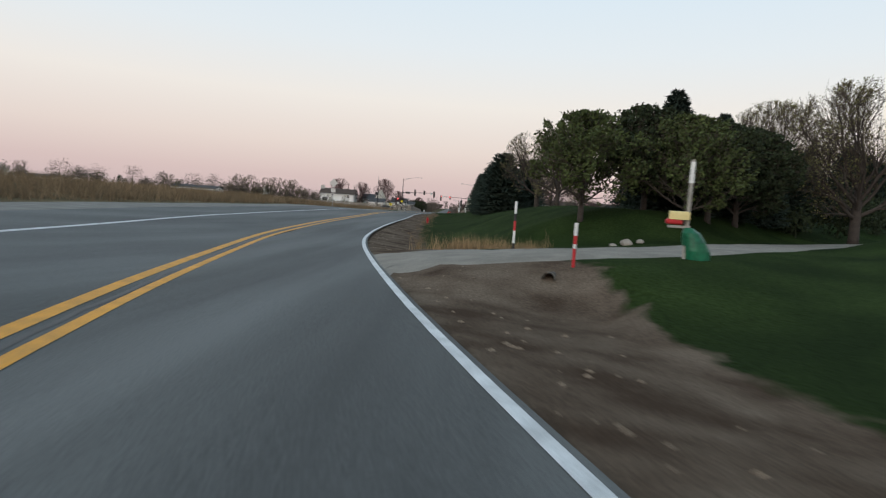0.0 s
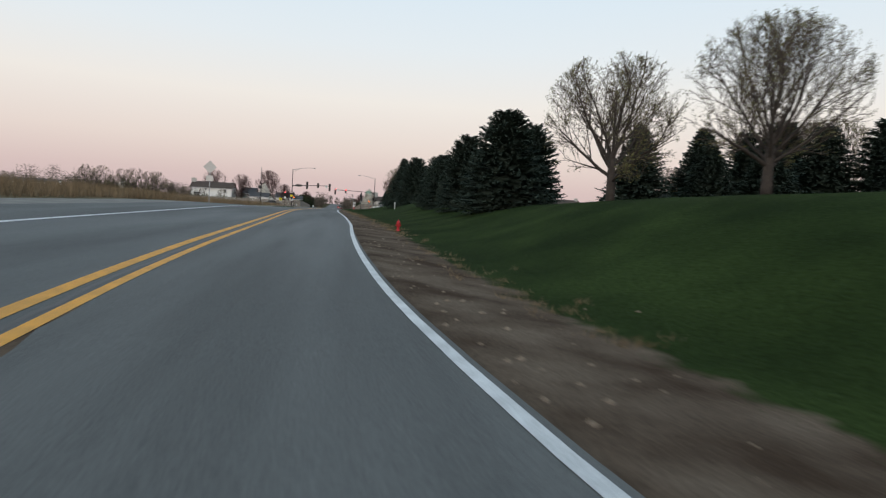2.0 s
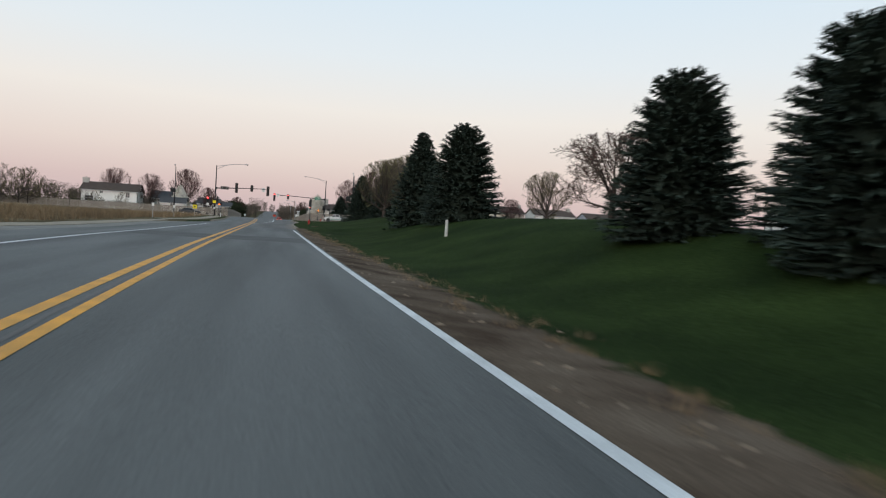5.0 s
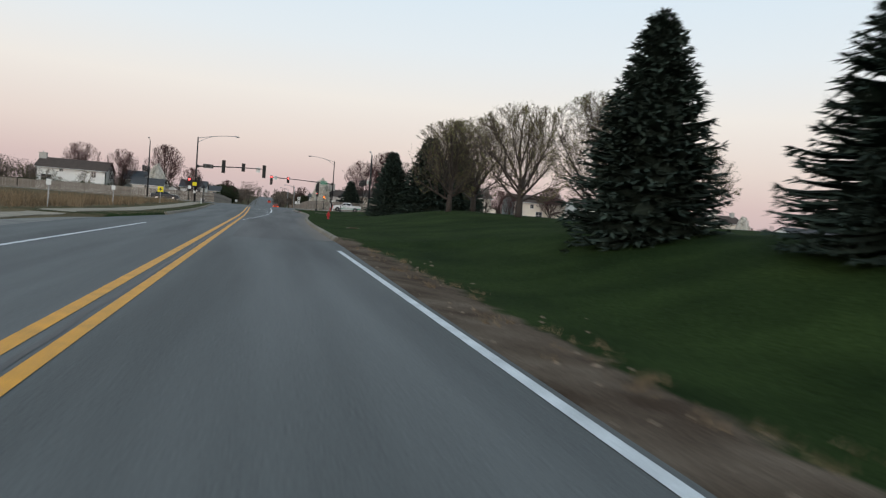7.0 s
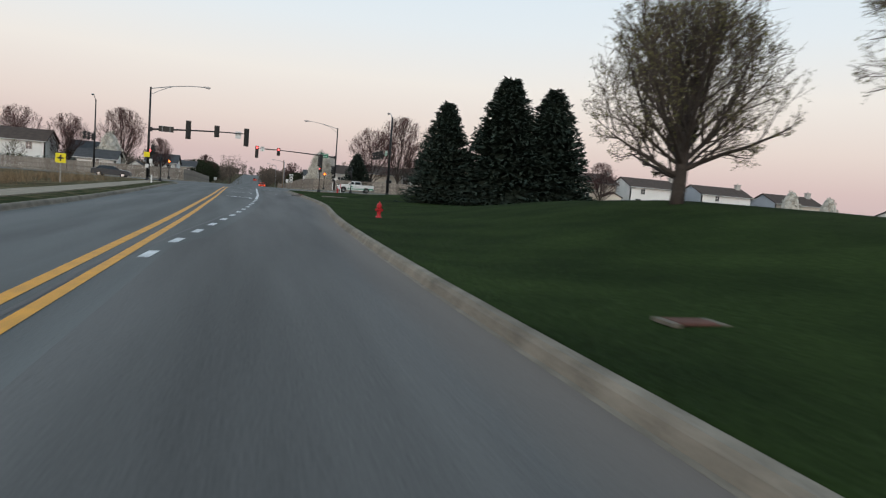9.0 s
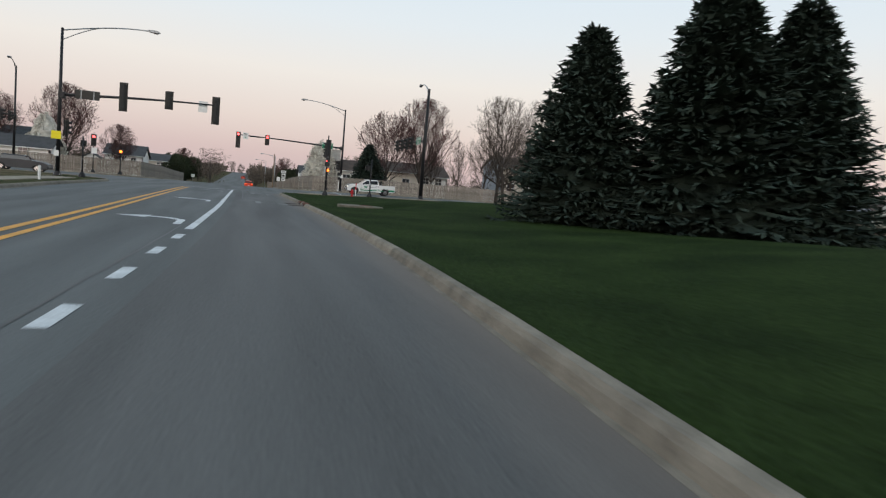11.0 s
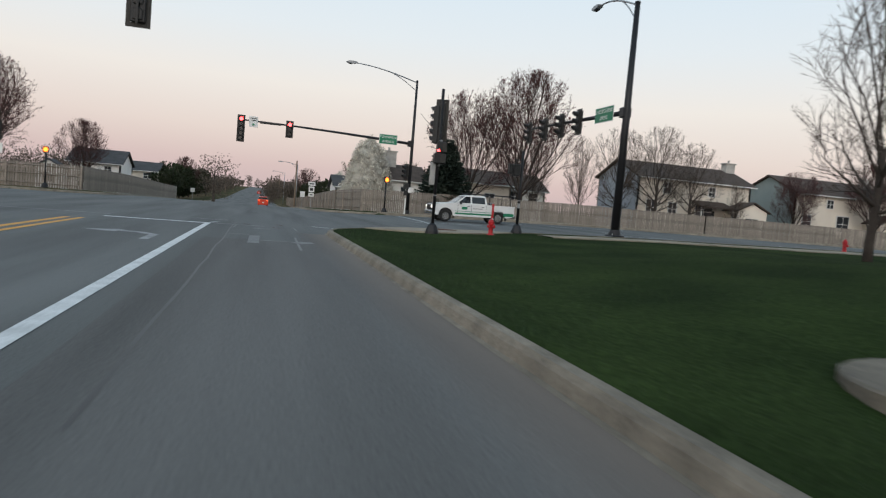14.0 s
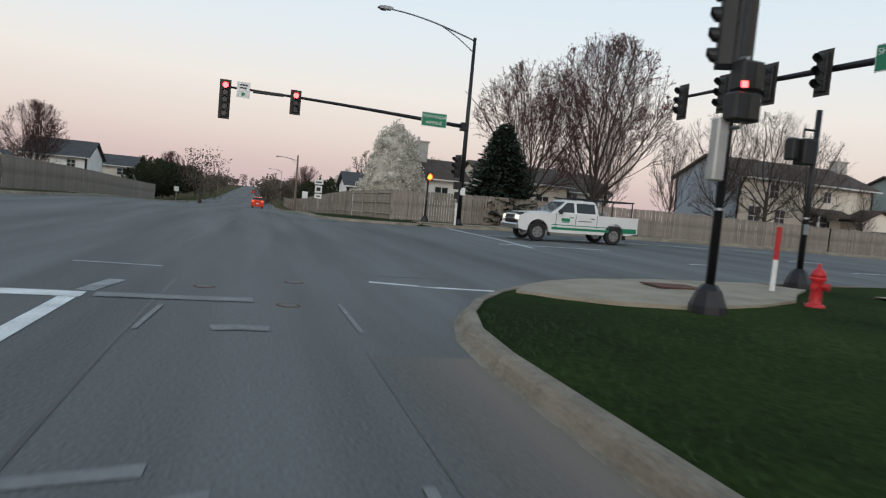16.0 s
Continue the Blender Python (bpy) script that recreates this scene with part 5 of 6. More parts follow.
# ---- hydrants, signs and posts ----
def hydrant(x, y, label, s=1.0, turn=0.0):
    owner = thing("fire_hydrant", Matrix.Translation((x, y, ground_z(x, y))) @ Matrix.Rotation(turn, 4, "Z") @ Matrix.Scale(s, 4), label, "hydrant", "red hydrants along the lawn")
    part("barrel", Mesh().tube([(0, 0, -0.05), (0, 0, 0.05), (0, 0, 0.06), (0, 0, 0.1), (0, 0, 0.46), (0, 0, 0.5), (0, 0, 0.54)], [0.16, 0.16, 0.11, 0.10, 0.10, 0.14, 0.14], 14), RED_PAINT, owner, smooth=True)
    part("bonnet", Mesh().tube([(0, 0, 0.54), (0, 0, 0.60), (0, 0, 0.67), (0, 0, 0.70), (0, 0, 0.71), (0, 0, 0.78)], [0.13, 0.125, 0.09, 0.05, 0.03, 0.028], 14), RED_PAINT, owner, smooth=True)
    for way in (0, math.pi, -math.pi / 2):
        d = Vector((math.cos(way), math.sin(way), 0))
        r = 0.06 if way >= 0 else 0.075
        part("nozzle", Mesh().tube([d * 0.08 + Vector((0, 0, 0.38)), d * 0.15 + Vector((0, 0, 0.38)), d * 0.151 + Vector((0, 0, 0.38)), d * 0.2 + Vector((0, 0, 0.38))], [r * 0.8, r * 0.8, r, r], 10), RED_PAINT, owner)
    return owner


for x, y, s in ((6.5, -149.2, 0.68), (6.75, -46.5, 0.85), (12.4, 11.75, 0.85), (30.8, 13.2, 0.85)):
    hydrant(x, y, "bright red fire hydrant standing in the grass", s, 0.5)


def road_sign(x, y, label, boards, h, post=GREY_METAL, name="road_sign", category="sign"):
    """A post with boards: (kind, width, height, z, material)."""
    z = ground_z(x, y)
    owner = thing(name, (x, y, z), label, category)
    part("post", Mesh().box((0, 0.03, h / 2 - 0.1), (0.06, 0.035, h + 0.2)), post, owner)
    for kind, w, hh, bz, material in boards:
        if kind == "diamond":
            m = Mesh()
            k = w / 2
            m.prism([(0, -k), (k, 0), (0, k), (-k, 0)], 0.012)
            part("sign_board", m, material, owner, at=Matrix.Translation((0, 0, bz)))
        else:
            part("sign_board", Mesh().box((0, 0, bz), (w, 0.012, hh), bevel=0.005), material, owner)
    return owner


road_sign(-7.7, -118.6, "diamond warning sign seen from behind on a post", (("diamond", 1.15, 0, 3.2, ORANGE_SIGN), ("rect", 0.6, 0.5, 2.2, ORANGE_SIGN)), 3.2)
ys = road_sign(-9.4, -27.6, "square yellow warning sign on a wooden post", (("rect", 0.58, 0.58, 1.5, YELLOW_SIGN),), 1.6, mat("grey_post", (0.3, 0.28, 0.25), 0.9))
part("symbol", Mesh().box((0, -0.012, 1.5), (0.36, 0.006, 0.09)).box((0, -0.012, 1.5), (0.09, 0.005, 0.36)), SIGNAL_BLACK, ys)
road_sign(-9.1, -51.3, "small white marker sign on a post", (("rect", 0.26, 0.3, 1.25, WHITE_SIGN),), 1.3)
road_sign(-8.9, -66.5, "small white marker sign on a post", (("rect", 0.22, 0.3, 1.25, WHITE_SIGN),), 1.3)
sh = road_sign(9.3, 61, "white route shield signs on a post", (("rect", 0.75, 0.4, 2.6, WHITE_SIGN), ("rect", 0.6, 0.62, 2.0, WHITE_SIGN), ("rect", 0.6, 0.4, 1.4, WHITE_SIGN)), 2.8)
part("writing", Mesh().box((0, -0.012, 2.0), (0.34, 0.004, 0.3)).box((0, -0.012, 2.6), (0.5, 0.004, 0.12)).box((0, -0.012, 1.4), (0.3, 0.004, 0.1)), SIGNAL_BLACK, sh)
road_sign(9.4, 78, "small white speed sign on a post", (("rect", 0.6, 0.75, 1.9, WHITE_SIGN),), 2.3)
road_sign(-7.4, 110, "white sign board on a post", (("rect", 0.7, 0.7, 1.7, WHITE_SIGN),), 2.0)


def marker_post(x, y, h, colours, label, r=0.05, name="marker_post"):
    owner = thing(name, (x, y, ground_z(x, y)), label, "marker post")
    z = 0.0
    for frac, material in colours:
        part("band", Mesh().tube([(0, 0, z - (0.1 if z == 0 else 0)), (0, 0, z + h * frac)], r, 9), material, owner)
        z += h * frac
    return owner


marker_post(10.65, -187.0, 1.35, ((0.15, SIGNAL_BLACK), (0.25, WHITE_SIGN), (0.2, RED_PAINT), (0.15, SIGNAL_BLACK), (0.25, WHITE_SIGN)), "striped driveway marker post in white, red and black", 0.035)
marker_post(11.5, -191.6, 0.88, ((0.4, RED_PAINT), (0.1, WHITE_SIGN), (0.2, RED_PAINT), (0.3, WHITE_SIGN)), "striped driveway marker post in red and white", 0.036)
marker_post(12.95, 13.2, 1.15, ((0.5, WHITE_SIGN), (0.5, RED_PAINT)), "white marker post with a red top", 0.045)
marker_post(10.2, -103.0, 0.8, ((1.0, mat("faded_post", (0.5, 0.5, 0.47), 0.7)),), "plain pale marker post on the lawn", 0.07)
marker_post(-7.2, -6, 0.75, ((1.0, WHITE_SIGN),), "low white marker post by the footpath", 0.07)
marker_post(14.9, 34.0 + 4.6, 1.25, ((1.0, WHITE_SIGN),), "white marker post by the fence", 0.06)


def mailbox(x, y):
    z = ground_z(x, y)
    owner = thing("mailbox", (x, y, z), "red and cream mailbox on a tall post wrapped in green", "mailbox")
    part("post", Mesh().tube([(0.12, 0, -0.1), (0.15, 0, 2.25)], 0.045, 8), mat("grey_post", (0.3, 0.28, 0.25), 0.9), owner)
    part("reflector", Mesh().tube([(0.148, 0, 1.72), (0.15, 0, 2.2)], 0.055, 8), WHITE_SIGN, owner)
    prof = [(0.08 * math.cos(a), 0.04 + 0.09 * math.sin(a)) for a in np.linspace(0, math.pi, 9)]
    prof = [(0.085, -0.06)] + prof + [(-0.085, -0.06)]
    m = Matrix.Translation((-0.06, 0, 0.95)) @ Matrix.Rotation(radians(80), 4, "Z")
    box = part("box", Mesh().prism(prof, 0.44, m), mat("cream_paint", (0.62, 0.50, 0.22), 0.5, 4, 0.15, 0.02), owner)
    part("paper_box", Mesh().box((-0.16, 0.02, 0.84), (0.36, 0.18, 0.12), bevel=0.03), RED_PAINT, owner)
    part("support_arm", Mesh().box((-0.05, 0, 0.73), (0.5, 0.06, 0.06)), mat("grey_post", (0.3, 0.28, 0.25)), owner)
    w = Mesh()
    rng = random.Random(5)
    rings = []
    for k, (h, r, ox) in enumerate(((-0.02, 0.28, 0.42), (0.2, 0.31, 0.40), (0.4, 0.28, 0.33), (0.6, 0.22, 0.22), (0.72, 0.1, 0.15))):
        rings.append([(ox + r * math.cos(a) * rng.uniform(0.85, 1.1), r * 0.8 * math.sin(a) * rng.uniform(0.85, 1.1), h) for a in np.linspace(0, 6.283, 13)[:-1]])
    for ra, rb in zip(rings, rings[1:]):
        w.add(ra + rb, [(i, (i + 1) % 12, 12 + (i + 1) % 12, 12 + i) for i in range(12)])
    w.add(rings[-1], [tuple(range(12))])
    part("cover", w, mat("green_plastic", (0.012, 0.11, 0.055), 0.35, 3, 0.3, 0.2, 12), owner, "wrinkled green plastic cover", True)


mailbox(14.1, -190.2)
random.seed(9)
for x, y, r in ((15.2, -181.4, 0.24), (14.6, -182.0, 0.15), (15.8, -181.0, 0.15), (13.2, -182.4, 0.12)):
    bm = bmesh.new()
    bmesh.ops.create_icosphere(bm, subdivisions=2, radius=r)
    for v in bm.verts:
        v.co *= 1 + 0.35 * noise.noise(v.co * 4 + Vector((x, y, 0)))
        v.co.z *= 0.7
    me = bpy.data.meshes.new("boulder")
    bm.to_mesh(me)
    bm.free()
    me.materials.append(STONE)
    ob = new("boulder", me)
    ob.location = (x, y, ground_z(x, y) + r * 0.35)
    tagged(ob, "pale rounded boulder in the grass by the driveway", "boulder", "boulders by the driveway")
pipe = thing("culvert_pipe", (11.0, -192.2, ground_z(10.9, -192.4) - 0.03), "dark corrugated drain pipe under the driveway", "pipe")
part("pipe", Mesh().tube([(-0.1, -0.2, 0.06), (0.15, 0.5, 0.07), (0.5, 1.6, 0.08)], 0.10, 14, cap=False), mat("rusty_pipe", (0.07, 0.055, 0.045), 0.8, 5, 0.3, 0.2), pipe)
part("collar", Mesh().tube([(-0.12, -0.26, 0.06), (-0.08, -0.14, 0.06)], 0.125, 14, cap=False), OLD_CONCRETE, pipe)

# storm drains in the gutter, rust-coloured kerb castings
for y in (-13.2, -11.0):
    xr = right_edge(y)
    owner = thing("storm_drain", (xr, y, road_z(y)), "rusty iron storm drain grate and kerb inlet", "drain", "storm drains in the gutter")
    for i in range(5):
        part("bar", Mesh().box((-0.44, -0.16 + i * 0.08, 0.012), (0.62, 0.035, 0.02)), mat("dark_iron", (0.05, 0.034, 0.03), 0.7, 6, 0.3, 0.1), owner)
    for o in (-0.22, 0.22):
        part("frame_bar", Mesh().box((-0.42, o, 0.012), (0.66, 0.05, 0.024)), mat("dark_iron", (0.045, 0.04, 0.04)), owner)
    # flat dark block under the bars, its colour standing in for shade
    part("pit", Mesh().box((-0.42, 0, 0.006), (0.6, 0.42, 0.008)), TAR_AND_SHADE, owner)
    part("casting", Mesh().box((0.1, 0, 0.12), (0.30, 0.95, 0.12), bevel=0.04), RUST, owner)
    # no hole in the kerb: a dark block carries the opening's shade
    part("inlet", Mesh().box((-0.035, 0, 0.055), (0.06, 0.7, 0.09)), TAR_AND_SHADE, owner)

# round concrete lid of the storm inlet on its legs
inlet = thing("storm_inlet", (9.75, -7.9, -0.32), "round weathered concrete storm inlet slab on short legs", "inlet")
lid = Mesh()
lid.tube([(0, 0, 0.14), (0, 0, 0.17), (0, 0, 0.40), (0, 0, 0.42)], [1.28, 1.33, 1.33, 1.30], 26)
part("slab", lid, OLD_CONCRETE, inlet)
# solid dark drum; the shaded gap under the slab is put into its colour
part("shaft", Mesh().tube([(0, 0, -0.3), (0, 0, 0.245)], 0.98, 20), TAR_AND_SHADE, inlet)
part("lid", Mesh().tube([(0.35, 0.15, 0.42), (0.35, 0.15, 0.45)], [0.36, 0.34], 18), RUST, inlet)
for a in (200, 290, 350, 60, 130):
    part("leg", Mesh().box((1.12 * math.cos(radians(a)), 1.12 * math.sin(radians(a)), 0.02), (0.22, 0.22, 0.46), bevel=0.02), OLD_CONCRETE, inlet)
# dark disc painted as the shaded bottom of the gap
part("pit", Mesh().tube([(0, 0, -0.25), (0, 0, -0.2)], 1.0, 20), TAR_AND_SHADE, inlet)
lid2 = thing("manhole", (6.3, -66.6, ground_z(6.3, -66.6)), "rusty flat access cover in the lawn", "manhole")
part("cover", Mesh().box((0, 0, 0.02), (0.5, 0.3, 0.04), bevel=0.015), RUST, lid2)
part("rim", Mesh().box((0.3, 0, 0.015), (0.1, 0.36, 0.04)).box((-0.3, 0, 0.015), (0.1, 0.36, 0.04)), OLD_CONCRETE, lid2)


# ---- houses ----
SIDING_WHITE = mat("white_siding", (0.76, 0.75, 0.72), 0.7, 0.6, 0.1, 0.1, 20)
SIDING_CREAM = mat("cream_siding", (0.70, 0.63, 0.54), 0.7, 0.6, 0.1, 0.1, 20)
# gable ends: the blue-grey of their shaded side is put into the colour
SIDING_SHADED = mat("shaded_gable_siding", (0.36, 0.39, 0.43), 0.7, 0.6, 0.1, 0.1, 20)
SIDING_GREEN = mat("green_grey_siding", (0.24, 0.28, 0.27), 0.7, 0.6, 0.1, 0.1, 20)
ROOF = mat("brown_shingles", (0.072, 0.053, 0.043), 0.9, 1.5, 0.3, 0.4, 18)
ROOF_GREY = mat("grey_shingles", (0.06, 0.06, 0.062), 0.9, 1.5, 0.3, 0.4, 18)
GLASS = glassy("window_glass", (0.03, 0.035, 0.04))
TRIM = mat("white_trim", (0.6, 0.6, 0.58), 0.6, 3, 0.1, 0)
BRICK = mat("pale_chimney", (0.42, 0.40, 0.37), 0.85, 3, 0.2, 0.2)


def house(x0, x1, y0, y1, eave, ridge, walls, gable, roof, label, windows=(), chimney=None, ext=None, ridge_x=True):
    """A gabled house with its eaves along x; windows: (x, z, w, h) on the front (south) wall."""
    zb = ground_z((x0 + x1) / 2, (y0 + y1) / 2) - 0.3
    owner = thing("house", ((x0 + x1) / 2, y0, zb), label, "house", "houses behind the fences")
    ox, oy = (x0 + x1) / 2, y0
    w, d = x1 - x0, y1 - y0
    e, r = eave - zb, ridge - zb
    front = Mesh()
    front.box((0, 0.1, e / 2), (w, 0.2, e))
    part("wall", front, walls, owner)
    part("wall", Mesh().box((0, d - 0.1, e / 2), (w, 0.2, e)), walls, owner)
    for sx in (-1, 1):
        g = Mesh()
        g.prism([(-d / 2, 0), (d / 2, 0), (d / 2, e), (0, r - 0.05), (-d / 2, e)], 0.2, Matrix.Translation((sx * (w / 2 - 0.1), d / 2, 0)) @ Matrix.Rotation(radians(90), 4, "Z"))
        part("gable", g, gable, owner)
    slope = math.atan2(r - e, d / 2)
    for sy in (0, 1):
        m = Mesh()
        a = [(-w / 2 - 0.35, -0.45 if sy == 0 else d + 0.45, e - 0.45 * math.tan(slope)), (w / 2 + 0.35, -0.45 if sy == 0 else d + 0.45, e - 0.45 * math.tan(slope)), (w / 2 + 0.35, d / 2, r), (-w / 2 - 0.35, d / 2, r)]
        b = [(x, y, z + 0.16) for x, y, z in a]
        m.add(a + b, [(0, 1, 2, 3), (7, 6, 5, 4), (0, 4, 5, 1), (1, 5, 6, 2), (2, 6, 7, 3), (3, 7, 4, 0)])
        part("roof", m, roof, owner)
    part("gutter", Mesh().box((0, -0.5, e - 0.45 * math.tan(slope) + 0.05), (w + 0.7, 0.12, 0.12)), TRIM, owner)
    for wx, wz, ww, wh in windows:
        wo = part("window", Mesh().box((wx - ox, -0.03, wz - zb), (ww + 0.16, 0.08, wh + 0.16)), TRIM, owner)
        part("pane", Mesh().box((wx - ox, -0.075, wz - zb), (ww, 0.02, wh)), GLASS, wo)
        part("glazing_bar", Mesh().box((wx - ox, -0.09, wz - zb), (0.05, 0.02, wh)).box((wx - ox, -0.092, wz - zb), (ww, 0.02, 0.05)), TRIM, wo)
    if chimney:
        cx, cw, ch = chimney
        c = part("chimney", Mesh().box((cx - ox, d * 0.45, (ch - zb) / 2), (cw, 0.9, ch - zb)), BRICK, owner)
        part("chimney_cap", Mesh().box((cx - ox, d * 0.45, ch - zb + 0.05), (cw + 0.2, 1.1, 0.12)).tube([(cx - ox, d * 0.45, ch - zb), (cx - ox, d * 0.45, ch - zb + 0.45)], 0.12, 8), BRICK, c)
    if ext:
        ex0, ex1, dep, eh, rh = ext
        c, ww = (ex0 + ex1) / 2 - ox, ex1 - ex0
        p = Mesh()
        p.prism([(-ww / 2, 0), (ww / 2, 0), (ww / 2, eh - zb), (0, rh - zb), (-ww / 2, eh - zb)], dep, Matrix.Translation((c, -dep / 2, 0)))
        x = part("annexe", p, walls, owner)
        for sx in (-1, 1):
            q = Mesh()
            a = [(c + sx * (ww / 2 + 0.3), -dep - 0.3, eh - zb - 0.12), (c + sx * (ww / 2 + 0.3), 0, eh - zb - 0.12), (c, 0, rh - zb + 0.06), (c, -dep - 0.3, rh - zb + 0.06)]
            b = [(u, v, z + 0.12) for u, v, z in a]
            q.add(a + b, [(0, 1, 2, 3), (7, 6, 5, 4), (0, 4, 5, 1), (1, 5, 6, 2), (2, 6, 7, 3), (3, 7, 4, 0)])
            part("annexe_roof", q, roof, x)
        part("annexe_window", Mesh().box((c, -dep - 0.02, (eh + zb) / 2 - zb + 0.35), (1.5, 0.06, 1.0)), GLASS, x)
        part("window_bar", Mesh().box((c, -dep - 0.06, (eh + zb) / 2 - zb + 0.35), (0.08, 0.03, 1.0)), TRIM, x)
    return owner


def porch(owner_name, x0, x1, y, z, depth):
    """A lean-to roof on posts with a dark patio door beneath, added to a house."""
    owner = bpy.data.objects[owner_name]
    o = owner.location
    p = part("porch_roof", Mesh().add([(x0 - o.x, y - depth - o.y, z - o.z), (x1 - o.x, y - depth - o.y, z - o.z), (x1 - o.x, y - o.y - 0.02, z + 0.6 - o.z), (x0 - o.x, y - o.y - 0.02, z + 0.6 - o.z), (x0 - o.x, y - depth - o.y, z + 0.14 - o.z), (x1 - o.x, y - depth - o.y, z + 0.14 - o.z), (x1 - o.x, y - o.y - 0.02, z + 0.74 - o.z), (x0 - o.x, y - o.y - 0.02, z + 0.74 - o.z)], [(3, 2, 1, 0), (4, 5, 6, 7), (0, 1, 5, 4), (1, 2, 6, 5), (2, 3, 7, 6), (3, 0, 4, 7)]), ROOF, owner)
    for x in (x0 + 0.1, x1 - 0.1):
        part("porch_post", Mesh().box((x - o.x, y - depth + 0.1 - o.y, (z - o.z) / 2), (0.12, 0.12, z - o.z)), TRIM, p)
    part("patio_door", Mesh().box(((x0 + x1) / 2 - o.x, -0.03, 2.0 - o.z), (1.9, 0.08, 2.1)), GLASS, owner)


hl = "two-storey house with pale siding and brown shingle roof"
house(40.6, 54.3, 47, 55.0, 6.0, 7.7, SIDING_CREAM, SIDING_SHADED, ROOF, "two-storey cream house with a gable end coloured blue-grey as shade", ((42.3, 2.9, 1.1, 1.5), (44.8, 2.9, 0.9, 1.3), (48.6, 2.9, 2.0, 1.8), (44.0, 5.0, 0.8, 1.1), (49.4, 5.0, 0.7, 0.9)), (54.0, 1.1, 8.5), (51.2, 54.9, 2.0, 3.3, 4.1))
porch("house", 47.0, 51.0, 47, 3.3, 1.8)
house(60.2, 74, 47, 55, 6.0, 7.8, SIDING_CREAM, SIDING_GREEN, ROOF, "two-storey cream house with a grey-green gable end", ((62, 2.9, 1.1, 1.4), (65, 5.0, 0.8, 0.9), (67, 2.9, 1.6, 1.7)), (73.6, 1.0, 8.5), (70, 74, 2.2, 3.3, 4.1))
house(78, 91, 48, 56, 6.0, 7.8, SIDING_WHITE, SIDING_WHITE, ROOF, hl, ((81, 5.0, 0.9, 1.0), (80, 2.8, 1.2, 1.2), (85, 2.8, 1.2, 1.4)), (90.3, 1.0, 8.5), (87, 91, 2.2, 2.9, 3.7))
house(95, 108, 47, 55, 5.7, 7.5, SIDING_WHITE, SIDING_SHADED, ROOF, "two-storey white house with a gable end coloured blue-grey as shade", ((99, 4.9, 0.9, 1.0), (98, 2.6, 1.2, 1.2)), (107, 1.0, 8.4), (103, 108, 2.2, 2.4, 3.3))
house(112, 125, 44, 52, 5.0, 6.9, SIDING_CREAM, SIDING_SHADED, ROOF, hl, ((116, 4.4, 0.9, 1.0),), (124, 1.0, 7.9), (120, 125, 2.2, 2.4, 3.3))
house(118, 134, 18, 27, 2.6, 4.6, SIDING_WHITE, SIDING_WHITE, ROOF_GREY, "low white house with a grey roof", ((122, 1.6, 1.4, 1.0),))
house(30.5, 35.5, 58, 65, 3.9, 5.6, SIDING_WHITE, SIDING_WHITE, ROOF, "white house with a dark roof behind the fence", ((31.8, 3.0, 1.0, 1.0), (34, 3.0, 1.0, 1.0)))
house(22.5, 30.5, 56, 64, 4.1, 5.6, SIDING_CREAM, SIDING_CREAM, ROOF, "cream house behind the reddish trees", ((24, 2.4, 1.1, 1.2), (28, 2.4, 1.1, 1.2)))
house(15.6, 20.0, 53, 60, 3.5, 5.0, SIDING_WHITE, SIDING_WHITE, ROOF, "white house behind the signal mast", ((18, 2.3, 1.0, 1.0),), (16.6, 1.5, 6.4))
house(12.4, 15.5, 66, 72, 2.6, 3.8, SIDING_WHITE, SIDING_WHITE, ROOF_GREY, "low white outbuilding behind the fence")
house(-47.5, -33.5, 59, 67, 4.9, 6.9, SIDING_WHITE, SIDING_WHITE, ROOF, "two-storey white house with a dark brown roof", ((-45.4, 2.5, 2.0, 1.3), (-42.5, 4.3, 0.7, 0.5), (-36.0, 3.9, 0.9, 1.2)), (-47.2, 1.5, 7.9))
house(-31.5, -26.5, 66, 74, 3.8, 5.8, SIDING_GREEN, SIDING_GREEN, ROOF_GREY, "grey-green house beyond the white one", ((-29, 2.8, 1.0, 1.2),))
house(-21.3, -14.8, 88, 96, 3.3, 5.1, SIDING_WHITE, SIDING_WHITE, ROOF_GREY, "white house with a dark grey roof behind the fence", ((-19.0, 2.4, 0.8, 0.8), (-16.4, 2.4, 0.8, 0.8)), None, (-24.5, -21.2, 3.0, 2.0, 3.0))
house(-15.9, -11.7, 99, 106, 2.9, 4.2, SIDING_CREAM, SIDING_CREAM, ROOF_GREY, "small house with a grey roof beside the road", ((-13.0, 2.1, 1.2, 0.8),))
house(-26, -20, 47.5, 53, 2.6, 3.9, SIDING_WHITE, SIDING_WHITE, ROOF_GREY, "low white outbuilding behind the fence", ((-23, 2.0, 1.0, 0.8),))
house(-96, -80, 30, 40, 2.9, 4.0, SIDING_WHITE, SIDING_WHITE, ROOF_GREY, "long low white building beyond the field")
house(-150, -128, 20, 30, 2.9, 3.9, SIDING_CREAM, SIDING_CREAM, ROOF_GREY, "long low building beyond the field")
house(42, 54, -96, -88, 3.6, 5.0, SIDING_WHITE, SIDING_WHITE, ROOF_GREY, "low white house beyond the lawn")
house(64, 78, -72, -62, 4.0, 5.6, SIDING_WHITE, SIDING_WHITE, ROOF, "white house beyond the lawn")


# ---- vehicles ----
CHROME = mat("chrome", (0.5, 0.5, 0.5), 0.2, 5, 0.1, 0, metal=0.9)
TYRE = mat("tyre_rubber", (0.02, 0.02, 0.02), 0.85, 8, 0.3, 0.2)
CAR_GLASS = glassy("car_glass", (0.012, 0.014, 0.016))
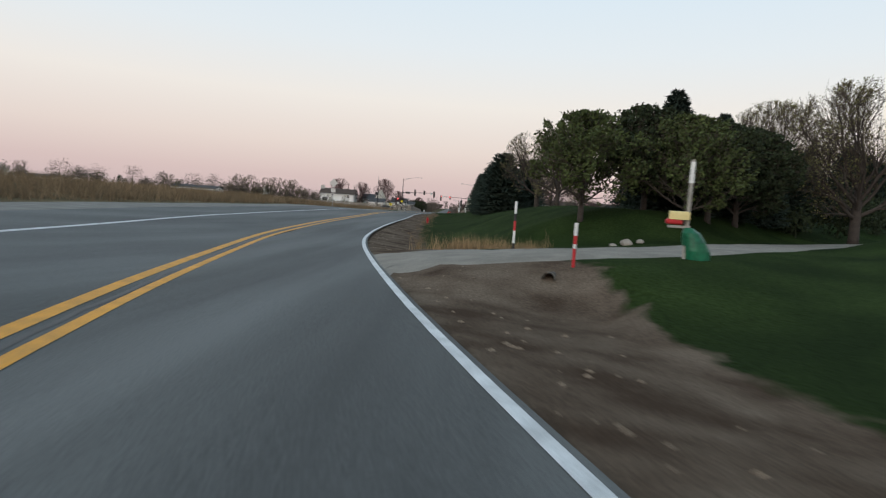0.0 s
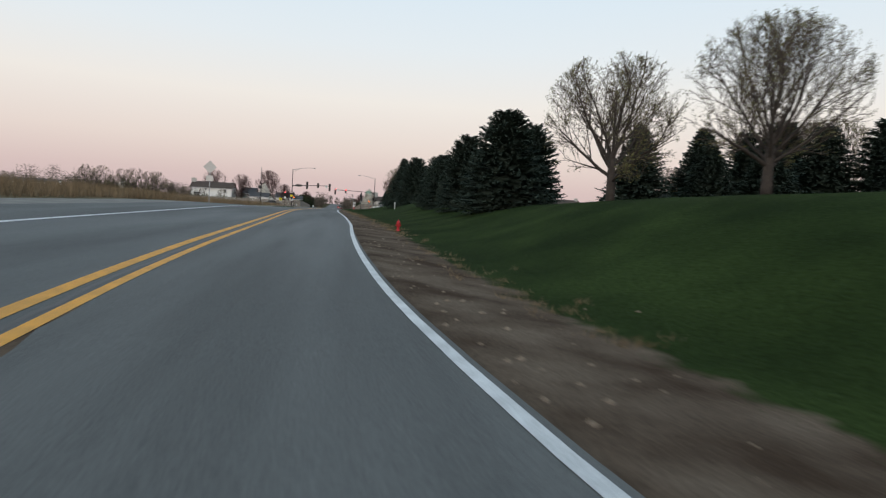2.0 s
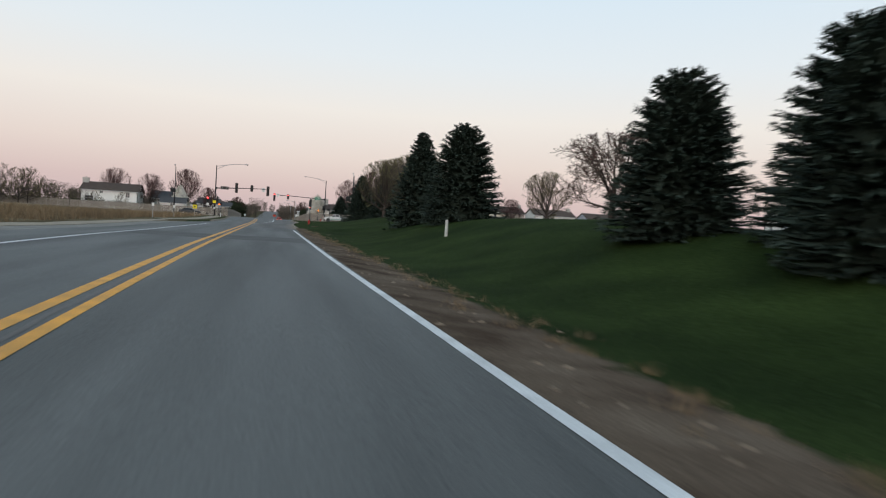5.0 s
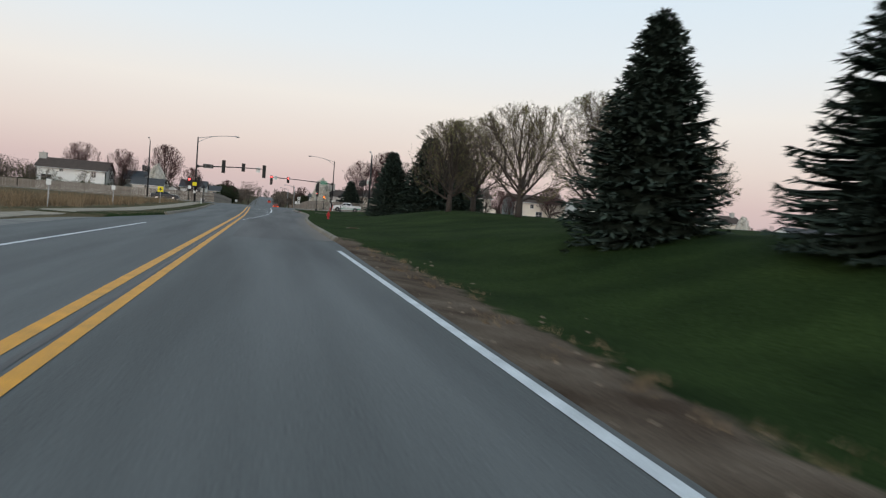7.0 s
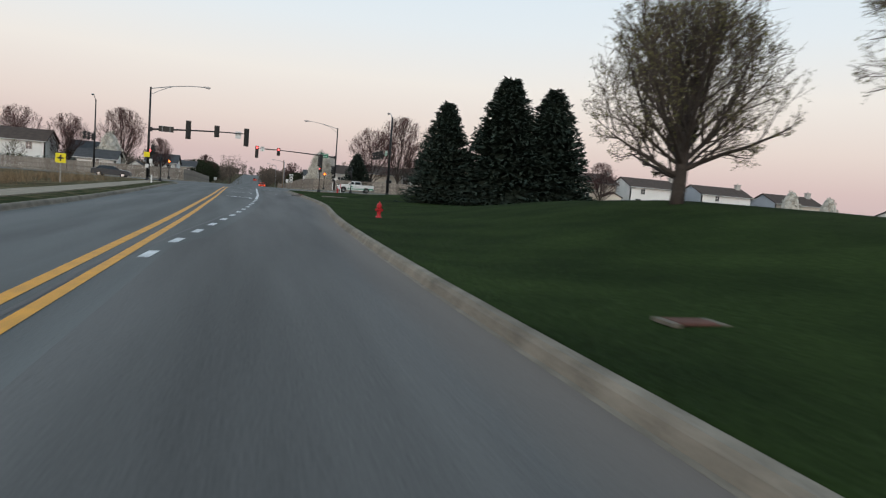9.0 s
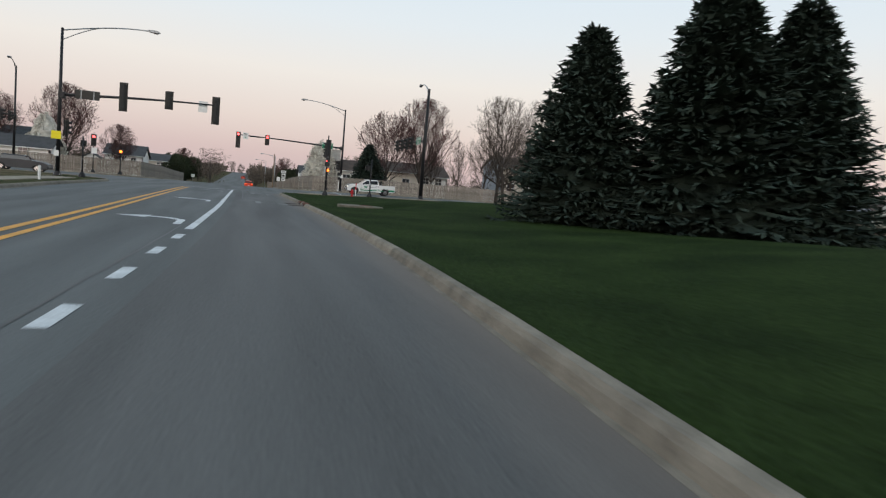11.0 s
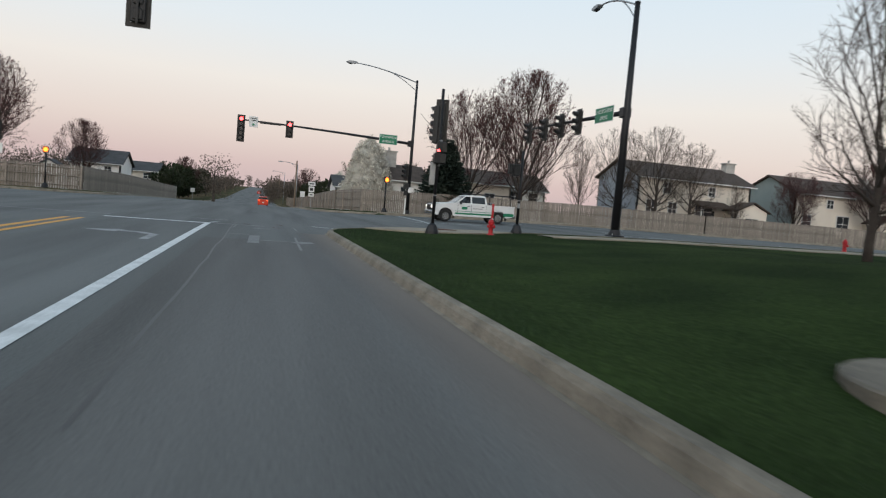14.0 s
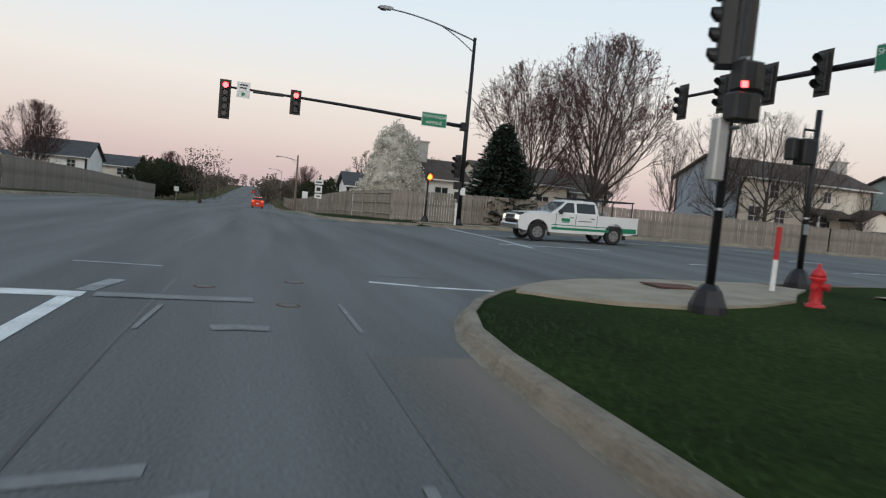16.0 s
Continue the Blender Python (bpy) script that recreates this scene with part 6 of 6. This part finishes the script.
HEADLIGHT = glow("headlight", (1.0, 0.9, 0.78), 0.7)


def wheel(owner, x, y, r, side, width=0.26):
    w = part("wheel", Mesh().tube([(x, y - width / 2 * side, r), (x, y + width / 2 * side, r)], r * 0.6, 18), CHROME, owner)
    t = Mesh()
    n = 22
    prof = [(-width / 2, r * 0.6), (-width / 2, r * 0.93), (-width / 2 + 0.04, r), (width / 2 - 0.04, r), (width / 2, r * 0.93), (width / 2, r * 0.6)]
    k = len(prof)
    for i in range(n):
        a = 2 * math.pi * i / n
        t.v += [(x + q * math.cos(a), y + o, r + q * math.sin(a)) for o, q in prof]
    t.f += [(i * k + j, i * k + (j + 1) % k, ((i + 1) % n) * k + (j + 1) % k, ((i + 1) % n) * k + j) for i in range(n) for j in range(k)]
    part("tyre", t, TYRE, w, smooth=False)
    h = Mesh()
    for i in range(6):
        a = 2 * math.pi * i / 6
        h.box((x + 0.26 * r * math.cos(a) * 1.4, y + side * (width / 2 + 0.005), r + 0.26 * r * math.sin(a) * 1.4), (0.05, 0.02, 0.05))
    part("hub", h, TYRE, w)


def arch(cx, r, z0, n=9):
    return [(cx - r * math.cos(math.pi * i / n), z0 + r * math.sin(math.pi * i / n) * 1.0) for i in range(n + 1)]


def loft(sections):
    """A closed skin through sections, each a list of the same number of (x, y, z)."""
    m = Mesh()
    k = len(sections[0])
    for s in sections:
        m.v += [tuple(p) for p in s]
    m.f += [(i * k + j, i * k + (j + 1) % k, (i + 1) * k + (j + 1) % k, (i + 1) * k + j) for i in range(len(sections) - 1) for j in range(k)]
    m.f += [tuple(range(k))[::-1], tuple((len(sections) - 1) * k + j for j in range(k))]
    return m


def pickup(at, paint, label):
    """A crew-cab pickup, 6.0 m long, its nose towards -x, wheels on z = 0."""
    owner = thing("pickup_truck", at, label, "truck")
    W = 1.0
    wf, wr, z0 = -2.05, 1.78, 0.48
    side = [(-2.98, z0 + 0.05), (-2.72, z0 - 0.02)] + arch(wf, 0.52, z0 - 0.02) + [(wf + 0.6, z0 - 0.05), (wr - 0.6, z0 - 0.05)] + arch(wr, 0.52, z0 - 0.02) + [(2.6, z0), (2.98, z0 + 0.1), (3.0, 1.25), (2.98, 1.30), (-0.0, 1.30), (-1.35, 1.30), (-1.9, 1.27), (-2.7, 1.20), (-2.95, 1.10), (-3.0, 0.85)]
    for s in (-1, 1):
        part("body_side", Mesh().prism(side, 0.10, Matrix.Translation((0, s * (W - 0.05), 0))), paint, owner)
    mid = Mesh()
    mid.box((0, 0, 0.62), (5.6, 1.8, 0.25))
    mid.box((-2.2, 0, 1.0), (1.5, 1.84, 0.5), bevel=0.08)
    part("chassis", mid, mat("dark_plastic", (0.03, 0.03, 0.03), 0.7), owner)
    hood = loft([[(x, -0.9 * q, z), (x, -0.5, z + 0.05), (x, 0.5, z + 0.05), (x, 0.9 * q, z), (x, 0.9 * q, z - 0.12), (x, -0.9 * q, z - 0.12)] for x, z, q in ((-2.96, 1.12, 0.95), (-2.7, 1.22, 1), (-1.3, 1.31, 1))])
    part("bonnet", hood, paint, owner)

    def ring(x0, x1, z, y):
        return [(x0, -y, z), (x1, -y, z), (x1, y, z), (x0, y, z)]

    part("cab", loft([ring(-1.45, 0.95, 1.28, 0.95), ring(-0.95, 0.90, 1.62, 0.86), ring(-0.62, 0.82, 1.86, 0.78), ring(-0.5, 0.74, 1.92, 0.70)]), paint, owner)
    for s in (-1, 1):
        for xa, xb, xc, xd in ((-1.12, -0.28, -0.28, -0.62), (-0.16, 0.80, 0.76, -0.16)):
            g = Mesh()
            q = lambda x, z: (x, s * (0.957 - (z - 1.28) * 0.285), z)
            g.add([q(xa, 1.36), q(xb, 1.36), q(xc, 1.80), q(xd, 1.80)], [(0, 1, 2, 3) if s < 0 else (3, 2, 1, 0)])
            part("side_window", g, CAR_GLASS, owner)
        for x in (-0.22, 0.86, -1.2):
            part("door_seam", Mesh().box((x, s * 1.0, 0.92), (0.02, 0.012, 0.72)), mat("dark_plastic", (0.03, 0.03, 0.03)), owner)
        for x in (-0.42, 0.62):
            part("door_handle", Mesh().box((x, s * 1.01, 1.14), (0.2, 0.03, 0.045), bevel=0.01), CHROME, owner)
        part("stripe", Mesh().box((0.05, s * 1.003, 0.62), (2.9, 0.012, 0.11)).box((0.05, s * 1.003, 0.78), (2.9, 0.012, 0.035)).box((2.55, s * 1.003, 0.68), (0.75, 0.012, 0.22)), GREEN_SIGN, owner, "dark green stripe along the doors")
        part("logo", Mesh().box((-0.72, s * 1.003, 1.02), (0.42, 0.012, 0.15)).box((-0.72, s * 1.003, 0.91), (0.36, 0.012, 0.03)), GREEN_SIGN, owner)
        part("writing", Mesh().box((0.25, s * 1.003, 1.0), (0.7, 0.012, 0.035)), mat("dark_plastic", (0.03, 0.03, 0.03)), owner)
        part("headlight", Mesh().box((-2.96, s * 0.72, 1.0), (0.12, 0.36, 0.2), bevel=0.03), HEADLIGHT, owner)
        part("tail_light", Mesh().box((2.98, s * 0.93, 1.05), (0.06, 0.14, 0.36), bevel=0.02), RED_PAINT, owner)
        part("mirror", Mesh().box((-1.05, s * 1.14, 1.38), (0.14, 0.22, 0.22), bevel=0.04), mat("dark_plastic", (0.03, 0.03, 0.03)), owner)
        for x in (wf, wr):
            wheel(owner, x, s * 0.84, 0.41, s)
            part("mud_guard", Mesh().box((x + 0.6, s * 0.86, 0.42), (0.03, 0.26, 0.3)), mat("dark_plastic", (0.03, 0.03, 0.03)), owner)
    wind = Mesh()
    wind.add([(-1.43, -0.84, 1.34), (-1.43, 0.84, 1.34), (-0.66, 0.72, 1.84), (-0.66, -0.72, 1.84)], [(0, 3, 2, 1)])
    part("windscreen", wind, CAR_GLASS, owner)
    part("grille", Mesh().box((-3.0, 0, 0.97), (0.06, 1.0, 0.3), bevel=0.02), mat("dark_plastic", (0.03, 0.03, 0.03)), owner)
    part("grille_bar", Mesh().box((-3.04, 0, 0.97), (0.04, 1.05, 0.06)), CHROME, owner)
    part("bumper", Mesh().box((-3.0, 0, 0.62), (0.22, 1.92, 0.26), bevel=0.06), CHROME, owner)
    part("bumper", Mesh().box((3.02, 0, 0.58), (0.2, 1.9, 0.22), bevel=0.05), CHROME, owner)
    part("tailgate", Mesh().box((2.95, 0, 0.98), (0.08, 1.8, 0.6), bevel=0.02), paint, owner)
    part("bed_floor", Mesh().box((1.95, 0, 0.82), (2.0, 1.8, 0.05)), mat("dark_plastic", (0.03, 0.03, 0.03)), owner)
    rack = Mesh()
    for s in (-1, 1):
        for x in (1.15, 2.7):
            rack.tube([(x, s * 0.88, 1.3), (x, s * 0.86, 1.98)], 0.03, 6)
        rack.tube([(-0.6, s * 0.72, 2.02), (2.8, s * 0.86, 2.0)], 0.03, 6)
    for x in (-0.4, 1.15, 2.7):
        rack.tube([(x, -0.86, 1.98), (x, 0.86, 1.98)], 0.03, 6)
    part("ladder_rack", rack, BLACK_METAL, owner)
    part("tool_box", Mesh().box((1.15, 0, 1.36), (0.5, 1.7, 0.22), bevel=0.03), CHROME, owner)
    return owner


WHITE_CAR = mat("white_car_paint", (0.62, 0.62, 0.61), 0.3, 2, 0.06, 0)
pickup(pose(17.35, 29.6, cross_z(17.3), 0, -1.2, 0) @ Matrix.Scale(0.93, 4), WHITE_CAR, "white crew-cab pickup with green stripes and a ladder rack")


def car(at, paint, label, tall=0.0, lights=None):
    """A plain four-door car, 4.6 m long, its nose towards -x."""
    owner = thing("car", at, label, "car")
    wf, wr, z0 = -1.4, 1.35, 0.32
    side = [(-2.25, z0 + 0.1), (-2.0, z0 - 0.05)] + arch(wf, 0.38, z0 - 0.05) + arch(wr, 0.38, z0 - 0.05) + [(2.1, z0), (2.28, z0 + 0.15), (2.3, 0.95 + tall), (1.6, 1.0 + tall), (-0.9, 0.98 + tall * 0.6), (-1.9, 0.86 + tall * 0.5), (-2.25, 0.7 + tall * 0.4)]
    for s in (-1, 1):
        part("body_side", Mesh().prism(side, 0.1, Matrix.Translation((0, s * 0.83, 0))), paint, owner)
        for x in (wf, wr):
            wheel(owner, x, s * 0.74, 0.33, s, 0.2)
        part("tail_light", Mesh().box((2.28, s * 0.68, 0.85 + tall), (0.06, 0.3, 0.16), bevel=0.02), lights or RED_PAINT, owner)
        part("headlight", Mesh().box((-2.2, s * 0.66, 0.66 + tall * 0.4), (0.1, 0.3, 0.14), bevel=0.02), CHROME, owner)
    part("body", loft([[(x, -0.8, 0.3), (x, 0.8, 0.3), (x, 0.8, z), (x, 0.5, z + 0.05), (x, -0.5, z + 0.05), (x, -0.8, z)] for x, z in ((-2.24, 0.68 + tall * 0.4), (-1.9, 0.86 + tall * 0.5), (-0.9, 0.98 + tall * 0.6), (1.6, 1.0 + tall), (2.28, 0.95 + tall))]), paint, owner)
    ring = lambda x0, x1, z, y: [(x0, -y, z), (x1, -y, z), (x1, y, z), (x0, y, z)]
    part("cabin", loft([ring(-1.0, 1.75, 0.98 + tall * 0.8, 0.8), ring(-0.35, 1.35 + tall, 1.32 + tall * 1.2, 0.66)]), CAR_GLASS, owner)
    part("roof", loft([ring(-0.4, 1.4 + tall, 1.32 + tall * 1.2, 0.68), ring(-0.25, 1.25 + tall, 1.40 + tall * 1.2, 0.60)]), paint, owner)
    part("bumper", Mesh().box((2.27, 0, 0.48), (0.14, 1.66, 0.24), bevel=0.05), paint, owner)
    part("bumper", Mesh().box((-2.22, 0, 0.45), (0.14, 1.66, 0.22), bevel=0.05), paint, owner)
    part("plate", Mesh().box((2.355, 0, 0.75), (0.012, 0.32, 0.16)), WHITE_SIGN, owner)
    return owner


RED_CAR = mat("red_car_paint", (0.60, 0.05, 0.02), 0.3, 2, 0.06, 0)
car(pose(4.5, 108, road_z(108), 0, 1.2, -90), RED_CAR, "bright red car driving away on the road", 0.25, glow("tail_lamp", (1.0, 0.12, 0.03), 2.0))
car(pose(3.4, 290, road_z(290), 0, 0, -90), RED_CAR, "small red car far along the road", 0.2)
car(pose(-15.5, 20.5, 0, 0, 0, 180), mat("dark_car_paint", (0.03, 0.032, 0.036), 0.3, 2, 0.1, 0), "dark grey saloon car standing on the avenue")


# ---- scrub, far woods and rough grass ----
def blob(m, rng, x, y, z, w, h, n, size, upright=0.5):
    """A bushy tree or shrub of many small slivers with gaps."""
    clumps = []
    while len(clumps) < max(8, n // 45):
        q = (rng.uniform(-1, 1), rng.uniform(-1, 1), rng.uniform(-1, 1))
        if q[0] ** 2 + q[1] ** 2 + q[2] ** 2 < 1:
            clumps.append((q[0] * w * 0.72, q[1] * w * 0.72, h * (0.48 + 0.36 * q[2])))
    m.tube([(x, y, z - 0.2), (x, y, z + h * 0.6)], [0.03 * h, 0.01 * h], 4, False)
    for i in range(n):
        cx, cy, cz = clumps[i % len(clumps)]
        k = Vector((rng.uniform(-1, 1), rng.uniform(-1, 1), rng.uniform(-1, 1)))
        p = Vector((x + cx + k.x * 0.28 * w, y + cy + k.y * 0.28 * w, z + max(0.05, cz + k.z * 0.16 * h)))
        a = Vector((rng.gauss(0, 0.5), rng.gauss(0, 0.5), rng.gauss(0, 1) + upright)).normalized() * size * 0.6 * rng.uniform(0.6, 1.5)
        b = a.cross(Vector((rng.gauss(0, 1), rng.gauss(0, 1), rng.gauss(0, 0.4)))).normalized() * size * 0.42
        m.add([p - a, p + b, p + a, p - b], [(0, 1, 2, 3)])


rng = random.Random(77)
scrub, dark, pale = Mesh(), Mesh(), Mesh()


def far_row(x0, y0, x1, y1, n, h0, h1, mesh, per=240, size=0.5, jitter=6):
    for i in range(n):
        u = (i + rng.random()) / n
        x, y = x0 + (x1 - x0) * u + rng.gauss(0, jitter), y0 + (y1 - y0) * u + rng.gauss(0, jitter)
        h = rng.uniform(h0, h1)
        blob(mesh, rng, x, y, ground_z(x, y), h * 0.5, h, per, size)


far_row(-190, -30, -70, 70, 34, 6, 11, scrub, 800, 0.26)
far_row(-240, -40, -90, 100, 30, 6, 11, dark, 600, 0.32)
far_row(-330, -120, -190, -10, 28, 7, 13, scrub, 600, 0.36)
far_row(-300, -100, -120, 60, 16, 5, 8, pale, 500, 0.2)
far_row(-90, 60, -20, 110, 26, 6, 10, scrub, 1500, 0.2)
far_row(-11, 150, -16, 420, 26, 6, 9, scrub, 800, 0.34, 3)
far_row(12, 150, 16, 420, 26, 5, 9, scrub, 800, 0.34, 3)
far_row(60, 75, 150, 90, 22, 5, 9, scrub, 1100, 0.27, 5)
far_row(130, 40, 170, -60, 14, 5, 8, scrub, 650, 0.46, 5)
far_row(-120, 520, 120, 560, 60, 6, 12, scrub, 420, 0.55, 20)
far_row(-400, 200, -40, 420, 50, 7, 12, scrub, 320, 0.55, 20)
far_row(30, 300, 350, 260, 40, 7, 12, scrub, 320, 0.55, 20)
far_row(44, -175, 70, -120, 14, 6, 9, dark, 600, 0.22, 3)
far_row(50, -190, 110, -60, 20, 6, 10, scrub, 1100, 0.26, 6)
far_row(25, -169, 42, -155.5, 12, 2.0, 3.2, dark, 420, 0.16, 0.6)
for name, m, material, label in (("woods", scrub, SCRUB, "bare grey-brown woods and scrub in the distance"), ("woods", dark, DARK_LEAF, "dark green shrubs and trees in the distance"), ("woods", pale, BLOSSOM, "pale blossoming trees beyond the field")):
    tagged(part(name, m, material), label, "woods", kind="stuff")

hedge = Mesh()
for x in np.arange(-46, -28, 0.8):
    blob(hedge, rng, x, 45.5, ground_z(x, 45.5) + 1.2, 0.7, 1.2, 60, 0.12)
for x in np.arange(-16, -7, 0.8):
    blob(hedge, rng, x - 3, 64 + rng.random(), ground_z(x, 60) + 0.6, 0.8, 1.4, 60, 0.13)
tagged(part("hedge", hedge, DARK_LEAF), "low dark hedge showing above the fence", "hedge", kind="stuff")


def blades(name, spots, material, label, h0, h1, width, lean=0.25, category="grass"):
    m = Mesh()
    for x, y in spots:
        z = ground_z(x, y) - 0.02
        h = rng.uniform(h0, h1)
        a = rng.random() * 6.283
        dx, dy = math.cos(a) * width, math.sin(a) * width
        lx, ly = rng.gauss(0, lean) * h, rng.gauss(0, lean) * h
        m.v += [(x - dx, y - dy, z), (x + dx, y + dy, z), (x + lx, y + ly, z + h)]
        m.f.append((len(m.v) - 3, len(m.v) - 2, len(m.v) - 1))
    return tagged(part(name, m, material), label, category, kind="stuff")


tufts = [(right_edge(y) + d, y) for y, d in ((rng.uniform(-184.4, -179), rng.gauss(3.9, 0.7)) for _ in range(58))]
tufts += [(right_edge(y) + d, y) for y, d in ((rng.uniform(-184, -181), rng.uniform(2.8, 6)) for _ in range(55))]
blades("dry_grass", [(x + rng.gauss(0, 0.13), y + rng.gauss(0, 0.13)) for x, y in tufts for _ in range(rng.randrange(10, 40))], STRAW, "tall dry straw-coloured grass at the driveway", 0.3, 0.75, 0.012)
field = [(left_edge(y) - d, y) for y, d in ((rng.uniform(-205, -62), 4.6 + rng.expovariate(1 / 8)) for _ in range(2000))]
field += [(left_edge(y) - d, y) for y, d in ((rng.uniform(-62, -8), 4.8 + rng.expovariate(1 / 8)) for _ in range(240))]
blades("dry_grass", [(x + rng.gauss(0, 0.5), y + rng.gauss(0, 0.5)) for x, y in field for _ in range(24)], FIELD_STRAW, "tall dry brown grass over the field", 0.3, 0.9, 0.02, 0.3)
lawn = [(right_edge(y) + 0.2 + d, y) for y, d in ((rng.uniform(-80, 11), rng.expovariate(1 / 3.5)) for _ in range(42000))]
lawn += [(right_edge(y) + 2.3 + d, y) for y, d in ((rng.uniform(-180, -80), rng.expovariate(1 / 4.0)) for _ in range(30000))]
blades("grass", lawn, GRASS, "short green lawn grass blades", 0.04, 0.10, 0.006, 0.4)
ragged = []
for _ in range(260):
    y = rng.uniform(-172, -82)
    d = along([(-172, 2.7), (-150, 2.1), (-100, 1.6), (-82, 1.0)], y) + rng.gauss(-0.1, 0.35)
    ragged += [(right_edge(y) + d + rng.gauss(0, 0.08), y + rng.gauss(0, 0.12)) for _ in range(rng.randrange(8, 34))]
blades("dry_grass", ragged, FIELD_STRAW, "ragged brown and green grass tufts along the dirt edge", 0.05, 0.16, 0.008, 0.5)
clods = Mesh()
for _ in range(420):
    y = rng.uniform(-205, -84)
    d = abs(rng.gauss(0.9, 0.8)) + 0.15
    x, r = right_edge(y) + d, rng.uniform(0.015, 0.06)
    z = ground_z(x, y)
    v = [(x + r * rng.uniform(0.7, 1.3) * a, y + r * rng.uniform(0.7, 1.3) * b, z + r * 0.6 * c) for a, b, c in ((1, 0, 0.2), (-1, 0, 0.2), (0, 1, 0.2), (0, -1, 0.2), (0, 0, 1), (0, 0, -1))]
    clods.add(v, [(0, 2, 4), (2, 1, 4), (1, 3, 4), (3, 0, 4), (2, 0, 5), (1, 2, 5), (3, 1, 5), (0, 3, 5)])
tagged(part("clods", clods, mat("clod", (0.21, 0.16, 0.115), 0.95, 5, 0.3, 0.2)), "loose stones and clods on the dirt shoulder", "stones", kind="stuff")
